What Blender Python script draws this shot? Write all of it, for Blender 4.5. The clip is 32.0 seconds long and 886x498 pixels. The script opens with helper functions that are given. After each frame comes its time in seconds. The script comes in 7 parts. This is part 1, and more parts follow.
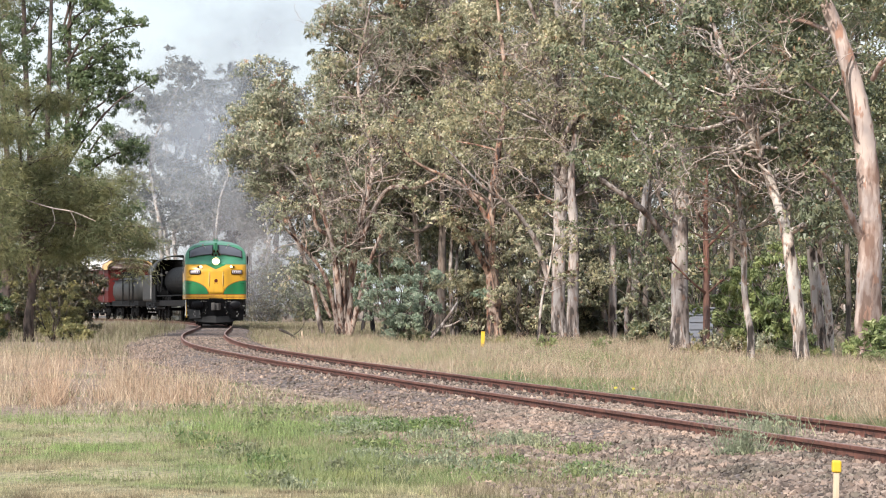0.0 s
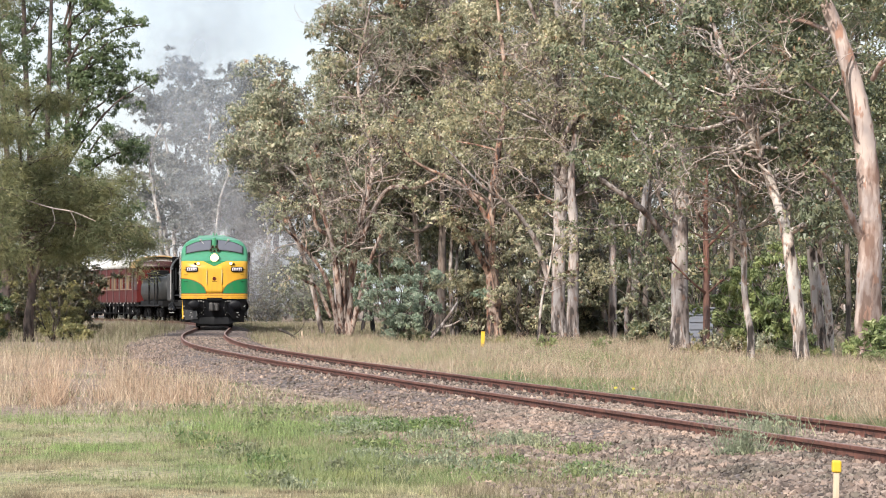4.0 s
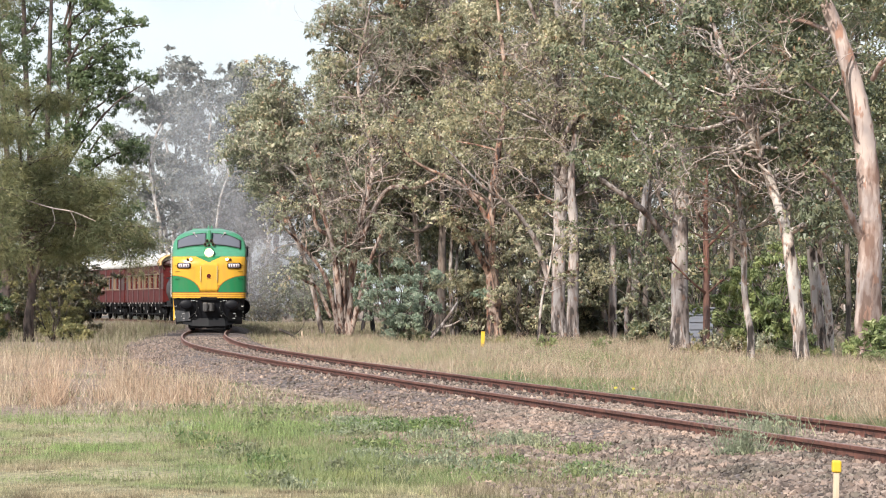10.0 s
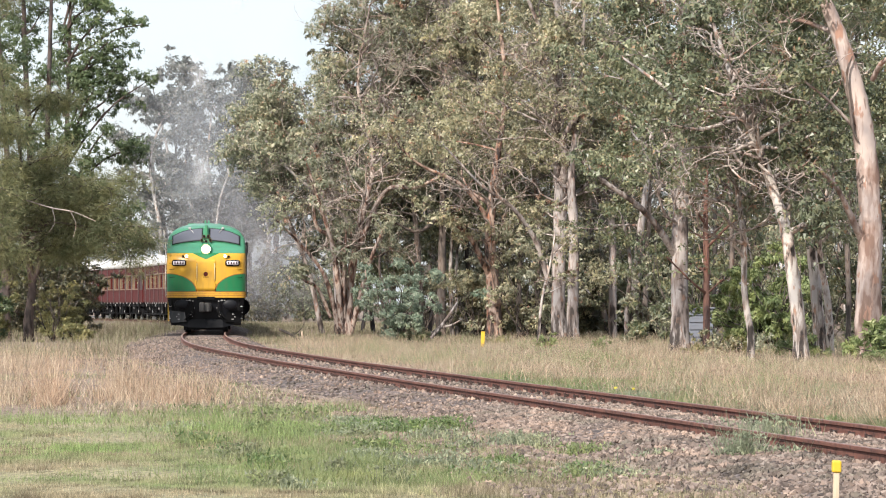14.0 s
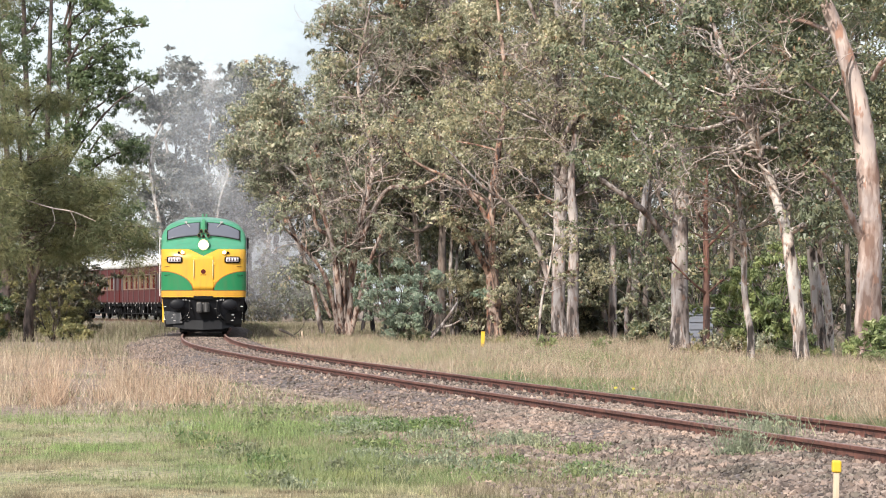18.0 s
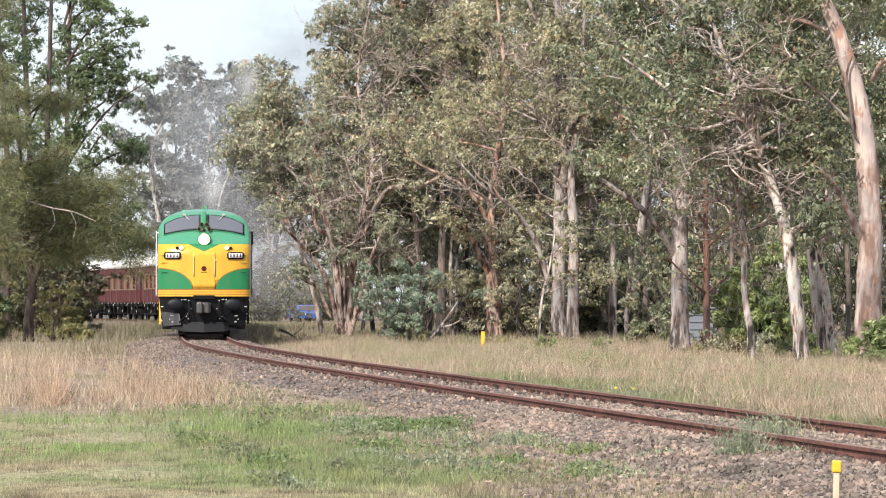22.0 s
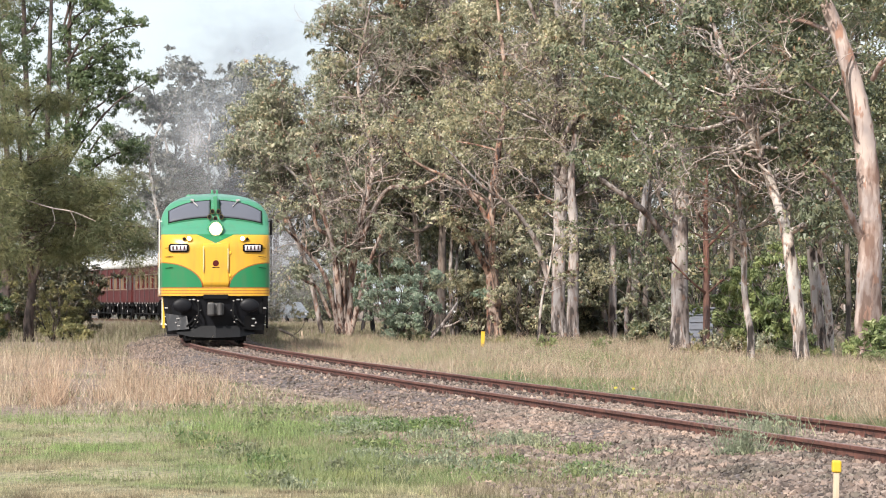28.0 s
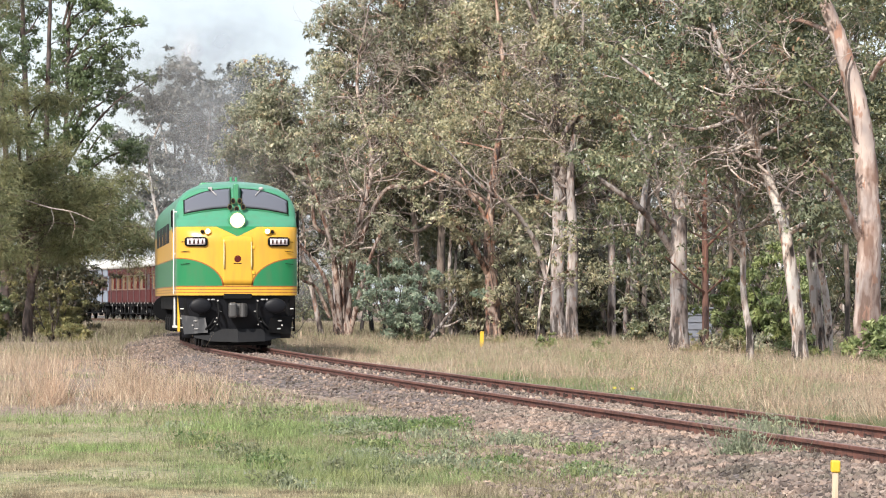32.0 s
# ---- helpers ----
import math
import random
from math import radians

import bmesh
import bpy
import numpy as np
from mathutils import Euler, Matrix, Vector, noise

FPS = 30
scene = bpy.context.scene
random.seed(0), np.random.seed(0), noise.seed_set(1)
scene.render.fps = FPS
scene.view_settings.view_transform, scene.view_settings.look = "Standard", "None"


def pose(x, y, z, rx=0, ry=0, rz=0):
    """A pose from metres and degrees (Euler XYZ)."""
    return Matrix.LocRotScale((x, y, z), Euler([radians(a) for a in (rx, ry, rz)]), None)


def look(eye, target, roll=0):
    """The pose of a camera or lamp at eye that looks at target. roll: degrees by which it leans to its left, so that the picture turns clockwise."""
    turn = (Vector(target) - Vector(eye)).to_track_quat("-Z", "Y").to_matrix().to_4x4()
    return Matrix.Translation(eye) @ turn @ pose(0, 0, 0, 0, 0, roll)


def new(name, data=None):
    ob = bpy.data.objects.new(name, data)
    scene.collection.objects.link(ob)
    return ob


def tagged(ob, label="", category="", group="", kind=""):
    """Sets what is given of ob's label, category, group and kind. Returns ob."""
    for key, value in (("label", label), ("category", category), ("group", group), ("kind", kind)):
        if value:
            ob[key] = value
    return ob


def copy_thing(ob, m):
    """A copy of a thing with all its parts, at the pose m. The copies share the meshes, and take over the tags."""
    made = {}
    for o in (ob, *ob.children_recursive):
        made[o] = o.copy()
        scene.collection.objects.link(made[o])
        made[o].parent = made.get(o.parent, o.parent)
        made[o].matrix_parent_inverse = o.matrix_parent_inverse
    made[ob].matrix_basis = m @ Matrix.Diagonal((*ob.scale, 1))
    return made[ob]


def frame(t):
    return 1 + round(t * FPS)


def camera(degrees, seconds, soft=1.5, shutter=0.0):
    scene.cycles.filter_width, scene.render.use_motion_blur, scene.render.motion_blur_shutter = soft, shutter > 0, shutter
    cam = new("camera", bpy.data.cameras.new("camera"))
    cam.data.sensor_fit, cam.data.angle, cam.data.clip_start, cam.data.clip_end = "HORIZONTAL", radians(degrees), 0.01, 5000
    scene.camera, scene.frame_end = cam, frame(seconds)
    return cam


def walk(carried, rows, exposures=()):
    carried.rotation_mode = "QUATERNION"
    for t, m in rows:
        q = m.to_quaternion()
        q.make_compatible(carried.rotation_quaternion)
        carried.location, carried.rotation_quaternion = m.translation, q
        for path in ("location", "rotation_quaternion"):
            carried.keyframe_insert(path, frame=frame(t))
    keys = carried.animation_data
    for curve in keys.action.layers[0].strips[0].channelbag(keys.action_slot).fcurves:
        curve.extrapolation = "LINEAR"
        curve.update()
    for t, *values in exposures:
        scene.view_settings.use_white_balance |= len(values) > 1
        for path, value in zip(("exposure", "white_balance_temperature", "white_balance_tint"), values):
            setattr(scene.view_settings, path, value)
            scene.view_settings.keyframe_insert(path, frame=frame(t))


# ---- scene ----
# ---------------------------------------------------------------- camera
EYE = 1.70                      # height of the lens
cam = camera(15.53, 32.0, soft=1.1)


def aim(right=0.0, up=0.0):
    return pose(0, 0, EYE, 90.957 + up, 0, -right)


walk(cam, [(0, aim()), (24.4, aim()), (25.0, aim(-0.014, -0.014)), (25.5, aim(-0.008, -0.012)), (27.5, aim()),
           (28.5, aim()), (29.0, aim(0.016)), (32.0, aim(0.018))],
     exposures=[(0, 0.75), (32, 0.75)])

# ---------------------------------------------------------------- sky and sun
SUN_EL, SUN_AZ = 39.0, 208.0    # degrees; the azimuth counts clockwise from +y
world = bpy.data.worlds.new("hazy_sky")
scene.world = world
world.use_nodes = True
wn = world.node_tree.nodes
sky = wn.new("ShaderNodeTexSky")
sky.sky_type = "NISHITA"
sky.sun_disc = False
sky.sun_elevation = radians(SUN_EL)
sky.sun_rotation = radians(SUN_AZ)
sky.air_density, sky.dust_density, sky.ozone_density = 1.0, 2.0, 1.0
wn["Background"].inputs["Strength"].default_value = 0.11
haze = wn.new("ShaderNodeMix")             # thin bright cloud over the whole sky
haze.data_type = "RGBA"
haze.inputs["Factor"].default_value = 0.6
haze.inputs["B"].default_value = (6.0, 6.4, 6.9, 1)
world.node_tree.links.new(sky.outputs["Color"], haze.inputs["A"])
world.node_tree.links.new(haze.outputs["Result"], wn["Background"].inputs["Color"])

sun = new("sun", bpy.data.lights.new("sun", "SUN"))
sun.data.energy = 4.0
sun.data.angle = radians(1.5)
sun.data.color = (1.0, 0.94, 0.87)
sa, se = radians(SUN_AZ), radians(SUN_EL)
SUN_DIR = Vector((math.sin(sa) * math.cos(se), math.cos(sa) * math.cos(se), math.sin(se)))
sun.matrix_world = look(SUN_DIR * 100, (0, 0, 0))

# ---------------------------------------------------------------- materials


def material(name, rough=0.8, metal=0.0):
    m = bpy.data.materials.new(name)
    m.use_nodes = True
    b = m.node_tree.nodes["Principled BSDF"]
    b.inputs["Roughness"].default_value = rough
    b.inputs["Metallic"].default_value = metal
    return m, m.node_tree.nodes, m.node_tree.links, b


def ramp(nodes, stops):
    r = nodes.new("ShaderNodeValToRGB")
    e = r.color_ramp.elements
    while len(e) < len(stops):
        e.new(0.5)
    for el, (p, c) in zip(e, stops):
        el.position, el.color = p, (*c, 1)
    return r


def noise_node(nodes, links, scale, detail=4.0, stretch=(1, 1, 1), coord="Object"):
    tc = nodes.new("ShaderNodeTexCoord")
    mp = nodes.new("ShaderNodeMapping")
    mp.inputs["Scale"].default_value = stretch
    n = nodes.new("ShaderNodeTexNoise")
    n.inputs["Scale"].default_value = scale
    n.inputs["Detail"].default_value = detail
    links.new(tc.outputs[coord], mp.inputs["Vector"])
    links.new(mp.outputs["Vector"], n.inputs["Vector"])
    return n


def mixed(nodes, links, a, b, fac, mode="MIX"):
    m = nodes.new("ShaderNodeMix")
    m.data_type, m.blend_type = "RGBA", mode
    for sock, v in ((m.inputs["Factor"], fac), (m.inputs["A"], a), (m.inputs["B"], b)):
        if isinstance(v, bpy.types.NodeSocket):
            links.new(v, sock)
        elif isinstance(v, (int, float)):
            sock.default_value = v
        else:
            sock.default_value = (*v, 1)
    return m.outputs["Result"]


def bumped(nodes, links, bsdf, height, strength=0.4, distance=0.02):
    bp = nodes.new("ShaderNodeBump")
    bp.inputs["Strength"].default_value = strength
    bp.inputs["Distance"].default_value = distance
    links.new(height, bp.inputs["Height"])
    links.new(bp.outputs["Normal"], bsdf.inputs["Normal"])


def grainy(name, c1, c2, c3, scale, rough=0.85, metal=0.0, bump=0.3, stretch=(1, 1, 1), big=0.15, coord="Object"):
    """A surface with coarse stains and fine grain, from three colours."""
    m, n, l, b = material(name, rough, metal)
    coarse = noise_node(n, l, scale * big, 3, stretch, coord)
    fine = noise_node(n, l, scale, 5, stretch, coord)
    r1 = ramp(n, [(0.32, c1), (0.68, c2)])
    l.new(coarse.outputs["Fac"], r1.inputs["Fac"])
    mask = ramp(n, [(0.45, (0, 0, 0)), (0.72, (1, 1, 1))])
    l.new(fine.outputs["Fac"], mask.inputs["Fac"])
    l.new(mixed(n, l, r1.outputs["Color"], c3, mask.outputs["Color"]), b.inputs["Base Color"])
    bumped(n, l, b, fine.outputs["Fac"], bump, 0.3 / scale)
    return m


def per_piece(name, stops, rough=0.7, through_light=0.0, source="island", bright=1.0):
    """Colour differs from piece to piece."""
    m, n, l, b = material(name, rough)
    if source == "island":
        g = n.new("ShaderNodeNewGeometry")
        out = g.outputs["Random Per Island"]
    else:
        g = n.new("ShaderNodeObjectInfo")
        out = g.outputs["Random"]
    r = ramp(n, [(p, tuple(g * q for g, q in zip(bright if isinstance(bright, tuple) else (bright,) * 3, c))) for p, c in stops])
    l.new(out, r.inputs["Fac"])
    big = noise_node(n, l, 0.35, 3, coord="Object")
    shade = ramp(n, [(0.3, (0.72, 0.72, 0.72)), (0.7, (1.15, 1.12, 1.05))])
    l.new(big.outputs["Fac"], shade.inputs["Fac"])
    col = mixed(n, l, r.outputs["Color"], shade.outputs["Color"], 1.0, "MULTIPLY")
    small = noise_node(n, l, 1.7, 2, coord="Object")
    tint = ramp(n, [(0.34, (0.70, 0.76, 0.72)), (0.5, (1, 1, 1)), (0.66, (1.30, 1.22, 1.12))])
    l.new(small.outputs["Fac"], tint.inputs["Fac"])
    col = mixed(n, l, col, tint.outputs["Color"], 1.0, "MULTIPLY")
    l.new(col, b.inputs["Base Color"])
    if through_light > 0:
        t = n.new("ShaderNodeBsdfTranslucent")
        l.new(col, t.inputs["Color"])
        mx = n.new("ShaderNodeMixShader")
        mx.inputs["Fac"].default_value = through_light
        l.new(b.outputs["BSDF"], mx.inputs[1])
        l.new(t.outputs["BSDF"], mx.inputs[2])
        l.new(mx.outputs["Shader"], n["Material Output"].inputs["Surface"])
    return m


def bark(name, pale, mid, dark, patch=1.0, cut=0.0):
    """Smooth gum bark: pale skin with peeled patches, streaks and dark stains near the foot."""
    m, n, l, b = material(name, 0.85)
    a = noise_node(n, l, 3.6 * patch, 6, (1, 1, 0.33))
    f = noise_node(n, l, 11.0, 5, (1, 1, 0.16))
    r = ramp(n, [(0.38 + cut, dark), (0.42 + cut, mid), (0.48 + cut, tuple((p + q) / 2 for p, q in zip(pale, mid))), (0.50 + cut, pale), (0.8, tuple(min(1, 1.12 * c) for c in pale))])
    l.new(a.outputs["Fac"], r.inputs["Fac"])
    sc = noise_node(n, l, 4.5 * patch, 4, (1.2, 1.2, 0.45))
    sk = ramp(n, [(0.61, (0, 0, 0)), (0.63, (0.8, 0.8, 0.8))])
    l.new(sc.outputs["Fac"], sk.inputs["Fac"])
    gr = noise_node(n, l, 1.3, 3, (1, 1, 0.6))
    gk = ramp(n, [(0.42, (0.62, 0.64, 0.67)), (0.6, (1.06, 1.03, 1.0))])
    l.new(gr.outputs["Fac"], gk.inputs["Fac"])
    k = ramp(n, [(0.55, (0, 0, 0)), (0.66, (1, 1, 1))])
    l.new(f.outputs["Fac"], k.inputs["Fac"])
    col = mixed(n, l, r.outputs["Color"], (mid[0] * 1.15, mid[1] * 0.85, mid[2] * 0.68), sk.outputs["Color"])
    col = mixed(n, l, col, gk.outputs["Color"], 1.0, "MULTIPLY")
    col = mixed(n, l, col, tuple(.6 * p + .4 * q for p, q in zip(dark, mid)), k.outputs["Color"])
    tc = n.new("ShaderNodeTexCoord")
    sp = n.new("ShaderNodeSeparateXYZ")
    l.new(tc.outputs["Object"], sp.inputs["Vector"])
    ad = n.new("ShaderNodeMath")
    ad.operation = "MULTIPLY_ADD"
    sm = n.new("ShaderNodeMath")
    sm.operation = "ADD"
    l.new(a.outputs["Fac"], sm.inputs[0])
    l.new(f.outputs["Fac"], sm.inputs[1])
    l.new(sm.outputs["Value"], ad.inputs[0])
    ad.inputs[1].default_value = 4.0
    l.new(sp.outputs["Z"], ad.inputs[2])
    foot = ramp(n, [(0.43, (0.9, 0.9, 0.9)), (0.47, (0, 0, 0))])
    dv = n.new("ShaderNodeMath")
    dv.operation = "MULTIPLY"
    dv.inputs[1].default_value = 0.1
    l.new(ad.outputs["Value"], dv.inputs[0])
    l.new(dv.outputs["Value"], foot.inputs["Fac"])
    col = mixed(n, l, col, tuple(.55 * q for q in dark), foot.outputs["Color"])
    l.new(col, b.inputs["Base Color"])
    bumped(n, l, b, f.outputs["Fac"], 0.5, 0.02)
    return m


BARK_PALE = bark("bark_pale_gum", (0.36, 0.322, 0.302), (0.22, 0.172, 0.152), (0.06, 0.046, 0.04), 1.0, 0.02)
BARK_PINK = bark("bark_pink_gum", (0.47, 0.385, 0.345), (0.30, 0.222, 0.19), (0.20, 0.128, 0.10), 0.8, 0.04)
BARK_ORANGE = bark("bark_orange_brown", (0.42, 0.31, 0.25), (0.27, 0.16, 0.115), (0.05, 0.035, 0.03), 1.2, 0.05)
BARK_WHITE = bark("bark_white_gum", (0.56, 0.505, 0.46), (0.34, 0.27, 0.23), (0.05, 0.04, 0.036), 1.5, 0.02)
BARK_DARK = bark("bark_rough_dark", (0.16, 0.128, 0.108), (0.085, 0.066, 0.056), (0.03, 0.025, 0.022))
# forest shade is put into the colour of this near-black bark
BARK_SHADY = bark("bark_brown_shaded", (0.05, 0.04, 0.036), (0.036, 0.029, 0.027), (0.02, 0.017, 0.016))
BARK_STEM = bark("bark_reddish_stems", (0.125, 0.090, 0.078), (0.075, 0.054, 0.047), (0.035, 0.026, 0.023))
BARK_PEEL = bark("bark_peeling_red", (0.44, 0.36, 0.31), (0.20, 0.115, 0.085), (0.05, 0.03, 0.026), 1.3)
BARK_TWIG = bark("bark_pinkish_twigs", (0.46, 0.395, 0.35), (0.31, 0.25, 0.215), (0.13, 0.095, 0.08))
BARK_RED = bark("bark_red_brown", (0.17, 0.085, 0.062), (0.12, 0.06, 0.045), (0.06, 0.032, 0.028))
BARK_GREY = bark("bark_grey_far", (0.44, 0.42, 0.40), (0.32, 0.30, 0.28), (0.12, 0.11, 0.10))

LEAF_GUM = per_piece("leaf_grey_green", [(0.0, (0.14, 0.168, 0.098)), (0.45, (0.235, 0.258, 0.158)),
                                         (0.92, (0.305, 0.322, 0.222)), (0.985, (0.34, 0.31, 0.22)), (1.0, (0.34, 0.21, 0.15))], 0.42, 0.24, bright=(1.4, 1.24, 1.3))
LEAF_SAGE = per_piece("leaf_sage", [(0.0, (0.12, 0.158, 0.10)), (0.4, (0.205, 0.245, 0.165)), (0.92, (0.29, 0.32, 0.235)), (0.985, (0.33, 0.31, 0.225)), (1.0, (0.33, 0.22, 0.16))], 0.42, 0.24, bright=(1.4, 1.24, 1.29))
LEAF_DEAD = per_piece("leaf_dead_brown", [(0.0, (0.16, 0.09, 0.06)), (0.6, (0.28, 0.165, 0.115)), (1.0, (0.42, 0.29, 0.21))], 0.6, 0.25)
LEAF_MID = per_piece("leaf_mid_green", [(0.0, (0.10, 0.127, 0.076)), (0.5, (0.17, 0.192, 0.118)), (0.93, (0.275, 0.285, 0.185)), (1.0, (0.34, 0.21, 0.14))], 0.4, 0.24, bright=1.08)
LEAF_DARK = per_piece("leaf_dark_green", [(0.0, (0.062, 0.10, 0.06)), (0.6, (0.11, 0.152, 0.09)), (1.0, (0.185, 0.212, 0.13))], 0.4, 0.24, bright=(1.46, 1.17, 1.12))
# shade under the crowns is put into this darkened leaf colour
LEAF_SHADED = per_piece("leaf_shaded_green", [(0.0, (0.045, 0.057, 0.035)), (0.6, (0.075, 0.086, 0.052)), (1.0, (0.13, 0.124, 0.077))], 0.45, 0.24, bright=(1.35, 1.16, 1.1))
LEAF_FRESH = per_piece("leaf_fresh_green", [(0.0, (0.115, 0.155, 0.062)), (0.6, (0.185, 0.225, 0.095)), (1.0, (0.28, 0.31, 0.15))], 0.5, 0.35, bright=1.32)
# distance haze is put into this pale bluish leaf colour
LEAF_HAZED = per_piece("leaf_far_hazed", [(0.0, (0.145, 0.16, 0.157)), (0.6, (0.212, 0.224, 0.226)), (1.0, (0.30, 0.305, 0.295))], 0.6, 0.3)
LEAF_OAK = per_piece("leaf_lawn_tree", [(0.0, (0.070, 0.108, 0.050)), (0.6, (0.125, 0.172, 0.083)), (1.0, (0.21, 0.255, 0.14))], 0.42, 0.35)
LEAF_NEEDLE = per_piece("needle_olive_brown", [(0.0, (0.14, 0.158, 0.075)), (0.6, (0.225, 0.24, 0.125)), (1.0, (0.33, 0.325, 0.19))], 0.6, 0.4)
LEAF_BLUE = per_piece("leaf_blue_green", [(0.0, (0.135, 0.195, 0.14)), (0.6, (0.215, 0.27, 0.205)), (1.0, (0.33, 0.37, 0.29))], 0.45, 0.25)
LEAF_OLIVE = per_piece("leaf_olive", [(0.0, (0.17, 0.175, 0.075)), (0.6, (0.28, 0.27, 0.12)), (1.0, (0.40, 0.345, 0.175))], 0.5, 0.35)



def grass(name, fresh, dry, scale, lo, hi):
    """Blades whose colour goes from fresh to dry in patches and from blade to blade."""
    m, n, l, b = material(name, 0.7)
    g = n.new("ShaderNodeNewGeometry")
    f, d = ramp(n, [(0.0, fresh[0]), (0.6, fresh[1]), (1.0, fresh[2])]), ramp(n, [(0.0, dry[0]), (0.6, dry[1]), (1.0, dry[2])])
    for r in (f, d):
        l.new(g.outputs["Random Per Island"], r.inputs["Fac"])
    patch = noise_node(n, l, scale, 5)
    k = ramp(n, [(lo, (0, 0, 0)), (hi, (1, 1, 1))])
    l.new(patch.outputs["Fac"], k.inputs["Fac"])
    col = mixed(n, l, f.outputs["Color"], d.outputs["Color"], k.outputs["Color"])
    tuft = noise_node(n, l, scale * 6, 4)
    q = ramp(n, [(0.36, (0.46, 0.43, 0.41)), (0.5, (1.0, 1.0, 1.0)), (0.66, (1.36, 1.34, 1.32))])
    l.new(tuft.outputs["Fac"], q.inputs["Fac"])
    col = mixed(n, l, col, q.outputs["Color"], 1.0, "MULTIPLY")
    l.new(col, b.inputs["Base Color"])
    t = n.new("ShaderNodeBsdfTranslucent")
    l.new(col, t.inputs["Color"])
    mx = n.new("ShaderNodeMixShader")
    mx.inputs["Fac"].default_value = 0.25
    l.new(b.outputs["BSDF"], mx.inputs[1])
    l.new(t.outputs["BSDF"], mx.inputs[2])
    l.new(mx.outputs["Shader"], n["Material Output"].inputs["Surface"])
    return m


STRAW = ((0.25, 0.198, 0.143), (0.39, 0.317, 0.228), (0.59, 0.51, 0.392))
LUSH = ((0.128, 0.185, 0.070), (0.20, 0.262, 0.105), (0.305, 0.35, 0.17))
FADED = ((0.205, 0.178, 0.11), (0.315, 0.265, 0.172), (0.46, 0.39, 0.275))
ROSY = ((0.30, 0.20, 0.135), (0.46, 0.33, 0.23), (0.60, 0.47, 0.35))
GRASS_GREEN = grass("grass_lawn", LUSH, FADED, 0.55, 0.37, 0.56)
GRASS_LUSH = grass("grass_lush", ((0.15, 0.225, 0.072), (0.235, 0.325, 0.108), (0.345, 0.43, 0.18)), LUSH, 0.9, 0.42, 0.62)
GRASS_BANK = grass("grass_bank", ((0.115, 0.135, 0.062), (0.175, 0.19, 0.092), (0.27, 0.265, 0.145)), ((0.18, 0.145, 0.10), (0.28, 0.23, 0.162), (0.43, 0.365, 0.275)), 0.25, 0.36, 0.60)
GRASS_DRY = grass("grass_dry", LUSH, STRAW, 0.45, 0.40, 0.54)
GRASS_PINK = grass("grass_pinkish_dry", STRAW, ROSY, 0.6, 0.35, 0.55)
SEED = per_piece("seed_heads_pinkish", [(0.0, (0.17, 0.115, 0.09)), (0.6, (0.30, 0.22, 0.17)), (1.0, (0.46, 0.37, 0.30))], 0.8, 0.2)
WEED = per_piece("weed_green", [(0.0, (0.13, 0.18, 0.075)), (1.0, (0.27, 0.31, 0.15))], 0.6, 0.25)
VERGE_GREEN = per_piece("verge_grey_green", [(0.0, (0.15, 0.17, 0.10)), (1.0, (0.29, 0.30, 0.19))], 0.6, 0.25)
STONE = per_piece("ballast_stone", [(0.0, (0.08, 0.062, 0.056)), (0.4, (0.175, 0.135, 0.118)), (0.85, (0.262, 0.205, 0.18)), (1.0, (0.325, 0.265, 0.235))], 0.9)


def gravel(name):
    """Crushed stone seen from afar: cells of different shades, some rusty."""
    m, n, l, b = material(name, 0.95)
    tc = n.new("ShaderNodeTexCoord")
    v = n.new("ShaderNodeTexVoronoi")
    v.inputs["Scale"].default_value = 17
    l.new(tc.outputs["Object"], v.inputs["Vector"])
    sp = n.new("ShaderNodeSeparateColor")
    l.new(v.outputs["Color"], sp.inputs["Color"])
    r = ramp(n, [(0.0, (0.055, 0.044, 0.041)), (0.45, (0.125, 0.10, 0.091)), (0.8, (0.20, 0.163, 0.148)), (1.0, (0.30, 0.255, 0.232))])
    l.new(sp.outputs["Red"], r.inputs["Fac"])
    big = noise_node(n, l, 0.6, 4)
    k = ramp(n, [(0.35, (0.8, 0.8, 0.82)), (0.65, (1.1, 0.98, 0.9))])
    l.new(big.outputs["Fac"], k.inputs["Fac"])
    col = mixed(n, l, r.outputs["Color"], k.outputs["Color"], 1.0, "MULTIPLY")
    mid = noise_node(n, l, 7.0, 6)
    q = ramp(n, [(0.38, (0.6, 0.59, 0.59)), (0.6, (1.1, 1.1, 1.1))])
    l.new(mid.outputs["Fac"], q.inputs["Fac"])
    l.new(mixed(n, l, col, q.outputs["Color"], 1.0, "MULTIPLY"), b.inputs["Base Color"])
    bumped(n, l, b, v.outputs["Distance"], 0.5, 0.04)
    return m


BALLAST = gravel("ballast_bed")
RUST = grainy("rail_rust", (0.12, 0.05, 0.037), (0.19, 0.08, 0.058), (0.06, 0.029, 0.024), 12, rough=0.8, metal=0.15, bump=0.3)
RAILHEAD = grainy("rail_head_worn", (0.27, 0.16, 0.125), (0.36, 0.23, 0.19), (0.17, 0.09, 0.07), 8, rough=0.5, metal=0.6, bump=0.1)
# rust darkened to stand for the shadows at the rail's foot
SHADE_RUST = grainy("fastening_shade_rust", (0.035, 0.020, 0.016), (0.055, 0.029, 0.023), (0.02, 0.013, 0.011), 20, bump=0.3)
SLEEPER = grainy("sleeper_timber", (0.09, 0.062, 0.05), (0.145, 0.10, 0.08), (0.045, 0.032, 0.027), 16, stretch=(0.25, 1, 1), bump=0.6)
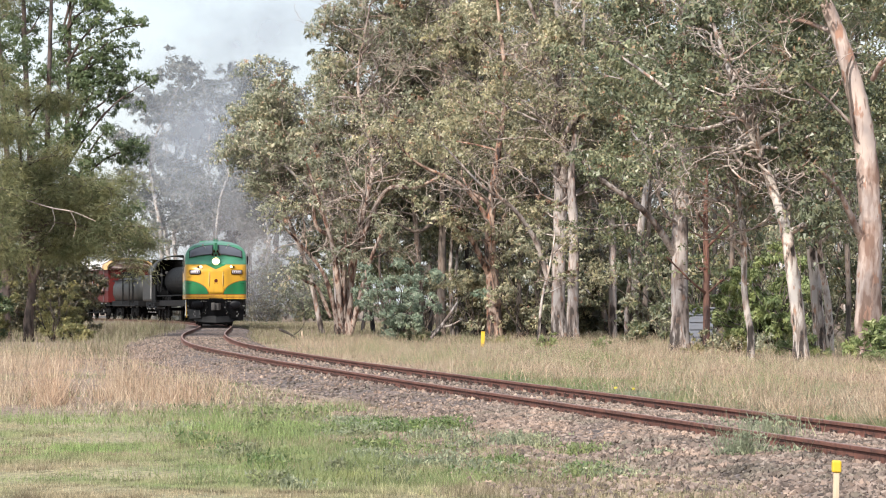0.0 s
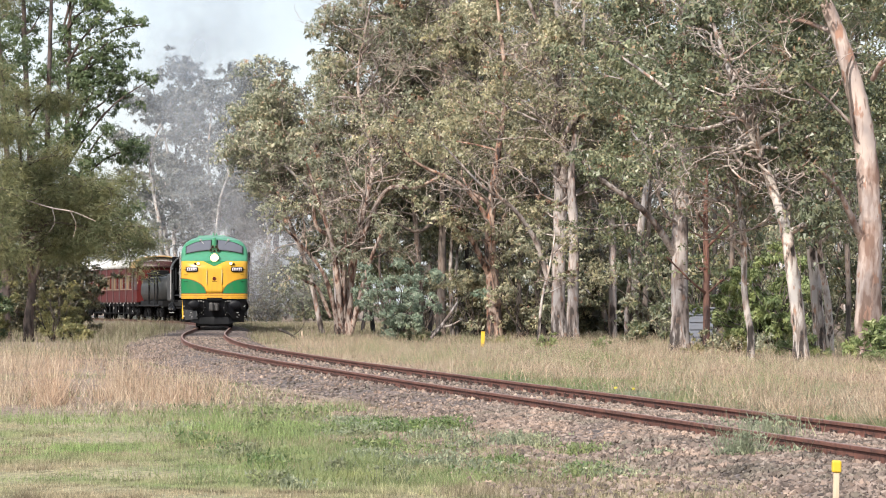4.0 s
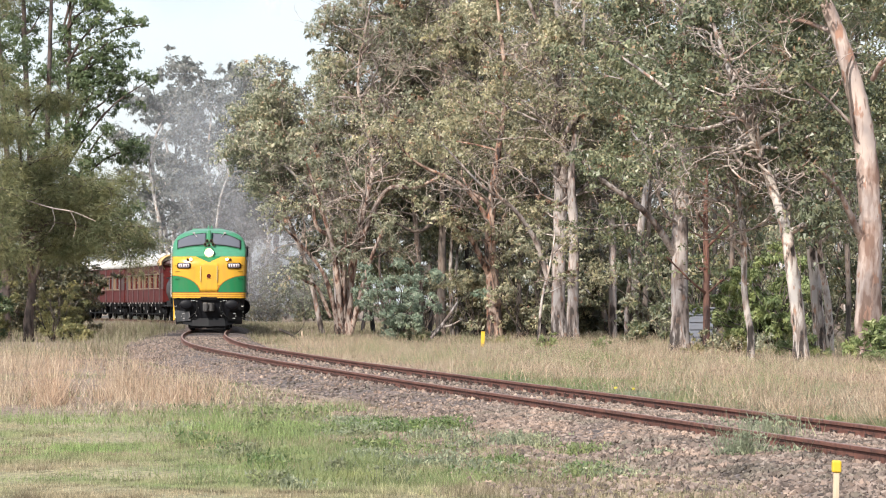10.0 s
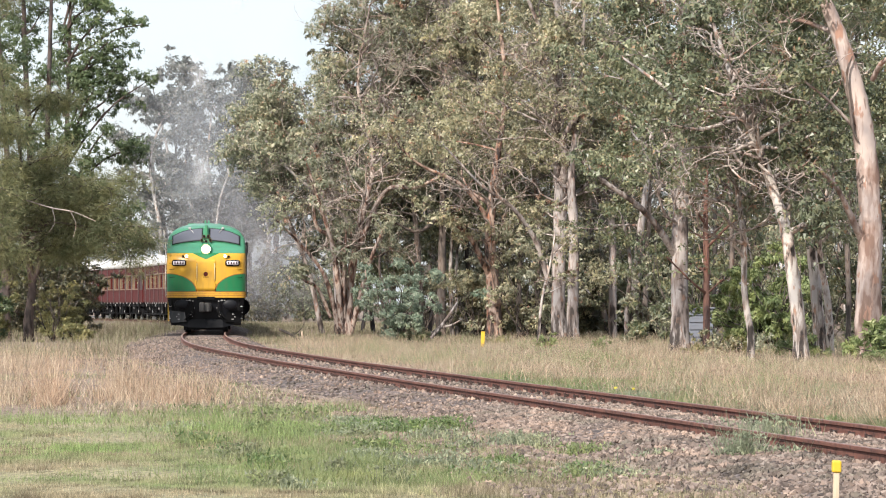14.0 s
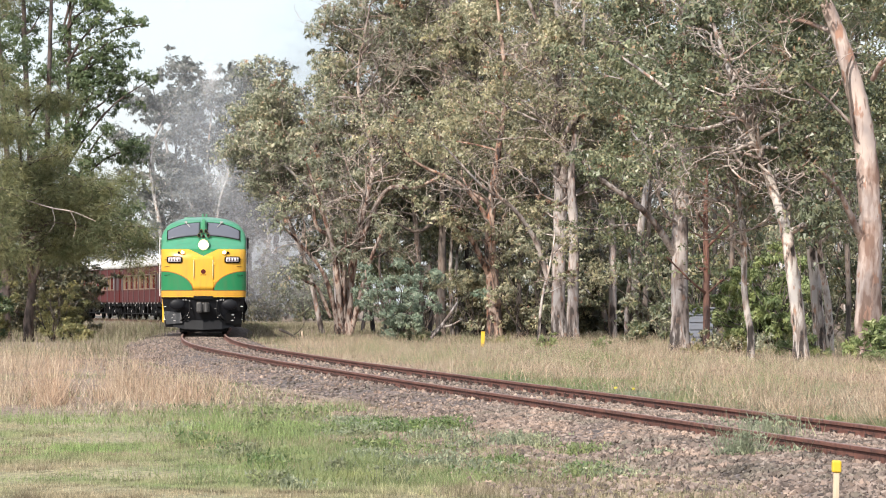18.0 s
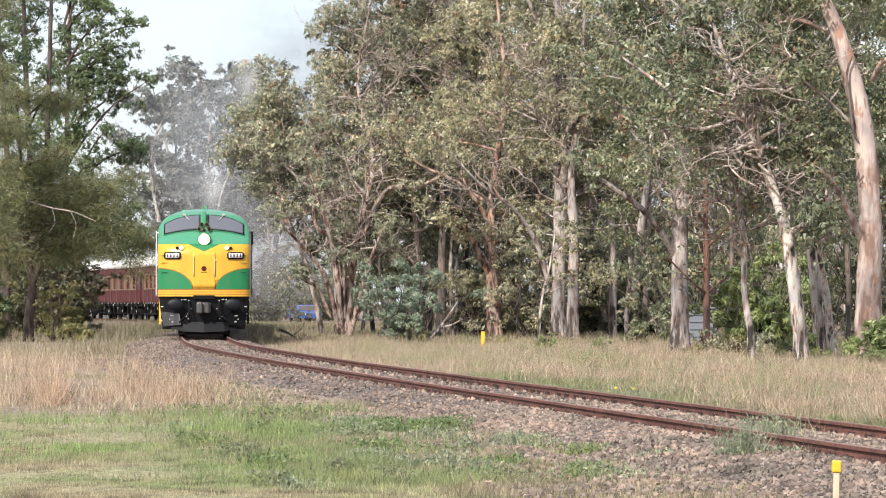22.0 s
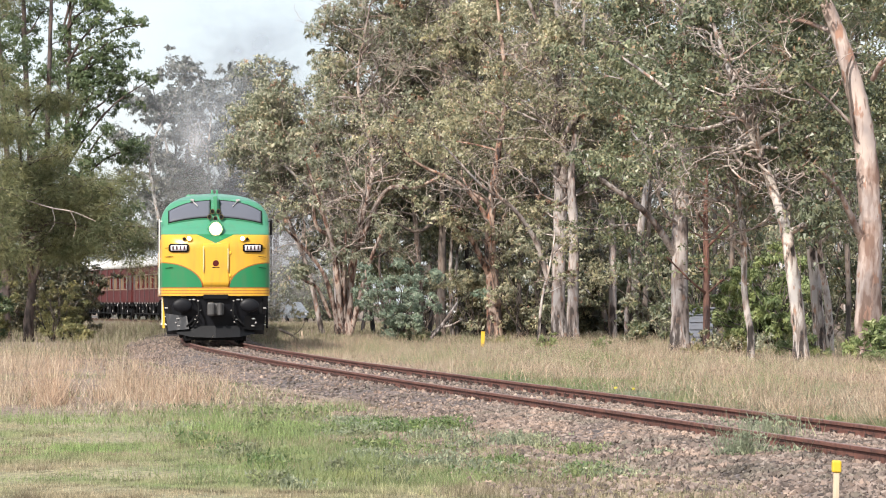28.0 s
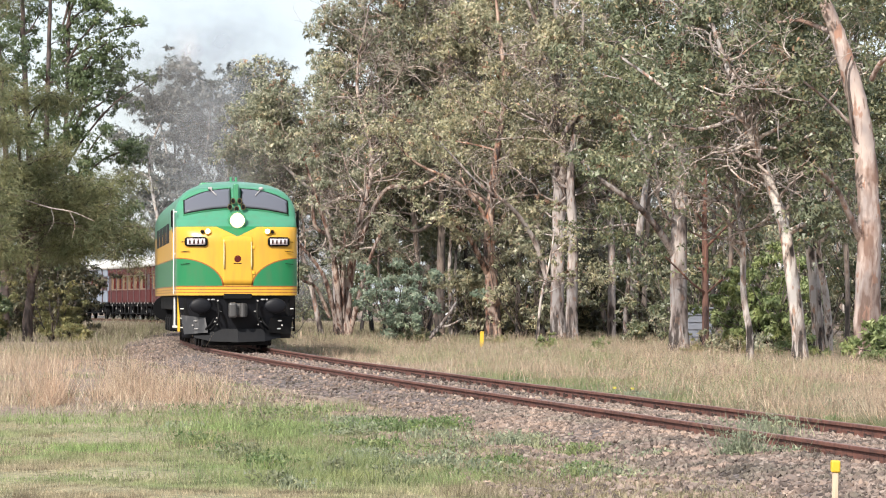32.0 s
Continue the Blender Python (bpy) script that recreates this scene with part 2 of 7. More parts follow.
ASPHALT = grainy("asphalt", (0.045, 0.045, 0.045), (0.065, 0.063, 0.06), (0.09, 0.088, 0.085), 30, bump=0.3)

# ---------------------------------------------------------------- mesh helpers


def fast_mesh(name, verts, faces, smooth=False):
    """A mesh from numpy arrays; faces all have the same number of corners."""
    me = bpy.data.meshes.new(name)
    verts = np.asarray(verts, dtype=np.float32)
    faces = np.asarray(faces, dtype=np.int32)
    k = faces.shape[1]
    me.vertices.add(len(verts))
    me.vertices.foreach_set("co", verts.ravel())
    me.loops.add(faces.size)
    me.loops.foreach_set("vertex_index", faces.ravel())
    me.polygons.add(len(faces))
    me.polygons.foreach_set("loop_start", np.arange(0, faces.size, k, dtype=np.int32))
    me.polygons.foreach_set("loop_total", np.full(len(faces), k, dtype=np.int32))
    me.update(calc_edges=True)
    me.polygons.foreach_set("use_smooth", np.full(len(faces), smooth))
    return me


def put(name, me, mat, parent=None, label="", m=None):
    ob = new(name, me)
    if mat is not None and not me.materials:
        me.materials.append(mat)
    ob.parent = parent
    if m is not None:
        ob.matrix_basis = m
    if label:
        ob["label"] = label
    return ob


def part(name, bm, mat, parent, label="", smooth=False):
    """Links a bmesh as one mesh object under a thing or a part."""
    me = bpy.data.meshes.new(name)
    if smooth:
        for f in bm.faces:
            f.smooth = True
    bm.to_mesh(me)
    bm.free()
    return put(name, me, mat, parent, label)


def thing(name, m, label, category, group="", kind=""):
    ob = new(name)
    ob.matrix_basis = m
    return tagged(ob, label, category, group, kind)


def box(x0, x1, y0, y1, z0, z1, bevel=0.0, bm=None):
    own = bmesh.new()
    bmesh.ops.create_cube(own, size=1, matrix=Matrix.Translation(((x0 + x1) / 2, (y0 + y1) / 2, (z0 + z1) / 2)) @ Matrix.Diagonal((x1 - x0, y1 - y0, z1 - z0, 1)))
    if bevel > 0:
        bmesh.ops.bevel(own, geom=list(own.edges), offset=bevel, segments=2, affect="EDGES", profile=0.5)
    if bm is None:
        return own
    tmp = bpy.data.meshes.new("tmp")
    own.to_mesh(tmp)
    own.free()
    bm.from_mesh(tmp)
    bpy.data.meshes.remove(tmp)
    return bm


def cyl(p, q, r1, r2=None, n=16, bm=None):
    """A round bar from p to q."""
    bm = bm or bmesh.new()
    p, q = Vector(p), Vector(q)
    d = q - p
    m = Matrix.Translation((p + q) / 2) @ d.to_track_quat("Z", "Y").to_matrix().to_4x4()
    bmesh.ops.create_cone(bm, cap_ends=True, segments=n, radius1=r1, radius2=r1 if r2 is None else r2, depth=d.length, matrix=m)
    return bm


def spline(pts, n):
    """n points on a smooth line through pts (rows of any width)."""
    p = np.asarray(pts, dtype=float)
    if len(p) == 2:
        return p[0] + (p[1] - p[0]) * np.linspace(0, 1, n)[:, None]
    p = np.vstack([2 * p[0] - p[1], p, 2 * p[-1] - p[-2]])
    u = np.linspace(0, len(p) - 3 - 1e-6, n)
    i = u.astype(int)
    f = (u - i)[:, None]
    a, b, c, d = p[i], p[i + 1], p[i + 2], p[i + 3]
    return 0.5 * (2 * b + (c - a) * f + (2 * a - 5 * b + 4 * c - d) * f ** 2 + (3 * b - a - 3 * c + d) * f ** 3)


def tube(path, radii, sides, wobble=0.0, rng=None):
    """Verts and quads of a tapered round limb along a path."""
    path, radii = np.asarray(path, float), np.asarray(radii, float)
    t = np.gradient(path, axis=0)
    t /= np.linalg.norm(t, axis=1)[:, None] + 1e-9
    ref = np.where(np.abs(t[:, 2:3]) > 0.9, [[1.0, 0, 0]], [[0, 0, 1.0]])
    a = np.cross(t, ref)
    a /= np.linalg.norm(a, axis=1)[:, None] + 1e-9
    if abs(t[0, 2]) > 0.7:
        a = np.tile([[1.0, 0, 0]], (len(t), 1))
        a -= t * (a * t).sum(1)[:, None]
        a /= np.linalg.norm(a, axis=1)[:, None] + 1e-9
    b = np.cross(t, a)
    ang = np.linspace(0, 2 * np.pi, sides, endpoint=False)
    rr = radii[:, None] * np.ones(sides)
    if wobble and rng is not None:
        rr = rr * (1 + wobble * rng.standard_normal(rr.shape))
    v = path[:, None] + rr[..., None] * (np.cos(ang)[None, :, None] * a[:, None] + np.sin(ang)[None, :, None] * b[:, None])
    n = len(path)
    i = np.arange(n - 1)[:, None] * sides
    j = np.arange(sides)[None]
    k = (j + 1) % sides
    f = np.stack([i + j, i + k, i + sides + k, i + sides + j], -1).reshape(-1, 4)
    return v.reshape(-1, 3), f


def joined(pieces):
    vs, fs, o = [], [], 0
    for v, f in pieces:
        vs.append(v)
        fs.append(f + o)
        o += len(v)
    return np.concatenate(vs), np.concatenate(fs)


# ---------------------------------------------------------------- the track's line
BEND_Y = np.array([-40, 58, 70, 78, 84, 92, 100, 110, 120, 130, 150, 180, 205, 235, 260, 330, 420.0])
BEND_S = np.array([.174, .174, .178, .172, .145, .110, .092, .080, .066, .058, .056, .10, .20, .30, .38, .52, .60])
LINE_Y = np.linspace(-40, 420, 4601)
_slope = np.interp(LINE_Y, BEND_Y, BEND_S)
_slope = np.convolve(np.pad(_slope, 30, mode="edge"), np.ones(61) / 61, mode="valid")
LINE_X = -np.concatenate([[0], np.cumsum((_slope[1:] + _slope[:-1]) / 2 * np.diff(LINE_Y))])
LINE_X += -0.76 - np.interp(57, LINE_Y, LINE_X)
LINE_L = np.concatenate([[0], np.cumsum(np.hypot(np.diff(LINE_X), np.diff(LINE_Y)))])
GROUND = 0.25


def track_x(y):
    return np.interp(y, LINE_Y, LINE_X)


def rail_z(y):
    """Height of the rails' tops."""
    return np.interp(y, [0, 50, 67, 83, 112, 150, 500], [0.48, 0.48, 0.50, 0.57, 0.595, 0.58, 0.58])


def side_of(x, y):
    """Metres from the track's middle; negative on the lawn's side."""
    s = np.interp(y, LINE_Y, _slope)
    return (x - track_x(y)) / np.sqrt(1 + s * s)


def on_track(length, across=0.0, up=0.0):
    """A point on the track by its distance along the line."""
    y = np.interp(length, LINE_L, LINE_Y)
    s = np.interp(y, LINE_Y, _slope)
    k = np.sqrt(1 + s * s)
    return np.stack([track_x(y) + across / k, y + across * s / k, rail_z(y) + up], -1)


def sweep(profile, y0, y1, step):
    """A strip of the given cross-section (across, up) laid along the track."""
    la, lb = np.interp([y0, y1], LINE_Y, LINE_L)
    ls = np.arange(la, lb, step)
    rows = np.stack([on_track(ls, a, u) for a, u in profile], 1)
    n, k = rows.shape[:2]
    i = np.arange(n - 1)[:, None] * k
    j = np.arange(k - 1)[None]
    f = np.stack([i + j, i + j + 1, i + k + j + 1, i + k + j], -1).reshape(-1, 4)
    return rows.reshape(-1, 3), f


def value_noise(x, y, scale, seed=0):
    """Smooth noise between 0 and 1 for arrays of plan positions."""
    r = np.random.RandomState(seed).rand(128, 128)
    u, v = x / scale, y / scale
    i, j = np.floor(u).astype(int), np.floor(v).astype(int)
    fu, fv = u - i, v - j
    fu, fv = fu * fu * (3 - 2 * fu), fv * fv * (3 - 2 * fv)
    g = lambda a, b: r[a % 128, b % 128]
    return (g(i, j) * (1 - fu) + g(i + 1, j) * fu) * (1 - fv) + (g(i, j + 1) * (1 - fu) + g(i + 1, j + 1) * fu) * fv


# ---------------------------------------------------------------- ground
ROAD_Y = np.array([-400, -60, 95, 162, 223, 263, 300, 390, 700, 1400.0])
ROAD_X = np.array([151, 60, 33.8, 14.9, 1.35, -12.2, -23.0, -48.0, -135, -330.0])
ROAD_Z = np.array([-1.4, -1.4, -1.4, -1.0, -.68, .1, .2, .25, .25, .25])


def ground_z(x, y):
    d = side_of(x, y)
    r = np.interp(y, ROAD_Y, ROAD_X) - track_x(y)
    w = np.clip((d - .70 * r) / (.25 * r), 0, 1)
    w = w * w * (3 - 2 * w)
    return (GROUND + 0.05 * (d > 0)) * (1 - w) + (np.interp(y, ROAD_Y, ROAD_Z) - .05) * w + 0.06 * (value_noise(x, y, 4.0, 3) - 0.5) + 0.03 * (value_noise(x, y, 0.9, 4) - 0.5)


def ground_material():
    m, n, l, b = material("ground_grass_and_soil", 0.95)
    at = n.new("ShaderNodeAttribute")
    at.attribute_name = "dry"
    big = noise_node(n, l, 0.45, 5)
    fine = noise_node(n, l, 12.0, 8)
    lawn = ramp(n, [(0.3, (0.185, 0.195, 0.095)), (0.5, (0.265, 0.25, 0.14)), (0.68, (0.34, 0.295, 0.19))])
    l.new(big.outputs["Fac"], lawn.inputs["Fac"])
    dry = ramp(n, [(0.3, (0.19, 0.142, 0.11)), (0.55, (0.285, 0.215, 0.165)), (0.75, (0.23, 0.178, 0.148))])
    l.new(big.outputs["Fac"], dry.inputs["Fac"])
    col = mixed(n, l, lawn.outputs["Color"], dry.outputs["Color"], at.outputs["Fac"])
    k = ramp(n, [(0.36, (0.42, 0.40, 0.38)), (0.5, (0.85, 0.85, 0.85)), (0.66, (1.25, 1.22, 1.2))])
    l.new(fine.outputs["Fac"], k.inputs["Fac"])
    l.new(mixed(n, l, col, k.outputs["Color"], 1.0, "MULTIPLY"), b.inputs["Base Color"])
    bumped(n, l, b, fine.outputs["Fac"], 0.8, 0.04)
    return m


def build_ground():
    xs = np.concatenate([np.linspace(-3000, -60, 25), np.arange(-55, 45, 1.1), np.linspace(46, 3000, 25)])
    ys = np.concatenate([np.linspace(-2000, 5, 20), np.arange(8, 140, 1.1), np.linspace(142, 320, 60), np.linspace(340, 4500, 25)])
    gx, gy = np.meshgrid(xs, ys)
    gz = ground_z(gx, gy)
    d = side_of(gx, gy)
    gz = np.where(np.abs(d) < 1.2, gz - 0.12, gz)
    v = np.stack([gx, gy, gz], -1).reshape(-1, 3)
    k = len(xs)
    i = np.arange(len(ys) - 1)[:, None] * k
    j = np.arange(k - 1)[None]
    f = np.stack([i + j, i + j + 1, i + k + j + 1, i + k + j], -1).reshape(-1, 4)
    me = fast_mesh("ground", v, f, True)
    dry = np.clip((gy - 41 + 6 * (value_noise(gx, gy, 3, 9) - .5)) / 3, 0, 1)
    dry = np.where(d > 0, 1, dry)
    far = (gy > 95) & (d < 0)
    dry = np.where(far, np.where(gx < -11.5, .95, 0.5), dry)
    at = me.attributes.new("dry", "FLOAT", "POINT")
    at.data.foreach_set("value", dry.ravel().astype(np.float32))
    tagged(put("ground", me, ground_material()), "mown lawn, bare soil and dry grass beside the railway", "ground", kind="structure")


build_ground()

# ---------------------------------------------------------------- ballast, rails, sleepers
def build_track():
    la, lb = np.interp([12, 330], LINE_Y, LINE_L)
    ls = np.arange(la, lb, 0.25)
    across = np.array([-3.0, -2.6, -2.2, -1.9, -1.6, -1.35, -1.1, -0.9, -0.75, -0.5, -0.25, 0, 0.25, 0.5, 0.75, 0.9, 1.1, 1.35, 1.7, 2.1])
    up = np.array([-.42, -.30, -.235, -.18, -.15, -.13, -.122, -.122, -.128, -.13, -.122, -.118, -.122, -.13, -.14, -.14, -.14, -.16, -.22, -.36])
    rng = np.random.RandomState(5)
    rows = []
    for a, u in zip(across, up):
        p = on_track(ls, a, u)
        p[:, 2] += 0.03 * (rng.rand(len(ls)) - 0.5) + 0.05 * (value_noise(ls, ls * 0 + a * 3, 1.5, 8) - 0.5) * (abs(a) > 1.0)
        rows.append(p)
    rows = np.stack(rows, 1)
    k = len(across)
    i = np.arange(len(ls) - 1)[:, None] * k
    j = np.arange(k - 1)[None]
    f = np.stack([i + j, i + j + 1, i + k + j + 1, i + k + j], -1).reshape(-1, 4)
    tagged(put("ballast", fast_mesh("ballast", rows.reshape(-1, 3), f), BALLAST), "bank of brown-grey crushed stone under the rails", "ballast", kind="structure")
    track = thing("railway_track", pose(0, 0, 0), "rusty single railway track on timber sleepers", "track", kind="structure")
    prof = [(-.065, -.14), (-.065, -.13), (-.012, -.115), (-.009, -.046), (-.034, -.034), (-.034, -.006), (-.026, 0), (.026, 0), (.034, -.006),
            (.034, -.034), (.009, -.046), (.012, -.115), (.065, -.13), (.065, -.14)]
    for side in (-0.7525, 0.7525):
        v, fc = sweep([(a + side, u) for a, u in prof], 12, 330, 0.6)
        me = fast_mesh("rail", v, fc)
        me.materials.append(RUST)
        me.materials.append(RAILHEAD)
        me.polygons.foreach_set("material_index", np.tile([0] * 5 + [0, 1, 0] + [0] * 5, len(fc) // 13).astype(np.int32))
        put("rail", me, None, track, "rusty steel rail with a worn head")
    bm = box(-1.2, 1.2, -.115, .115, -.27, -.138, 0.012)
    sl = bpy.data.meshes.new("sleeper")
    bm.to_mesh(sl)
    bm.free()
    sl.materials.append(SLEEPER)
    bm = bmesh.new()
    for a in (-.7525, .7525):
        box(a - .10, a + .10, -.07, .07, -.139, -.132, 0, bm)
        for k in (-.085, .085):
            box(a + k - .025, a + k + .025, -.045, .045, -.145, -.08, 0, bm)
            cyl((a + 1.25 * k, .02, -.12), (a + 1.25 * k, .02, -.068), .016, n=6, bm=bm)
    clip = bpy.data.meshes.new("rail_fastening")
    bm.to_mesh(clip)
    bm.free()
    clip.materials.append(SHADE_RUST)
    r = random.Random(4)
    for l in np.arange(*np.interp([14, 118], LINE_Y, LINE_L), 0.61):
        y = float(np.interp(l, LINE_L, LINE_Y))
        x, y, z = on_track(l + r.uniform(-.03, .03), r.uniform(-.05, .05))
        s = float(np.interp(y, LINE_Y, _slope))
        m = Matrix.Translation((x, y, z)) @ Matrix.Rotation(math.atan(s) + r.uniform(-.015, .015), 4, "Z")
        put("sleeper", sl, None, track, m=m)
        if y < 88:
            put("rail_fastening", clip, None, track, m=m)


build_track()


def road_clear(x, y):
    """Metres between a place and the road's middle line, across."""
    return abs(x - float(np.interp(y, ROAD_Y, ROAD_X)))


def build_road():
    ys = np.concatenate([np.linspace(-380, 60, 30), np.arange(64, 320, 4), np.linspace(330, 1390, 40)])
    xs = np.interp(ys, ROAD_Y, ROAD_X)
    zs = np.interp(ys, ROAD_Y, ROAD_Z)
    v = np.concatenate([np.stack([xs + a, ys, zs + b], -1) for a, b in ((-3.6, -.1), (-3.4, .02), (0, .06), (3.4, .02), (3.6, -.1))])
    n = len(ys)
    f = np.array([(k * n + i, (k + 1) * n + i, (k + 1) * n + i + 1, k * n + i + 1) for k in range(4) for i in range(n - 1)])
    tagged(put("road", fast_mesh("road", v, f, True), ASPHALT), "grey sealed road behind the trees", "road", kind="structure")


build_road()

# ---------------------------------------------------------------- trees
def leaves(centres, spread, count, size, rng, droop=0.6, flat=0.75):
    """Leaves in small tufts on rounded sprays; they hang and face outwards."""
    tufts = max(2, count // 15)
    k = len(centres) * tufts
    each = max(1, count // tufts)
    sp = np.repeat(spread if np.ndim(spread) else np.full(len(centres), spread), tufts)[:, None]
    u = rng.standard_normal((k, 3))
    u /= np.linalg.norm(u, axis=1)[:, None]
    u[:, 2] = np.where((u[:, 2] < 0) & (rng.rand(k) < 0.6), -u[:, 2], u[:, 2])
    lobes = np.repeat(rng.uniform(.75, 1.3, (len(centres), 3)), tufts, axis=0)
    r = sp * (0.35 + 0.72 * rng.rand(k, 1) ** 0.6)
    tuft = np.repeat(centres, tufts, axis=0) + u * r * lobes * [1, 1, flat]
    n = k * each
    out = np.repeat(u, each, axis=0)
    off = rng.standard_normal((n, 3)) * [1, 1, .7]
    wide = np.repeat(sp * rng.uniform(.11, .20, (k, 1)), each, axis=0)
    p = np.repeat(tuft, each, axis=0) + off * wide
    nrm = 0.7 * out + 0.5 * off + 0.45 * rng.standard_normal((n, 3))
    nrm /= np.linalg.norm(nrm, axis=1)[:, None]
    d = rng.standard_normal((n, 3)) * 0.8 + out * 0.3
    d[:, 2] -= droop * 2.2
    d -= nrm * (d * nrm).sum(1)[:, None]
    d /= np.linalg.norm(d, axis=1)[:, None] + 1e-9
    w = np.cross(d, nrm)
    ln = size * (0.65 + 0.7 * rng.rand(n))[:, None]
    wd = ln * 0.30
    v = np.stack([p + w * wd, p - w * wd * 0.8, p + d * ln], 1).reshape(-1, 3)
    return v, np.arange(n * 3).reshape(-1, 3)


def needles(centres, spread, count, length, width, rng, drop=0.35):
    """Long thin needles round each centre."""
    n = len(centres) * count
    c = np.repeat(centres, count, axis=0)
    p = c + rng.standard_normal((n, 3)) * spread * [1, 1, .6]
    d = rng.standard_normal((n, 3)) * .55 + .5 * (p - c) / spread
    d[:, 2] -= drop
    d /= np.linalg.norm(d, axis=1)[:, None]
    w = np.cross(d, rng.standard_normal((n, 3)))
    w /= np.linalg.norm(w, axis=1)[:, None] + 1e-9
    ln = length * rng.uniform(.5, 1.3, (n, 1))
    v = np.stack([p + w * width, p - w * width, p + d * ln], 1).reshape(-1, 3)
    return v, np.arange(n * 3).reshape(-1, 3)


def limb(start, way, length, r, rng, bend=0.35, lift=0.25, n=9):
    """A wandering limb: its path and radii."""
    pts = [np.array(start, float)]
    d = np.array(way, float)
    d /= np.linalg.norm(d)
    for i in range(n - 1):
        d = d + bend * 0.6 * rng.standard_normal(3) * [1, 1, 0.6] + [0, 0, lift * 0.12]
        d /= np.linalg.norm(d)
        pts.append(pts[-1] + d * length / (n - 1))
    return np.array(pts), np.linspace(r, r * 0.28, n)


def gum_tree(name, x, y, path, label, bark_mat, leaf_mat, seed, limbs=9, reach=3.4, low=0.35, top=13.0, clusters=6, per=165,
             leaf=0.118, spread=0.68, extra=(), sides=12, droop=0.35, category="tree", group="", rise=0.5, twig=4, behind=-0.15, bare=0, clumping=0.55, thick=1.0):
    """A tree: path holds rows of across, deep, height, thickness; extra holds limbs of its own kind, each a list of such rows."""
    rng = np.random.RandomState(seed)
    z0 = float(ground_z(np.array(x), np.array(y))) - 0.05
    tree = thing(name, pose(x, y, z0), label, category, group)
    p = np.array(path, float)
    s = spline(p, 6 * len(p))
    rad = s[:, 3] / 2 * thick
    foot = np.exp(-np.maximum(s[:, 2], 0) / 0.35) * 0.22
    rad = rad * (1 + foot)
    tv, tf = tube(s[:, :3], rad, sides, 0.05, rng)
    put("trunk", fast_mesh("trunk", tv, tf, True), bark_mat, tree)
    centres = []
    height = s[-1, 2]

    def bough(lp, lr, n, size, sides_):
        """One limb with its twigs; it notes where leaves hang."""
        pieces = [tube(lp, lr, sides_ if sides >= 10 else 4, 0.04, rng)]
        for _ in range(int(1.2 * n) if sides >= 10 else n):
            k = rng.randint(int(len(lp) * clumping), len(lp))
            d = rng.standard_normal(3) + 0.5 * (lp[-1] - lp[0]) / size
            d[2] = abs(d[2]) * 0.6 + 0.05
            tp, tr = limb(lp[k], d, size * rng.uniform(0.2, 0.5), max(lr[k] * 0.5, 0.014), rng, 0.55, 0.2, 6)
            pieces.append(tube(tp, tr, 3))
            for _ in range(1 if sides >= 10 else 0):
                q = rng.randint(2, 5)
                sp_, sr = limb(tp[q], tp[-1] - tp[0] + size * .35 * rng.standard_normal(3), size * rng.uniform(.15, .35), tr[q] * .7, rng, 0.5, 0.1, 4)
                pieces.append(tube(sp_, sr, 3))
                if rng.rand() < 0.35:
                    centres.append(sp_[-1])
            if rng.rand() < (0.5 if sides >= 10 else 0.95):
                centres.append(tp[-1])
                if rng.rand() < 0.5:
                    centres.append(tp[-1] + 0.45 * rng.standard_normal(3) * [1, 1, .6] - [0, 0, .2])
        centres.append(lp[-1])
        bv, bf = joined(pieces)
        put("limb", fast_mesh("limb", bv, bf, True), bark_mat, tree)

    for e in extra:
        e = np.array(e, float)
        es = spline(e, 5 * len(e))
        bough(es[:, :3], es[:, 3] / 2 * thick, twig, reach * 0.5, 8)
    for i in range(limbs):
        h = (low + (1 - low) * (i + rng.rand()) / limbs) * height
        k = min(len(s) - 1, int(np.searchsorted(s[:, 2], h)))
        az = rng.uniform(0, 2 * np.pi)
        if math.sin(az) < behind:
            az = abs(math.asin(math.sin(az))) if math.cos(az) > 0 else math.pi - abs(math.asin(math.sin(az)))
        d = [math.cos(az), math.sin(az), rng.uniform(rise - 0.35, rise + 0.35)]
        ln = reach * rng.uniform(0.6, 1.1) * (1.0 - 0.35 * h / height)
        lp, lr = limb(s[k, :3], d, ln, max(0.03, rad[k] * rng.uniform(0.3, 0.5)), rng, n=9 if sides >= 10 else 6)
        bough(lp, lr, clusters, ln, 6)
    for i in range(int(1.8 * bare)):
        k = rng.randint(int(0.38 * len(s)), int(0.9 * len(s)))
        d = [rng.uniform(-1, 1), rng.uniform(-1.1, -.45), rng.uniform(.15, 1.2)]
        lp, lr = limb(s[k, :3], d, reach * rng.uniform(.7, 1.15), rng.uniform(.03, .055), rng, 0.75, 0.2, 12)
        pieces = [tube(lp, lr, 6, .05, rng)]
        for _ in range(9):
            q = rng.randint(3, 12)
            tp, tr = limb(lp[q], np.array(d) + .8 * rng.standard_normal(3) * [1, .3, 1], reach * rng.uniform(.15, .4), lr[q] * .6, rng, 0.7, 0.1, 7)
            pieces.append(tube(tp, np.maximum(tr, .006), 4))
            for _ in range(2):
                u = rng.randint(2, 6)
                a, b = limb(tp[u], rng.standard_normal(3) * [1, .3, 1], reach * rng.uniform(.08, .2), .009, rng, 0.7, 0.1, 4)
                pieces.append(tube(a, np.maximum(b, .005), 3))
        bv, bf = joined(pieces)
        put("bare_limb", fast_mesh("bare_limb", bv, bf, True), BARK_TWIG, tree, "bare pinkish crooked limb")
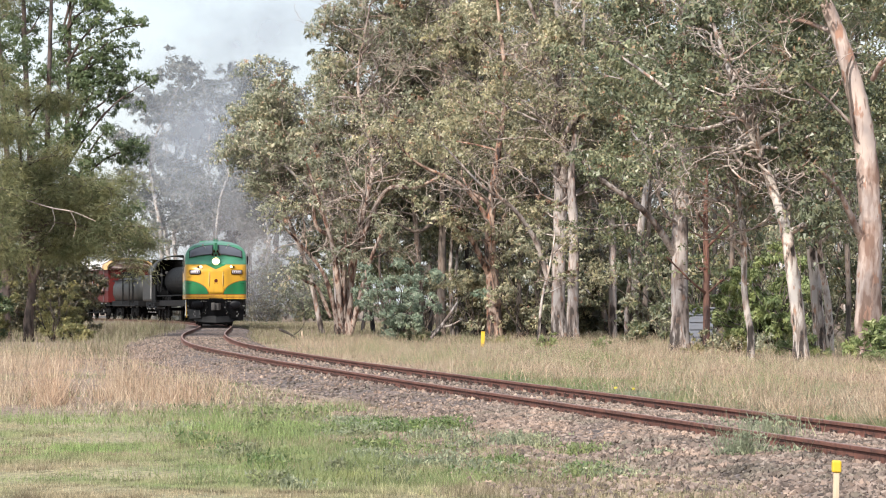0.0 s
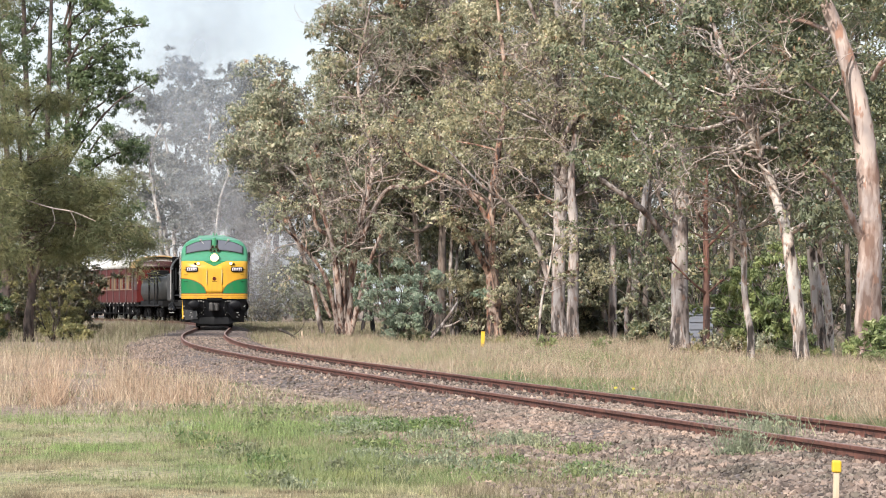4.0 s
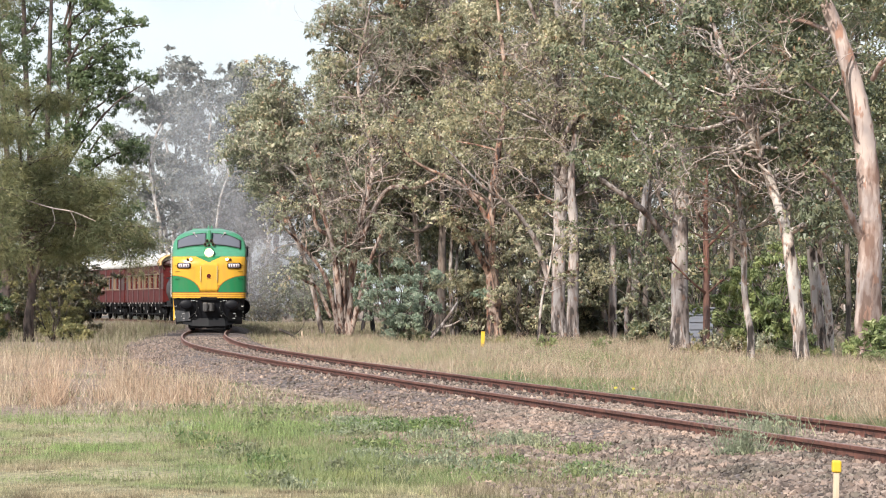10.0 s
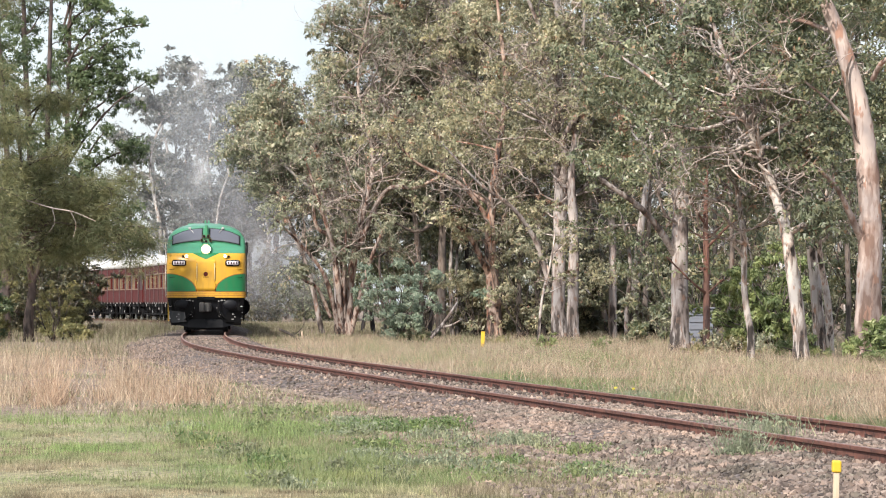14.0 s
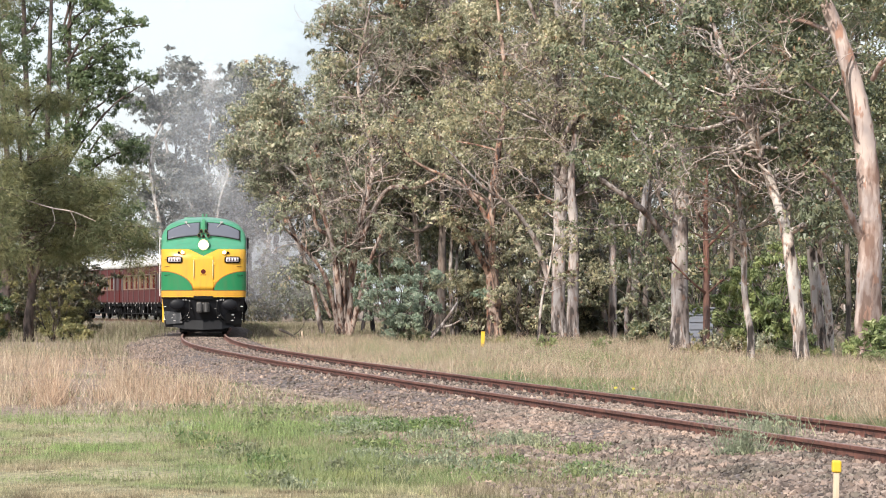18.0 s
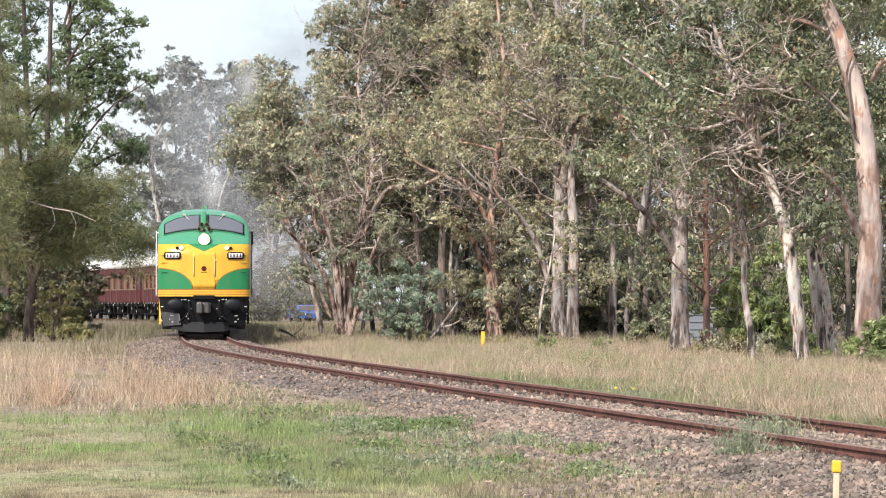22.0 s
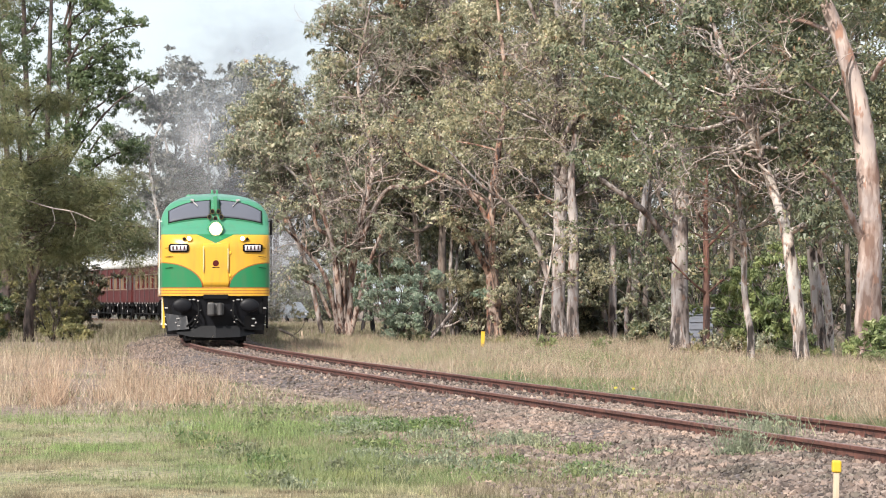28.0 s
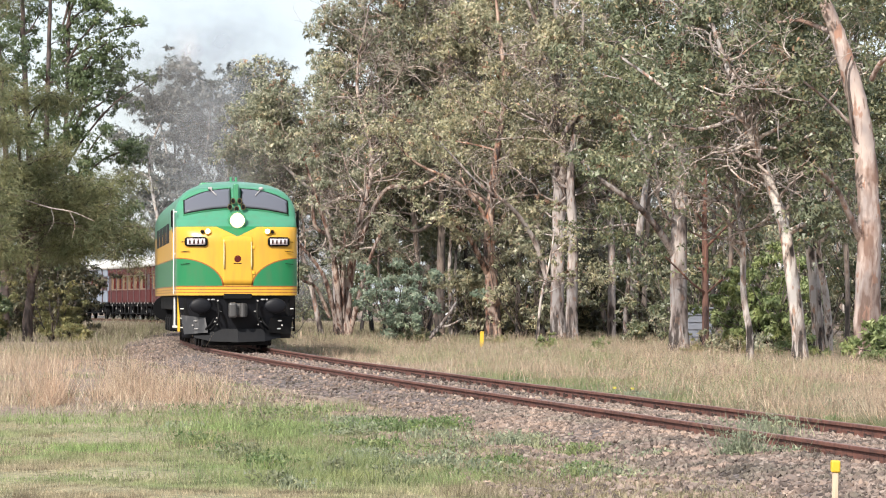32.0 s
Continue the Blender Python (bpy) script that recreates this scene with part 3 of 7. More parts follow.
    if per and centres:
        c = np.array(centres)
        v, f = leaves(c, spread * (0.6 + 0.6 * rng.rand(len(c))), per, leaf, rng, droop)
        put("crown", fast_mesh("crown", v, f), leaf_mat, tree)
        if bare:
            v, f = leaves(c[rng.rand(len(c)) < .12] + .2, spread * .7, 40, leaf, rng, droop)
            put("dead_leaves", fast_mesh("dead_leaves", v, f), LEAF_DEAD, tree, "patches of red-brown dead leaves")
    return tree


def bush(name, x, y, height, width, leaf_mat, label, seed, per=60, leaf=0.12, clusters=40, droop=0.1, clear=0.1):
    per = int(per * (.85 if y < 150 else .55))
    rng = np.random.RandomState(seed)
    z0 = float(ground_z(np.array(x), np.array(y))) - 0.03
    b = thing(name, pose(x, y, z0), label, "bush")
    pieces, centres = [], []
    for _ in range(max(5, clusters // 4)):
        az = rng.uniform(0, 6.28)
        lp, lr = limb([0, 0, 0], [math.cos(az) * rng.uniform(.1, .8) * width / height, math.sin(az) * .5 * width / height, 1], height * rng.uniform(.6, 1.0), 0.03, rng, 0.4, 0.2, 7)
        pieces.append(tube(lp, lr, 5))
        for _ in range(4):
            k = rng.randint(1, 7)
            centres.append(lp[k] + rng.standard_normal(3) * [width * .18, width * .18, height * .07])
    if y < 150:
        for v, f in pieces:
            put("stem", fast_mesh("stem", v, f, True), BARK_DARK, b)
    else:
        v, f = joined(pieces)
        tagged(put("stem", fast_mesh("stem", v, f, True), BARK_DARK, b), kind="stuff")
    c = np.array(centres)
    c[:, 2] = np.where(c[:, 2] < clear, clear + .25 * (height - clear) * rng.rand(len(c)), c[:, 2])
    v, f = leaves(c, 0.13 * width, 2 * per, leaf, rng, droop)
    put("foliage", fast_mesh("foliage", v, f), leaf_mat, b)
    return b

# the forest's edge beyond the track
SIDE_LIMBS = []                 # limbs that lean out over the carriages
lean = random.Random(5)
for k in range(19):
    h, o, w = 3.2 + .72 * k + lean.uniform(-.4, .4), lean.uniform(-.5, .5), lean.uniform(1.6, 4.1)
    b = lean.uniform(-.6, 1.2) if k < 4 else lean.uniform(1.6, 4.6)
    SIDE_LIMBS.append([(0, 0, h, .13), (.3 * w, -.4, h + .45 * b + .4 * o, .11), (.65 * w, -.8 + o, h + .75 * b - .4 * o, .08), (w, -1.2 + o, h + b, .05)])
gum_tree("gum_tree", 4.37, 122.0, [(0.0, 0, -0.1, 0.781), (-0.04, 0.0, 1.81, 0.679), (0.0, 0.0, 3.93, 0.658), (0.04, 0.0, 5.84, 0.637), (-0.11, 0.0, 7.54, 0.424), (-0.04, 0.0, 10.3, 0.339), (-0.11, 0.0, 14.12, 0.191)],
         label="tall gum tree with smooth grey-pink bark, dark at the foot", bark_mat=BARK_PALE, leaf_mat=LEAF_GUM, behind=0.1, thick=.78, seed=11, bare=17, limbs=16, reach=4.2, low=0.35,
         extra=[[(-0.38, -0.0, 2.24, 0.276), (-0.97, -0.53, 3.92, 0.232), (-1.83, -1.07, 5.07, 0.189), (-2.99, -1.6, 5.89, 0.126), (-4.45, -1.6, 7.46, 0.084)], [(0.11, -0.0, 5.84, 0.509), (0.24, -0.53, 6.67, 0.422), (0.18, -1, 7.7, 0.316), (0.97, -2, 8.9, 0.167)], [(-0.04, -0.0, 10.09, 0.233), (-0.55, -0.53, 11.32, 0.211), (-1.09, -1.07, 12.53, 0.168), (-1.63, -1.6, 13.74, 0.126)], [(0.43, -0.0, 2.87, 0.127), (1.14, -0.53, 1.81, 0.084)]])
gum_tree("gum_tree", 4.84, 121, [(0.0, 0, -0.1, 0.508), (0.0, 0.0, 2.23, 0.442), (0.04, 0.0, 3.91, 0.421), (-0.04, 0.0, 6.44, 0.295), (0.23, 0.0, 8.96, 0.189), (0.44, 0.0, 12.33, 0.105)],
         label="slim gum tree beside a larger one, patchy pale bark", bark_mat=BARK_PALE, leaf_mat=LEAF_GUM, thick=.92, seed=12, limbs=9, reach=3.0, low=0.42)
gum_tree("gum_tree", 6.59, 90.4, [(-0.0, 0, -0.1, 0.651), (-0.0, 0.0, 1.09, 0.566), (-0.0, 0.0, 2.82, 0.519), (0.04, 0.0, 5.18, 0.44), (0.11, 0.0, 7.06, 0.283), (0.17, 0.0, 8.95, 0.22), (0.03, 0.0, 11.15, 0.141)],
         label="large gum tree with grey bark and orange scars", bark_mat=BARK_PALE, leaf_mat=LEAF_MID, thick=.88, leaf=.115, seed=13, bare=10, limbs=14, reach=3.6, low=0.38,
         extra=[[(-0.13, -0.0, 2.79, 0.252), (-0.56, -0.53, 3.43, 0.219), (-1.21, -1.07, 4.12, 0.186), (-2.1, -1.6, 4.72, 0.139), (-2.79, -1.6, 5.34, 0.108)], [(0.14, -0.0, 7.38, 0.189), (0.54, -0.53, 7.65, 0.141), (1.89, -1.07, 7.31, 0.093)], [(0.08, -0.0, 5.33, 0.141), (-0.17, -0.53, 6.72, 0.109), (-0.9, -1.07, 7.93, 0.078)]])
gum_tree("gum_tree", 6.46, 123.8, [(-0.0, 0, -0.1, 0.347), (-0.0, 0.0, 1.82, 0.301), (-0.0, 0.0, 3.75, 0.28), (-0.09, 0.0, 5.48, 0.258), (0.09, 0.0, 7.63, 0.194), (-0.3, 0.0, 10.86, 0.129)],
         label="thin leaning gum tree with pale trunk", bark_mat=BARK_PALE, leaf_mat=LEAF_DARK, seed=14, bare=6, limbs=10, reach=2.8, low=0.38,
         extra=[[(-0.02, -0.0, 4.61, 0.194), (-0.44, -0.53, 5.24, 0.172), (-0.74, -1.07, 6.08, 0.128), (-0.81, -1.6, 7.55, 0.085)]])
gum_tree("gum_tree", 6.78, 116.7, [(-0.0, 0, -0.1, 0.443), (0.04, 0.0, 1.19, 0.386), (0.18, 0.0, 2.4, 0.365), (0.34, 0.0, 4.23, 0.264), (0.65, 0.0, 6.67, 0.183), (0.85, 0.0, 9.91, 0.122)],
         label="gum tree with two leaning peeling stems", bark_mat=BARK_PALE, leaf_mat=LEAF_DARK, seed=15, limbs=10, reach=2.6, low=0.38,
         extra=[[(-0.2, -0.0, 0.17, 0.183), (-0.19, -0.53, 1.39, 0.182), (-0.12, -1.07, 3.0, 0.141), (-0.45, -1.6, 4.59, 0.08)]])
gum_tree("gum_tree", 7.33, 90.4, [(-0.0, 0, -0.1, 0.217), (-0.0, 0.0, 1.09, 0.189), (-0.0, 0.0, 2.5, 0.173), (-0.02, 0.0, 3.76, 0.141), (-0.0, 0.0, 4.7, 0.11), (0.07, 0.0, 6.12, 0.079)],
         label="slender straight tree with red-brown trunk and bare twigs", bark_mat=BARK_RED, leaf_mat=LEAF_DARK, seed=16, limbs=9, reach=2.0, low=0.35, per=14,
         extra=[[(-0.0, -0.0, 1.72, 0.094), (-0.44, -0.53, 2.03, 0.063), (-1.18, -1.07, 2.72, 0.047)], [(0.03, -0.0, 1.72, 0.063), (0.42, -0.53, 2.11, 0.047)], [(-0.0, -0.0, 2.98, 0.079), (0.58, -0.53, 3.59, 0.063), (1.15, -1.07, 4.04, 0.047)], [(-0.0, -0.0, 3.6, 0.079), (-0.44, -0.53, 4.22, 0.063), (-0.63, -1.07, 4.82, 0.047)]])
gum_tree("gum_tree", 7.39, 78.2, [(0.01, 0, -0.1, 0.188), (0.01, 0.0, 0.73, 0.163), (-0.13, 0.0, 1.68, 0.15), (-0.15, 0.0, 2.91, 0.15), (-0.26, 0.0, 3.86, 0.136), (-0.43, 0.0, 4.81, 0.109), (-0.64, 0.0, 5.49, 0.082), (-0.89, 0.0, 6.71, 0.054)],
         label="thin crooked gum tree with pale bark", bark_mat=BARK_WHITE, leaf_mat=LEAF_MID, leaf=.115, seed=17, bare=8, limbs=9, reach=2.4, low=0.38, per=50,
         extra=[[(-0.24, -0.0, 3.65, 0.095), (-0.56, -0.53, 3.84, 0.081), (-1.27, -1.07, 3.96, 0.067), (-1.85, -1.6, 4.14, 0.04)], [(-0.35, -0.0, 4.27, 0.082), (0.05, -0.53, 3.98, 0.068), (0.1, -1.07, 4.5, 0.054), (-0.38, -1.6, 4.87, 0.04)]])
gum_tree("gum_tree", 8.4, 75.9, [(-0.0, 0, -0.1, 0.364), (-0.11, 0.0, 1.15, 0.317), (-0.24, 0.0, 2.2, 0.304), (-0.43, 0.0, 3.32, 0.277), (-0.8, 0.0, 4.45, 0.224), (-1.13, 0.0, 5.37, 0.198), (-1.46, 0.0, 6.03, 0.172), (-1.72, 0.0, 6.95, 0.119), (-2.09, 0.0, 8.01, 0.092)],
         label="white-barked gum leaning over with crooked bare limbs", bark_mat=BARK_WHITE, leaf_mat=LEAF_MID, leaf=.115, seed=18, bare=10, limbs=14, reach=3.0, low=0.35, behind=0.3, twig=3,
         extra=[[(-0.27, -0.0, 3.13, 0.158), (-0.06, -0.53, 3.25, 0.118), (0.14, -1.07, 3.36, 0.065)], [(-1.52, -0.0, 6.03, 0.132), (-2.03, -0.53, 6.1, 0.105), (-2.86, -1.07, 5.99, 0.091), (-3.41, -1.6, 6.45, 0.078), (-4.32, -1.6, 7.1, 0.052)], [(-1.32, -0.0, 5.83, 0.106), (-1.77, -0.53, 5.67, 0.092), (-2.47, -1.07, 5.47, 0.078), (-3.15, -1.6, 5.52, 0.052)], [(-0.99, -0.0, 5.11, 0.092), (-0.33, -0.53, 5.08, 0.066), (0.2, -1.07, 5.45, 0.052)], [(-1.59, -0.0, 6.29, 0.092), (-0.98, -0.53, 6.46, 0.079), (-0.25, -1.07, 6.29, 0.052)]])
gum_tree("gum_tree", 9.68, 83.0, [(0.01, 0, -0.1, 0.498), (-0.1, 0.0, 1.12, 0.433), (-0.21, 0.0, 2.42, 0.39), (-0.38, 0.0, 3.72, 0.318), (-0.21, 0.0, 5.16, 0.217), (-0.07, 0.0, 7.04, 0.144), (-0.21, 0.0, 9.2, 0.087)],
         label="gum tree with white and dark flaking bark, twin stems", bark_mat=BARK_WHITE, leaf_mat=LEAF_MID, leaf=.115, thick=.72, seed=19, bare=6, limbs=12, reach=3.0, low=0.38,
         extra=[[(0.22, -0.0, 0.11, 0.289), (0.09, -0.53, 1.41, 0.258), (-0.19, -1.07, 2.97, 0.171), (-0.04, -1.6, 4.38, 0.099)]])
PINK_GUM = gum_tree("gum_tree", 9.77, 74.5, [(-0.0, 0, -0.1, 0.685), (-0.0, 0.0, 1.41, 0.596), (0.03, 0.0, 2.84, 0.544), (-0.01, 0.0, 4.13, 0.518), (-0.13, 0.0, 5.43, 0.492), (-0.34, 0.0, 6.46, 0.441), (-0.69, 0.0, 7.63, 0.35), (-1.04, 0.0, 8.54, 0.311), (-1.27, 0.0, 9.57, 0.233)],
         label="big gum tree with smooth salmon-pink bark", bark_mat=BARK_PINK, leaf_mat=LEAF_DARK, seed=20, limbs=6, reach=3.2, low=0.8, behind=0.6, twig=2,
         extra=[[(-0.13, -0.0, 2.84, 0.181), (-0.56, -0.53, 3.6, 0.142), (-0.88, -1.07, 4.09, 0.102), (-1.33, -1.6, 4.45, 0.051)], [(0.09, -0.0, 6.59, 0.13), (0.24, -0.53, 6.94, 0.116), (0.52, -1.07, 7.09, 0.102)], [(-0.17, -0.0, 5.3, 0.104), (-0.95, -0.53, 6.04, 0.064), (-1.65, -1.07, 6.52, 0.051)]])
strip = spline([(-.41, -.30, 7.1, .03), (-.54, -.34, 6.7, .06), (-.48, -.33, 6.05, .07), (-.39, -.30, 5.4, .07), (-.26, -.28, 5.15, .03)], 16)
v, f = tube(strip[:, :3], strip[:, 3] / 2, 6)
put("bark_strip", fast_mesh("bark_strip", v, f, True), BARK_DARK, PINK_GUM, "dark strip of peeling bark")
gum_tree("gum_tree", 1.99, 125.8, [(0.0, 0, -0.1, 0.654), (-0.02, 0.0, 1.38, 0.569), (-0.11, 0.0, 2.92, 0.481), (-0.15, 0.0, 4.67, 0.372), (0.11, 0.0, 7.07, 0.263), (0.44, 0.0, 9.7, 0.197), (0.11, 0.0, 13.2, 0.109)],
         label="gum tree with orange-brown forked trunk", bark_mat=BARK_ORANGE, leaf_mat=LEAF_GUM, seed=21, bare=10, limbs=14, reach=3.8, low=0.35,
         extra=[[(-0.15, -0.0, 2.48, 0.284), (-0.55, -0.53, 3.24, 0.24), (-0.95, -1.07, 3.99, 0.195), (-1.43, -1.6, 4.41, 0.13)], [(-0.2, -0.0, 3.57, 0.175), (0.65, -0.53, 4.43, 0.131), (1.61, -1.07, 4.64, 0.087)], [(-0.15, -0.0, 4.56, 0.197), (-1.21, -0.53, 5.96, 0.152), (-2.94, -1.07, 6.81, 0.108), (-4.02, -1.6, 7.87, 0.065)]])
gum_tree("gum_tree", 3.87, 128, [(0.0, 0, -0.1, 0.358), (-0.02, 0.0, 1.38, 0.312), (-0.06, 0.0, 3.16, 0.267), (-0.17, 0.0, 5.39, 0.2), (-0.4, 0.0, 8.06, 0.134)],
         label="dark slim tree in the shade of the forest", bark_mat=BARK_DARK, leaf_mat=LEAF_DARK, seed=22, limbs=12, reach=3.0, low=0.3)
gum_tree("gum_tree", -4.01, 134.2, [(-0.0, 0, -0.1, 0.51), (0.07, 0.0, 1.15, 0.443), (0.23, 0.0, 2.78, 0.35), (0.65, 0.0, 5.11, 0.303), (1.1, 0.9, 7.6, 0.2), (0.45, 1.7, 10.6, 0.13), (0.95, 1.8, 13.98, 0.07)],
         label="broad many-stemmed gum tree with dark peeling bark", bark_mat=BARK_PEEL, leaf_mat=LEAF_SAGE, seed=23, behind=-0.3, bare=20, limbs=21, reach=4.6, low=0.34,
         extra=[[(-0.28, -0.0, 0.21, 0.257), (-0.55, -0.53, 1.61, 0.209), (-0.94, -1.07, 2.77, 0.162), (-1.85, -1.6, 3.92, 0.115), (-3.0, -1.6, 5.07, 0.069)], [(-0.14, -0.0, 0.21, 0.303), (-0.27, -0.53, 1.85, 0.256), (-0.48, -1.07, 3.7, 0.185), (-1.04, -1.6, 5.53, 0.138), (-1.62, -1.6, 7.38, 0.092)], [(0.18, -0.0, 0.21, 0.257), (0.57, -0.53, 1.61, 0.209), (0.95, -1.07, 3.0, 0.162), (1.61, -1.6, 4.61, 0.115)], [(-0.05, -0.0, 0.17, 0.21), (-0.08, -0.53, 2.31, 0.163), (0.03, -1.07, 4.39, 0.093)], [(-0.63, -0.0, 0.91, 0.187), (-1.15, -0.53, 2.08, 0.139), (-1.76, -1.07, 2.42, 0.093)], [(-0.05, -0.0, 1.85, 0.28), (-0.27, -0.53, 3.94, 0.209), (-1.18, -1.07, 4.62, 0.162), (-1.27, -1.6, 6.22, 0.115)], [(0.3, -0.0, 3.25, 0.233), (1.59, -0.53, 6.03, 0.186), (2.99, -1.07, 6.24, 0.139), (4.38, -1.6, 6.92, 0.092)]])
gum_tree("gum_tree", -4.58, 140, [(0.0, 0, -0.1, 0.196), (-0.09, 0.0, 2.84, 0.17), (-0.44, 0.0, 5.27, 0.146), (-0.97, 0.0, 8.19, 0.122), (-1.6, 0.0, 10.63, 0.073)],
         label="gum tree with a wide grey-green crown and pink twigs", bark_mat=BARK_PALE, behind=-0.55, leaf_mat=LEAF_SAGE, seed=24, bare=8, limbs=20, reach=3.3, low=0.3,
         extra=[[(-0.68, -0.0, 6.0, 0.17), (-2.07, -0.53, 7.2, 0.121), (-3.01, -1.07, 8.38, 0.097)], [(-1.12, -0.0, 7.46, 0.146), (-0.37, -0.53, 9.62, 0.097)]])
gum_tree("gum_tree", -0.93, 137, [(0.0, 0, -0.1, 0.274), (-0.07, 0.0, 2.81, 0.238), (-0.36, 0.0, 6.14, 0.214), (-0.79, 0.0, 9.48, 0.191), (-0.64, 0.0, 12.82, 0.167), (-0.55, 0.0, 15.67, 0.095)],
         label="gum tree with a wide drooping crown", bark_mat=BARK_DARK, behind=-0.55, leaf_mat=LEAF_GUM, seed=25, bare=8, limbs=22, reach=3.4, low=0.3,
         extra=[[(-1.07, -0.0, 7.1, 0.191), (-2.49, -0.53, 9.45, 0.142), (-3.42, -1.07, 11.31, 0.095)], [(-1.19, -0.0, 9.0, 0.191), (-0.11, -0.53, 11.35, 0.142), (0.36, -1.07, 13.67, 0.095)]])
gum_tree("gum_tree", -0.09, 135, [(-0.0, 0, -0.1, 0.405), (0.04, 0.0, 2.79, 0.352), (0.11, 0.0, 6.08, 0.305), (0.23, 0.0, 9.36, 0.235), (0.47, 0.0, 12.65, 0.188), (0.23, 0.0, 15.47, 0.117)],
         label="gum tree with bare lower limbs and a drooping crown", bark_mat=BARK_DARK, behind=-0.55, leaf_mat=LEAF_SAGE, seed=26, bare=15, limbs=28, reach=4.2, low=0.3,
         extra=[[(0.11, -0.0, 5.14, 0.188), (-0.94, -0.53, 4.42, 0.14), (-1.87, -1.07, 4.76, 0.093)], [(0.11, -0.0, 7.01, 0.188), (1.63, -0.53, 8.86, 0.14), (2.56, -1.07, 11.16, 0.093)]])
gum_tree("gum_tree", 0.38, 138, [(0.0, 0, -0.1, 0.193), (-0.02, 0.0, 1.38, 0.168), (-0.07, 0.0, 2.82, 0.144), (0.0, 0.0, 4.74, 0.12), (-0.24, 0.0, 7.14, 0.072)],
         label="thin pale young gum behind fallen limbs", bark_mat=BARK_WHITE, leaf_mat=LEAF_DARK, seed=27, limbs=7, reach=2.0, low=0.5)
gum_tree("gum_tree", 0.58, 139, [(0.0, 0, -0.1, 0.139), (0.0, 0.0, 1.38, 0.121), (-0.02, 0.0, 2.83, 0.121), (0.1, 0.0, 4.76, 0.097), (0.29, 0.0, 6.7, 0.073)],
         label="thin pale young gum behind fallen limbs", bark_mat=BARK_WHITE, leaf_mat=LEAF_DARK, seed=28, limbs=7, reach=2.0, low=0.5)
gum_tree("gum_tree", 7.68, 124, [(-0.0, 0, -0.1, 0.248), (0.04, 0.0, 1.39, 0.216), (0.13, 0.0, 3.76, 0.194), (0.21, 0.0, 6.56, 0.173), (-0.0, 0.0, 9.8, 0.151), (-0.22, 0.0, 12.6, 0.108), (-0.43, 0.0, 14.76, 0.065)],
         label="slim gum tree with a wide grey-green crown", bark_mat=BARK_DARK, behind=-0.55, leaf_mat=LEAF_SAGE, seed=29, bare=6, limbs=20, reach=3.2, low=0.5)
gum_tree("gum_tree", 3.05, 131, [(0.0, 0, -0.1, 0.214), (0.02, 0.0, 1.77, 0.186), (0.09, 0.0, 3.63, 0.167), (-0.09, 0.0, 5.86, 0.149), (-0.46, 0.0, 8.65, 0.13), (-0.65, 0.0, 11.07, 0.093), (-0.74, 0.0, 12.93, 0.056)],
         label="slim gum tree with a wide grey-green crown", bark_mat=BARK_DARK, behind=0.2, leaf_mat=LEAF_GUM, seed=30, bare=10, limbs=20, reach=3.8, low=0.55)
gum_tree("gum_tree", 9.33, 106, [(-0.0, 0, -0.1, 0.191), (0.03, 0.0, 1.39, 0.166), (0.11, 0.0, 3.42, 0.166), (-0.0, 0.0, 5.82, 0.147), (0.18, 0.0, 8.58, 0.111), (0.55, 0.0, 10.98, 0.092), (0.74, 0.0, 12.82, 0.055)],
         label="slim gum tree with a wide grey-green crown", bark_mat=BARK_DARK, behind=-0.55, leaf_mat=LEAF_MID, leaf=.115, seed=31, bare=6, limbs=17, reach=3.0, low=0.5)
gum_tree("gum_tree", 12.2, 98, [(0.0, 0, -0.1, 0.176), (0.04, 0.0, 1.4, 0.153), (0.0, 0.0, 3.27, 0.153), (0.11, 0.0, 5.49, 0.136), (0.21, 0.0, 8.05, 0.119), (0.34, 0.0, 10.26, 0.102), (0.43, 0.0, 11.97, 0.068)],
         label="gum tree with a dense dark crown behind a pink trunk", bark_mat=BARK_DARK, leaf_mat=LEAF_DARK, behind=-0.55, seed=32, limbs=24, reach=3.2, low=0.35)
gum_tree("gum_tree", 10.96, 104, [(0.0, 0, -0.1, 0.187), (0.04, 0.0, 1.4, 0.163), (0.09, 0.0, 3.39, 0.163), (0.18, 0.0, 5.74, 0.145), (0.27, 0.0, 8.45, 0.127), (0.18, 0.0, 10.8, 0.109), (0.09, 0.0, 12.61, 0.072)],
         label="gum tree with a dense dark crown in the forest", bark_mat=BARK_DARK, leaf_mat=LEAF_DARK, behind=0.1, seed=33, limbs=20, reach=3.2, low=0.4)

gum_tree("gum_tree", -5.2, 141, [(0, 0, -.1, .25), (-.7, 0, 3, .2), (-1.9, 0, 6, .16), (-2.9, 0, 9, .1)],
         label="gum tree leaning out of the forest with a wide crown", bark_mat=BARK_PALE, behind=-0.55, leaf_mat=LEAF_SAGE, seed=34, bare=6, limbs=22, reach=3.2, low=0.5)

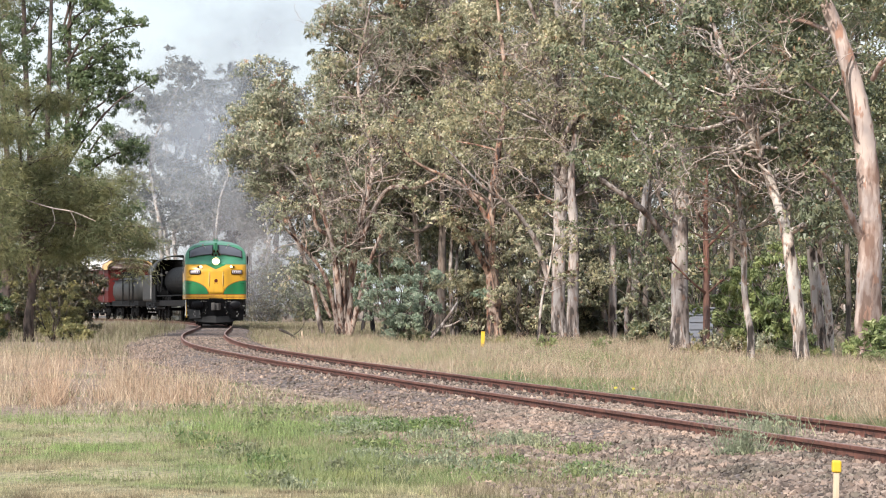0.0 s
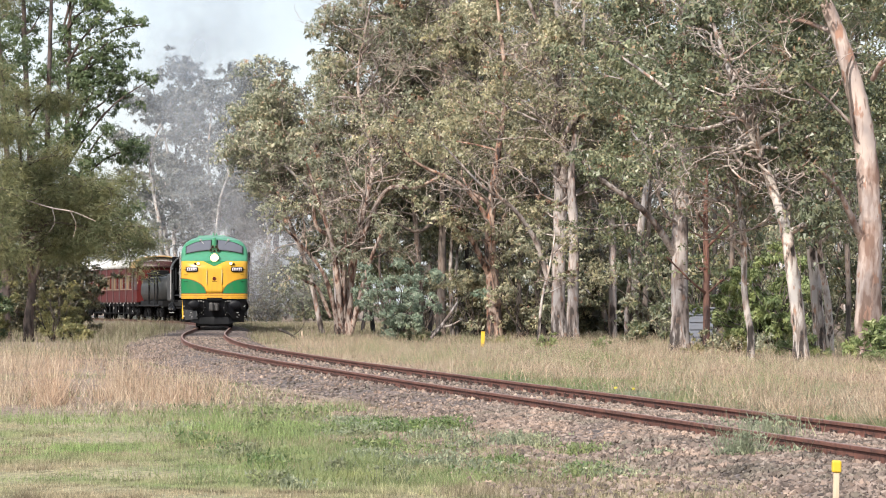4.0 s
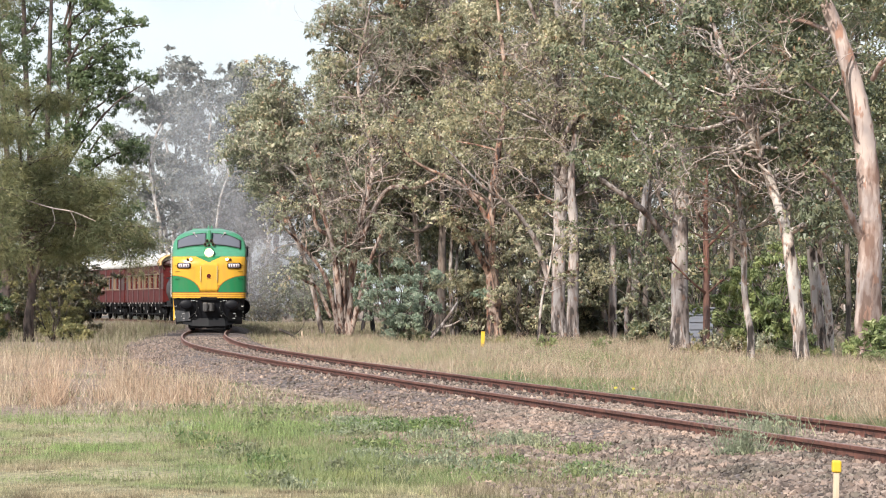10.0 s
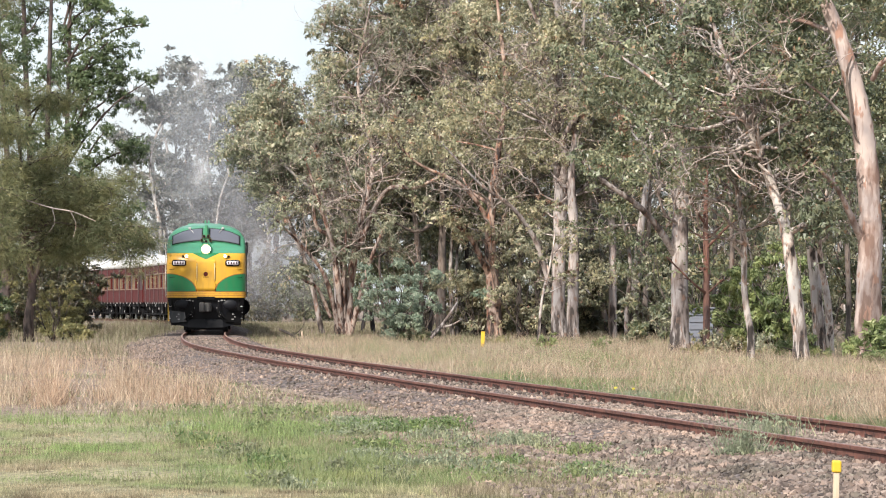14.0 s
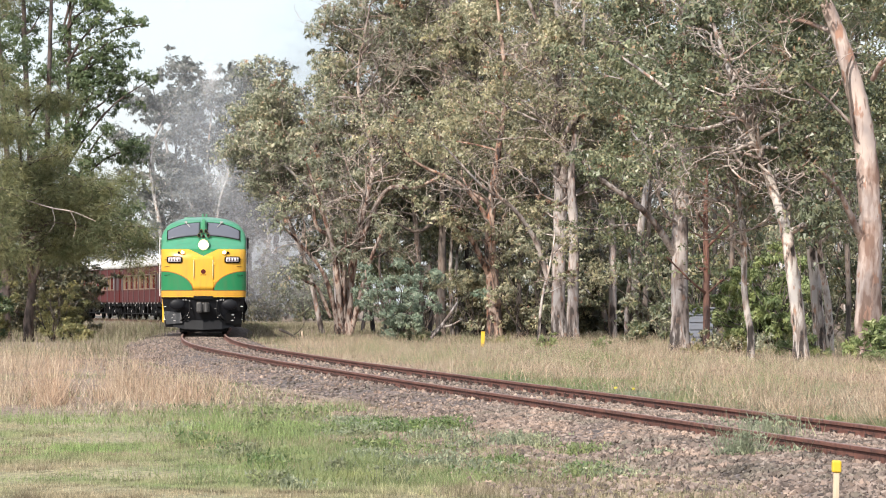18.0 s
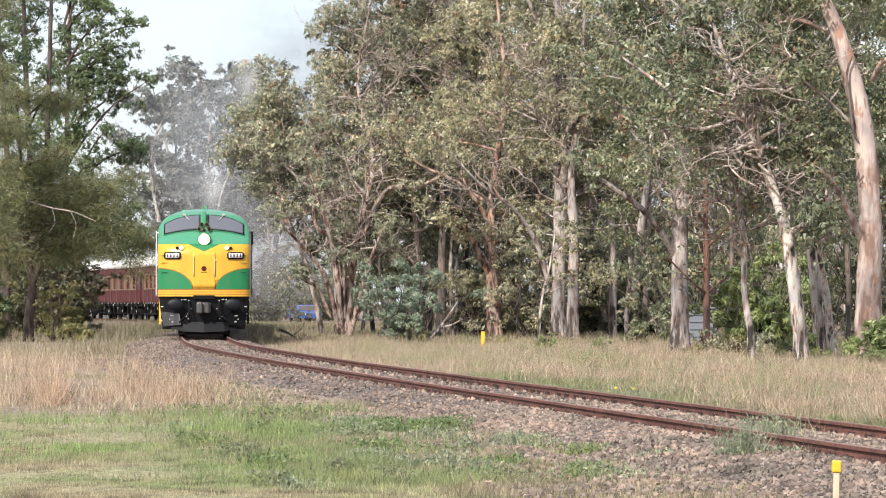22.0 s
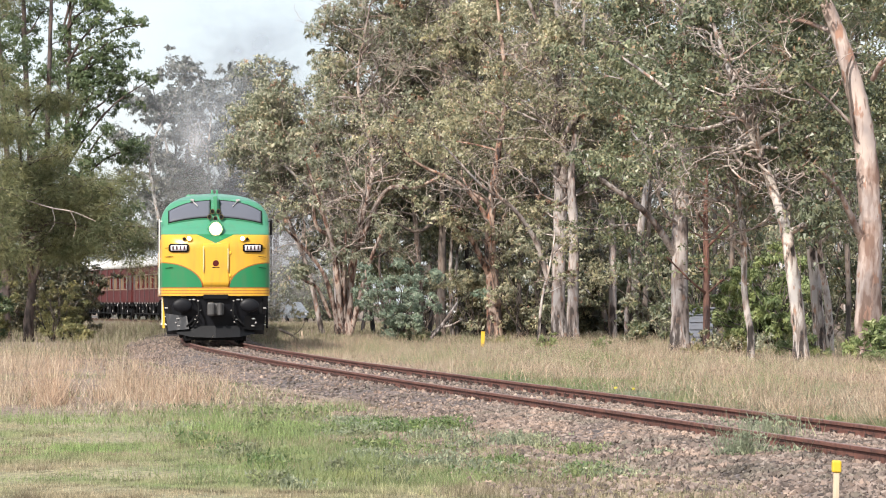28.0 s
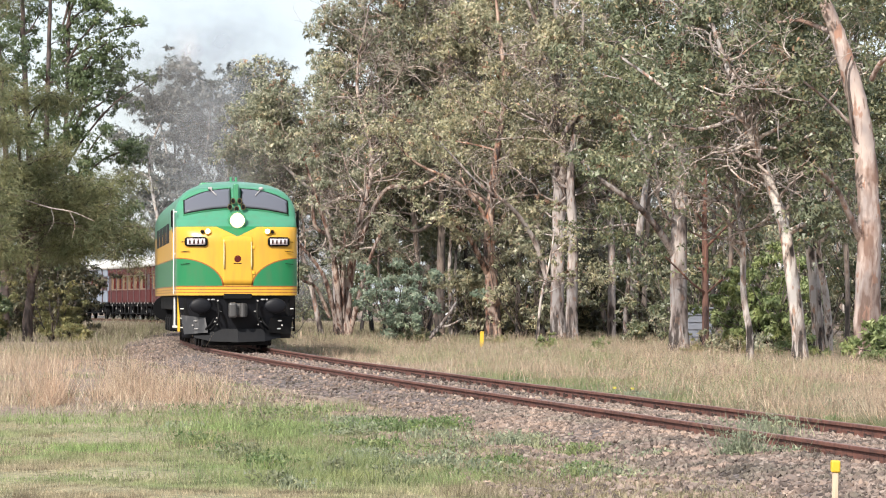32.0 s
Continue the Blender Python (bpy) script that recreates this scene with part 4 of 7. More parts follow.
# trees on the lawn side of the track
gum_tree("gum_tree", -19.15, 150, [(0.0, 0, -0.1, 0.66), (0.05, 0.0, 1.16, 0.574), (0.26, 0.0, 2.99, 0.678), (0.32, 0.0, 5.07, 0.47), (0.13, 0.0, 7.68, 0.417), (-0.05, 0.0, 10.81, 0.365), (-0.21, 0.0, 13.94, 0.313), (-0.26, 0.0, 17.07, 0.209)],
         label="leafy tree with several thin dark stems beside the track", bark_mat=BARK_STEM, leaf_mat=LEAF_OAK, thick=.72, seed=41, limbs=18, reach=3.2, low=0.3, leaf=0.12, per=130, rise=0.7, twig=9, clumping=0.2, behind=-1.1, spread=0.5,
         extra=[[(0.42, -0.0, 3.25, 0.522), (0.8, -0.53, 5.06, 0.39), (0.97, -1.07, 7.64, 0.337), (1.11, -1.6, 10.71, 0.31), (1.19, -1.6, 13.81, 0.258), (1.29, -1.6, 16.91, 0.181)], [(0.32, -0.0, 2.47, 0.209), (0.64, -0.53, 2.85, 0.156), (0.81, -1.07, 3.75, 0.13)], [(0.52, -0.0, 7.68, 0.157), (1.89, -0.53, 6.88, 0.13), (3.25, -1.07, 6.34, 0.104)], [(0.0, -0.0, 6.9, 0.157), (-0.71, -0.53, 6.36, 0.13), (-1.67, -1.07, 5.05, 0.078)], [(0.0, -0.0, 8.99, 0.157), (-0.84, -0.53, 9.48, 0.13), (-1.67, -1.07, 8.67, 0.078)]])
gum_tree("gum_tree", -17.86, 132.3, [(0.01, 0, -0.1, 0.529), (0.01, 0.0, 1.43, 0.46), (0.1, 0.0, 3.04, 0.345), (0.28, 0.0, 5.11, 0.276), (0.05, 0.0, 8.1, 0.23), (-0.18, 0.0, 11.55, 0.184), (-0.41, 0.0, 15.01, 0.115)],
         label="dark-stemmed tree with feathery foliage", bark_mat=BARK_STEM, leaf_mat=LEAF_OAK, seed=42, limbs=10, reach=2.8, low=0.2, leaf=0.12, per=110, rise=0.6, clumping=0.2, behind=-1.1, spread=0.5,
         extra=[[(0.05, -0.0, 1.89, 0.184), (0.58, -0.53, 3.04, 0.137), (0.99, -1.07, 4.63, 0.091)], [(-0.06, -0.0, 4.19, 0.184), (-0.56, -0.53, 6.93, 0.137)], [(0.1, 0, 4.0, .14), (2.5, -2, 4.9, .1), (4.5, -3.5, 4.9, .07), (5.9, -4, 4.3, .03)], [(0.2, 0, 4.8, .14), (2.2, -2, 5.4, .1), (4.2, -4.5, 5.3, .07), (5.5, -5, 4.9, .03)], [(0.1, 0, 3.6, .12), (2.4, -3, 4.4, .09), (4.2, -4.5, 4.3, .06), (5.1, -5, 3.9, .03)]])
gum_tree("gum_tree", -18.7, 160, [(0.0, 0, -0.1, 0.288), (0.0, 0.0, 1.42, 0.25), (0.08, 0.0, 3.92, 0.25), (0.11, 0.0, 7.54, 0.25), (0.2, 0.0, 10.88, 0.223), (0.28, 0.0, 14.22, 0.167), (0.36, 0.0, 17.56, 0.111)],
         label="thin-stemmed tree with drooping green foliage", bark_mat=BARK_STEM, leaf_mat=LEAF_OAK, extra=SIDE_LIMBS, seed=43, limbs=14, reach=3.0, low=0.35, leaf=0.15, per=105, rise=1.1, twig=9, clumping=0.25, behind=-1.1, spread=0.58)


def needle_tree(x, y, path, label, seed, boughs, spread=.42, count=130):
    """A tree with hanging needles; boughs hold rows of across, deep, height, thickness."""
    rng = np.random.RandomState(seed)
    z0 = float(ground_z(np.array(x), np.array(y))) - 0.05
    tree = thing("needle_tree", pose(x, y, z0), label, "tree")
    q = spline(path, 6 * len(path))
    v, f = tube(q[:, :3], q[:, 3] / 2, 12, .06, rng)
    put("trunk", fast_mesh("trunk", v, f, True), BARK_STEM, tree)
    tips = []
    for b in boughs:
        e = spline(b, 14)
        pieces = [tube(e[:, :3], e[:, 3] / 2, 6, .05, rng)]
        for _ in range(9):
            k = rng.randint(4, 14)
            d = rng.standard_normal(3) * [1, .8, .5] + .8 * (e[-1, :3] - e[0, :3]) / 3
            tp, tr = limb(e[k, :3], d, rng.uniform(.35, 1.05), .022, rng, .6, -.2, 6)
            pieces.append(tube(tp, tr, 4))
            tips += [tp[2], tp[4], tp[5]]
        tips += list(e[6::3, :3])
        v, f = joined(pieces)
        put("limb", fast_mesh("limb", v, f, True), BARK_STEM, tree)
    v, f = needles(np.array(tips), spread, count, .26, .012, rng)
    put("crown", fast_mesh("crown", v, f), LEAF_NEEDLE, tree)
    return tree


bn = random.Random(31)
def needle_boughs(n, z0, z1, left, right, rise):
    """Boughs to both sides of a stem between two heights."""
    out = []
    for k in range(n):
        h = z0 + (z1 - z0) * (k + bn.random()) / n
        w = bn.uniform(.45, 1.0) * (right if k % 3 else -left)
        b, o = bn.uniform(rise - .8, rise + .8), bn.uniform(-1.2, .6)
        out.append([(0, 0, h, .10), (.3 * w, .3 * o, h + .5 * b, .08), (.7 * w, .7 * o, h + .9 * b, .055), (w, o, h + .7 * b, .02)])
    return out


NEEDLE_TREE = needle_tree(-15.55, 122, [(0, 0, -.1, .46), (0, 0, 1.0, .36), (.12, 0, 2.2, .30), (-.1, 0, 3.6, .22), (-.3, 0, 6.5, .16), (-.5, 0, 9.5, .1)], "dark-barked tree with feathery olive needles beside the railway", 45,
            needle_boughs(9, 3.0, 5.6, 1.6, 3.6, .9) + needle_boughs(9, 3.0, 5.2, 1.4, 4.0, .1) + needle_boughs(7, 4.4, 6.2, 1.0, 4.2, .2) + needle_boughs(7, 5.6, 9.4, 1.3, 1.7, .8) + [[(0, 0, 4.6, .08), (1.5, -.5, 4.9, .06), (3.2, -.5, 4.1, .04), (4.15, -.5, 3.05, .02)], [(0, 0, 4.9, .08), (2.0, .5, 5.1, .06), (3.6, .6, 4.5, .04), (4.5, .6, 3.6, .02)], [(0, 0, 4.3, .08), (1.4, -.9, 4.5, .06), (2.7, -.9, 4.0, .04), (3.7, -.9, 3.2, .02)]] + [[(.12, 0, 2.2, .26), (.35, 0, 2.9, .22), (.5, 0, 4.2, .18), (.4, 0, 6.5, .1)]], .25, 52)
dead = []
for pts in ([(.2, -2.4, 5.3, .05), (1.18, -2.8, 5.0, .05), (2.0, -3.0, 4.85, .04), (2.84, -3.0, 4.5, .02)], [(1.9, -3.0, 4.87, .03), (2.1, -3.0, 4.4, .025), (2.0, -3.0, 3.9, .012)], [(1.2, -2.8, 5.0, .03), (1.3, -2.8, 4.5, .02), (1.1, -2.8, 4.1, .012)],
            [(0, 0, 5.2, .06), (.1, -1.2, 5.3, .055), (.2, -2.4, 5.3, .05)]):
    q = spline(pts, 12)
    dead.append(tube(q[:, :3], q[:, 3] / 2, 6))
v, f = joined(dead)
put("bare_limb", fast_mesh("bare_limb", v, f, True), BARK_TWIG, NEEDLE_TREE, "pale dead branch")
needle_tree(-16.9, 118, [(0, 0, -.1, .30), (.05, 0, 1.6, .26), (.3, 0, 3.5, .2), (.2, 0, 7.5, .14), (.35, 0, 11, .09), (.25, 0, 13.5, .05)], "slim dark tree with feathery olive needles", 46,
            needle_boughs(16, 2.6, 13.0, 1.2, 1.5, .7), .25, 40)

# unseen tree added just outside the view to shade the ones beside the track
for k, (x, y, h) in enumerate(((-20.8, 103, 8.5),)):
    gum_tree("gum_tree", x, y, [(0, 0, -.1, .3), (.2, 0, h * .35, .25), (-.3, 0, h * .7, .16), (0, 0, h, .06)], "unseen leafy tree added to shade the trees beside the track", BARK_SHADY, LEAF_OAK, 760 + k,
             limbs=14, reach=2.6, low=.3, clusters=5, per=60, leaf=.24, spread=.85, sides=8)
# undergrowth
bush("shrub", -1.5, 113.5, 3.4, 2.1, LEAF_BLUE, "broad blue-green shrub at the forest's edge", 61, 120, .095, 64)
bush("shrub", -0.9, 112.0, .7, 1.1, LEAF_DARK, "dark shrub with fallen limbs beside it", 62, 60, .10, 24)
bush("sapling", 9.3, 92, 3.8, 2.0, LEAF_FRESH, "fresh green young tree between gum trunks", 63, 150, .115, 56, .5)
bush("sapling", 9.1, 95, 2.4, 1.4, LEAF_FRESH, "bright green sapling under the gum trees", 64, 110, .11, 36, .4)
bush("shrub", 9.95, 72.6, 1.25, 1.4, LEAF_FRESH, "light green bush in front of the gum trunks", 65, 90, .12, 30)
bush("shrub", 9.95, 70.5, 0.9, 1.5, LEAF_FRESH, "low light green bush in dry grass", 66, 80, .11, 24)
bush("shrub", 9.0, 80, 0.9, 1.0, LEAF_FRESH, "small bright green bush in dry grass", 67, 60, .10, 20)
bush("shrub", 7.2, 86, 0.9, 0.9, LEAF_GUM, "small grey-green bush at the forest's edge", 68, 50, .10, 20)
bush("shrub", 6.3, 107, .8, 1.2, LEAF_DARK, "dark bush between trunks", 69, 80, .13, 30)
bush("shrub", -14.4, 120, 2.5, 1.6, LEAF_OLIVE, "olive-green shrub beside the carriages", 72, 62, .075, 38)
bush("shrub", -14.85, 127, 2.4, 1.8, LEAF_OLIVE, "olive-green shrub at the foot of a tree", 75, 80, .085, 44)
bush("shrub", -17.9, 124, 3.4, 2.4, LEAF_OAK, "dark tall shrub under the tree", 76, 120, .13, 56)
bush("shrub", -18.3, 156, 4.2, 3.4, LEAF_SHADED, "tall shrub behind the tree, darkened for shade", 77, 120, .14, 60)
bush("shrub", -21.0, 157, 4.5, 3.4, LEAF_SHADED, "tall shrub behind the tree, darkened for shade", 78, 120, .14, 60)
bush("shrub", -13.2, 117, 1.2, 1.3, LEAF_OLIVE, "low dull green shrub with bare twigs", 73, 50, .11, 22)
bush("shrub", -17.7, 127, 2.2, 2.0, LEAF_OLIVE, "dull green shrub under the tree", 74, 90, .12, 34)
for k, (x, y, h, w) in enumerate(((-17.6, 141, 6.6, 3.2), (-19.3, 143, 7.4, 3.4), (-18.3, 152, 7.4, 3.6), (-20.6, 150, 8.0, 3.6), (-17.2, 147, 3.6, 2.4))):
    bush("shrub", x, y, h, w, LEAF_SHADED, "tall shrub behind the trees beside the track, darkened for shade", 80 + k, 110, .16, 56)
rf = random.Random(77)
for i in range(44):
    by = rf.uniform(130, 170)
    bx = round((-0.012 + 0.164 * (i + rf.random()) / 44) * by, 2)
    if road_clear(bx, by) < 6 or .083 < bx / by < .098 or -.013 < bx / by < .016:
        continue
    bush("shrub", bx, round(by, 1), round(rf.uniform(1.6, 4.2), 2), round(rf.uniform(2.2, 4.0), 2), LEAF_SHADED,
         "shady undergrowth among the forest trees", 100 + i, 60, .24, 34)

# understorey behind the first trunks
for k, (x, y, h, w, mat) in enumerate((
        (-2.0, 143, 6.6, 3.8, LEAF_DARK), (-0.9, 141, 5.6, 3.6, LEAF_SAGE), (0.6, 144, 6.8, 3.8, LEAF_SAGE), (1.3, 131, 3.6, 2.6, LEAF_GUM),
        (3.2, 126, 7.0, 3.8, LEAF_GUM), (4.6, 125, 5.2, 3.4, LEAF_SAGE), (5.7, 134, 4.2, 3.0, LEAF_GUM), (7.7, 132, 6.2, 3.4, LEAF_DARK), (7.9, 116, 4.2, 2.8, LEAF_SAGE),
        (8.8, 113, 6.4, 3.4, LEAF_DARK), (11.3, 108, 6.2, 3.4, LEAF_DARK), (12.5, 106, 5.4, 3.2, LEAF_SAGE), (13.4, 103, 5.6, 3.2, LEAF_DARK))):
    bush("sapling", x, y, h, w, mat, "leafy understorey tree behind the gum trunks", 640 + k, 62, .13, 48, .3, 2.0 if k < 4 else .1)
# thin pale stems among the understorey
rf = random.Random(12)
for k in range(14):
    y = rf.uniform(113, 122)
    x = round((.008 + .125 * (k + rf.random()) / 14) * y, 2)
    if min(abs(x / y * 5750 - u) for u in (91, 206, 230, 290, 334, 419)) < 24:
        continue
    h, lean_, w = rf.uniform(3.5, 7.5), rf.uniform(-1.1, 1.1), rf.uniform(.05, .11)
    gum_tree("gum_tree", x, round(y, 1), [(0, 0, -.1, w * 1.2), (lean_ * .2, 0, h * .33, w), (lean_ * .7, 0, h * .66, w * .8), (lean_, 0, h, w * .3)], "thin pale young gum with few leaves",
             rf.choice([BARK_WHITE, BARK_PALE, BARK_WHITE]), rf.choice([LEAF_GUM, LEAF_DARK]), 700 + k, limbs=5, reach=1.7, low=.3, per=40, leaf=.12, spread=.4, bare=1, group="young gums")
# weeds at the forest's edge
rf = random.Random(13)
for k in range(16):
    y = rf.uniform(84, 112)
    x = round(rf.uniform(.012, .135) * y, 2)
    bush("weed", x, round(y, 1), round(rf.uniform(.35, .8), 2), round(rf.uniform(.5, 1.0), 2), rf.choice([LEAF_GUM, LEAF_SAGE, LEAF_FRESH, LEAF_OLIVE]), "leafy weeds standing in dry grass", 670 + k, 20, .09, 16)

# deeper trees that fill the forest
rf = random.Random(14)
for i in range(40):
    ty = rf.uniform(138, 178)
    tx = (-0.032 + 0.19 * (i + rf.random()) / 40) * ty
    if road_clear(tx, ty) < 5:
        continue
    h = rf.uniform(9, 15)
    w = rf.uniform(0.10, 0.22)
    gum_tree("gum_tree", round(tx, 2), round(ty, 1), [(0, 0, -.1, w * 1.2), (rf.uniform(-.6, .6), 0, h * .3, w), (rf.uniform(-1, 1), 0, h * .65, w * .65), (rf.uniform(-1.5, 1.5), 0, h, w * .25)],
             "gum tree in the shade of the forest", rf.choice([BARK_SHADY, BARK_SHADY, BARK_DARK]), LEAF_SHADED, 200 + i, limbs=10, reach=3.6, low=0.15, clusters=4,
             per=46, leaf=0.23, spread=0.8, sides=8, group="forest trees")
for i in range(26):
    ty = rf.uniform(182, 232)
    tx = (-0.018 + 0.165 * (i + rf.random()) / 26) * ty
    if road_clear(tx, ty) < 6:
        continue
    h = rf.uniform(15, 19)
    w = rf.uniform(0.2, 0.4)
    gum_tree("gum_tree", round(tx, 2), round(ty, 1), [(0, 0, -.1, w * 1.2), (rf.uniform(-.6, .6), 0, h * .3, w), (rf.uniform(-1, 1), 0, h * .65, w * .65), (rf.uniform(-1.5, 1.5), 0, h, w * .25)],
             "tall gum tree beyond the road", BARK_DARK, LEAF_SHADED, 500 + i, limbs=11, reach=4.2, low=0.12, clusters=5,
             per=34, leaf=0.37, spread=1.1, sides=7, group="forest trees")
# hazy tall trees behind the train
rf = random.Random(21)
for k in range(12):
    ty = rf.uniform(338, 366)
    tx = (-.088 + .038 * (k + .6 * rf.random()) / 12) * ty
    h = rf.uniform(22.5, 25.5)
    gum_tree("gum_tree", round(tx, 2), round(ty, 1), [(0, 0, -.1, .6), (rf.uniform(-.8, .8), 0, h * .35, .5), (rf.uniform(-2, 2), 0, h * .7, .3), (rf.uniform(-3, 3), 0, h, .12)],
             "tall gum tree far behind the railway, paled by haze tint", BARK_GREY, LEAF_HAZED, 780 + k, limbs=15, reach=5.6, low=0.25, clusters=5, per=52, leaf=0.40, spread=1.15, sides=7, group="far trees", behind=-1.1)
# hazy thicket beyond the clearing
rf = random.Random(16)
for k in range(30):
    by = rf.uniform(286, 318) if k < 16 else (rf.uniform(264, 282) if k < 24 else rf.uniform(324, 344))
    bx = round((-.066 + .045 * (k + rf.random()) / 16 if k < 16 else (-.098 + .021 * (k - 16 + rf.random()) / 8 if k < 24 else -.078 + .028 * (k - 24 + rf.random()) / 6)) * by, 2)
    if road_clear(bx, by) > 7:
        bush("shrub", bx, round(by, 1), round(rf.uniform(5, 10), 2), round(rf.uniform(4, 6), 2), LEAF_MID if k < 16 and bx / by > -.056 else LEAF_HAZED, "hazy thicket beyond the clearing", 740 + k, 60, .27, 40)
# far trees behind the train and behind the forest
rf = random.Random(17)
for i in range(52):
    ty = rf.uniform(255, 330)
    tx = (-0.16 + 0.33 * (i + rf.random()) / 52) * ty
    if road_clear(tx, ty) < 6 or abs(tx - float(track_x(ty))) < 8:
        continue
    h = rf.uniform(10, 13.5) if tx < -0.092 * ty else (rf.uniform(15, 19) if tx < -0.045 * ty else rf.uniform(13, 18))
    w = rf.uniform(0.3, 0.5)
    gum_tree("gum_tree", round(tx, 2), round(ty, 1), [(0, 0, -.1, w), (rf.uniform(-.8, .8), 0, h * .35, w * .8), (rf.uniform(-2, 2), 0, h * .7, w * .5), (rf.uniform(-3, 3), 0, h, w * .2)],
             "tall gum tree far behind the railway, paled by haze tint", BARK_GREY, LEAF_HAZED, 300 + i, limbs=13, reach=4.6, low=0.22, clusters=4,
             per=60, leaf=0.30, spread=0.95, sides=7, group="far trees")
for i in range(64):
    by = rf.uniform(236, 262)
    bx = round((-0.15 + 0.31 * (i + rf.random()) / 64) * by, 2)
    if road_clear(bx, by) < 5 or abs(bx - float(track_x(by))) < 7:
        continue
    tall_ = .4 if -.062 < bx / by < -.034 else 1
    bush("shrub", bx, round(by, 1), round(tall_ * rf.uniform(3, 7), 2), round(rf.uniform(4, 7), 2), LEAF_HAZED if bx < -13.5 else LEAF_SHADED, "undergrowth far behind the train and the road", 400 + i, 46, .28, 34)

# ---------------------------------------------------------------- paints and metals
def paint(name, col, rough=0.35, dirt=0.25, dirt_col=(0.09, 0.07, 0.055), metal=0.0, gloss=0.5):
    """Paint with dust streaks and fading."""
    m, n, l, b = material(name, rough, metal)
    b.inputs["Specular IOR Level"].default_value = gloss
    a = noise_node(n, l, 1.3, 4, (1, 1, 0.35))
    f = noise_node(n, l, 7.0, 5, (1, 1, 0.25))
    k = ramp(n, [(0.48, (0, 0, 0)), (0.85, (dirt, dirt, dirt))])
    l.new(f.outputs["Fac"], k.inputs["Fac"])
    v = ramp(n, [(0.3, tuple(c * 0.86 for c in col)), (0.7, tuple(min(1, c * 1.08) for c in col))])
    l.new(a.outputs["Fac"], v.inputs["Fac"])
    l.new(mixed(n, l, v.outputs["Color"], dirt_col, k.outputs["Color"]), b.inputs["Base Color"])
    rr = n.new("ShaderNodeMapRange")
    rr.inputs["To Min"].default_value, rr.inputs["To Max"].default_value = rough * 0.8, min(1, rough * 1.5)
    l.new(f.outputs["Fac"], rr.inputs["Value"])
    l.new(rr.outputs["Result"], b.inputs["Roughness"])
    return m


def livery():
    """Yellow below, green above with a point at the middle, two green wings and a lined skirt."""
    m, n, l, b = material("engine_livery", 0.28)
    tc = n.new("ShaderNodeTexCoord")
    sp = n.new("ShaderNodeSeparateXYZ")
    mp = n.new("ShaderNodeMapping")
    mp.inputs["Scale"].default_value = (1 / 1.04, 1, 1 / 1.04)
    mp.inputs["Location"].default_value = (0, 0, 0.11)
    l.new(tc.outputs["Object"], mp.inputs["Vector"])
    l.new(mp.outputs["Vector"], sp.inputs["Vector"])

    def op(kind, a, c=None, clamp=False):
        k = n.new("ShaderNodeMath")
        k.operation, k.use_clamp = kind, clamp
        for s, v in zip(k.inputs, (a, c)):
            if v is None:
                continue
            if isinstance(v, (int, float)):
                s.default_value = v
            else:
                l.new(v, s)
        return k.outputs[0]

    ax, z = op("ABSOLUTE", sp.outputs["X"]), sp.outputs["Z"]
    vee = op("MULTIPLY", op("SUBTRACT", 1.0, op("DIVIDE", ax, 0.50), True), 0.24)
    edge = op("SUBTRACT", 3.05, vee)
    top = op("GREATER_THAN", z, edge)
    e1 = op("POWER", op("DIVIDE", op("SUBTRACT", 1.46, ax), 1.10), 2.0)
    e2 = op("POWER", op("DIVIDE", op("SUBTRACT", z, 1.6), 0.68), 2.0)
    rad = op("ADD", e1, e2)
    wing = op("MULTIPLY", op("LESS_THAN", rad, 1.0), op("GREATER_THAN", z, 1.61))
    rim = op("MULTIPLY", op("LESS_THAN", op("ABSOLUTE", op("SUBTRACT", rad, 1.02)), 0.035), op("GREATER_THAN", z, 1.61))
    line = op("LESS_THAN", op("ABSOLUTE", op("SUBTRACT", z, 1.605)), 0.014)
    line2 = op("LESS_THAN", op("ABSOLUTE", op("SUBTRACT", z, 1.53)), 0.010)
    line3 = op("LESS_THAN", op("ABSOLUTE", op("SUBTRACT", z, 1.46)), 0.010)
    lines = op("MAXIMUM", op("MAXIMUM", line, rim), op("MAXIMUM", line2, line3))
    col = mixed(n, l, (0.575, 0.318, 0.034), (0.016, 0.165, 0.062), op("MAXIMUM", top, wing))
    # the sky's reflection is put into a paler green near the top
    sky_lit = op("GREATER_THAN", z, 3.06)
    col = mixed(n, l, col, (0.06, 0.235, 0.14), op("MULTIPLY", top, sky_lit))
    col = mixed(n, l, col, (0.28, 0.09, 0.02), lines)
    f = noise_node(n, l, 6.0, 5, (1, 1, 0.2))
    k = ramp(n, [(0.48, (0, 0, 0)), (0.8, (0.26, 0.26, 0.26))])
    l.new(f.outputs["Fac"], k.inputs["Fac"])
    l.new(mixed(n, l, col, (0.12, 0.09, 0.06), k.outputs["Color"]), b.inputs["Base Color"])
    b.inputs["Specular IOR Level"].default_value = 0.35
    return m


LIVERY = livery()
APRON = paint("apron_black_enamel", (0.0055, 0.006, 0.0085), 0.42, 0.15, (0.02, 0.019, 0.019), gloss=0.22)
BLACK = paint("black_underframe", (0.006, 0.006, 0.0065), 0.6, 0.2, (0.022, 0.019, 0.017), gloss=0.12)
STEELGREY = paint("grey_plough_steel", (0.0075, 0.008, 0.0095), 0.5, 0.3, (0.022, 0.02, 0.019), gloss=0.16)
HANDRAIL = paint("pale_handrail", (0.62, 0.50, 0.26), 0.4, 0.1)
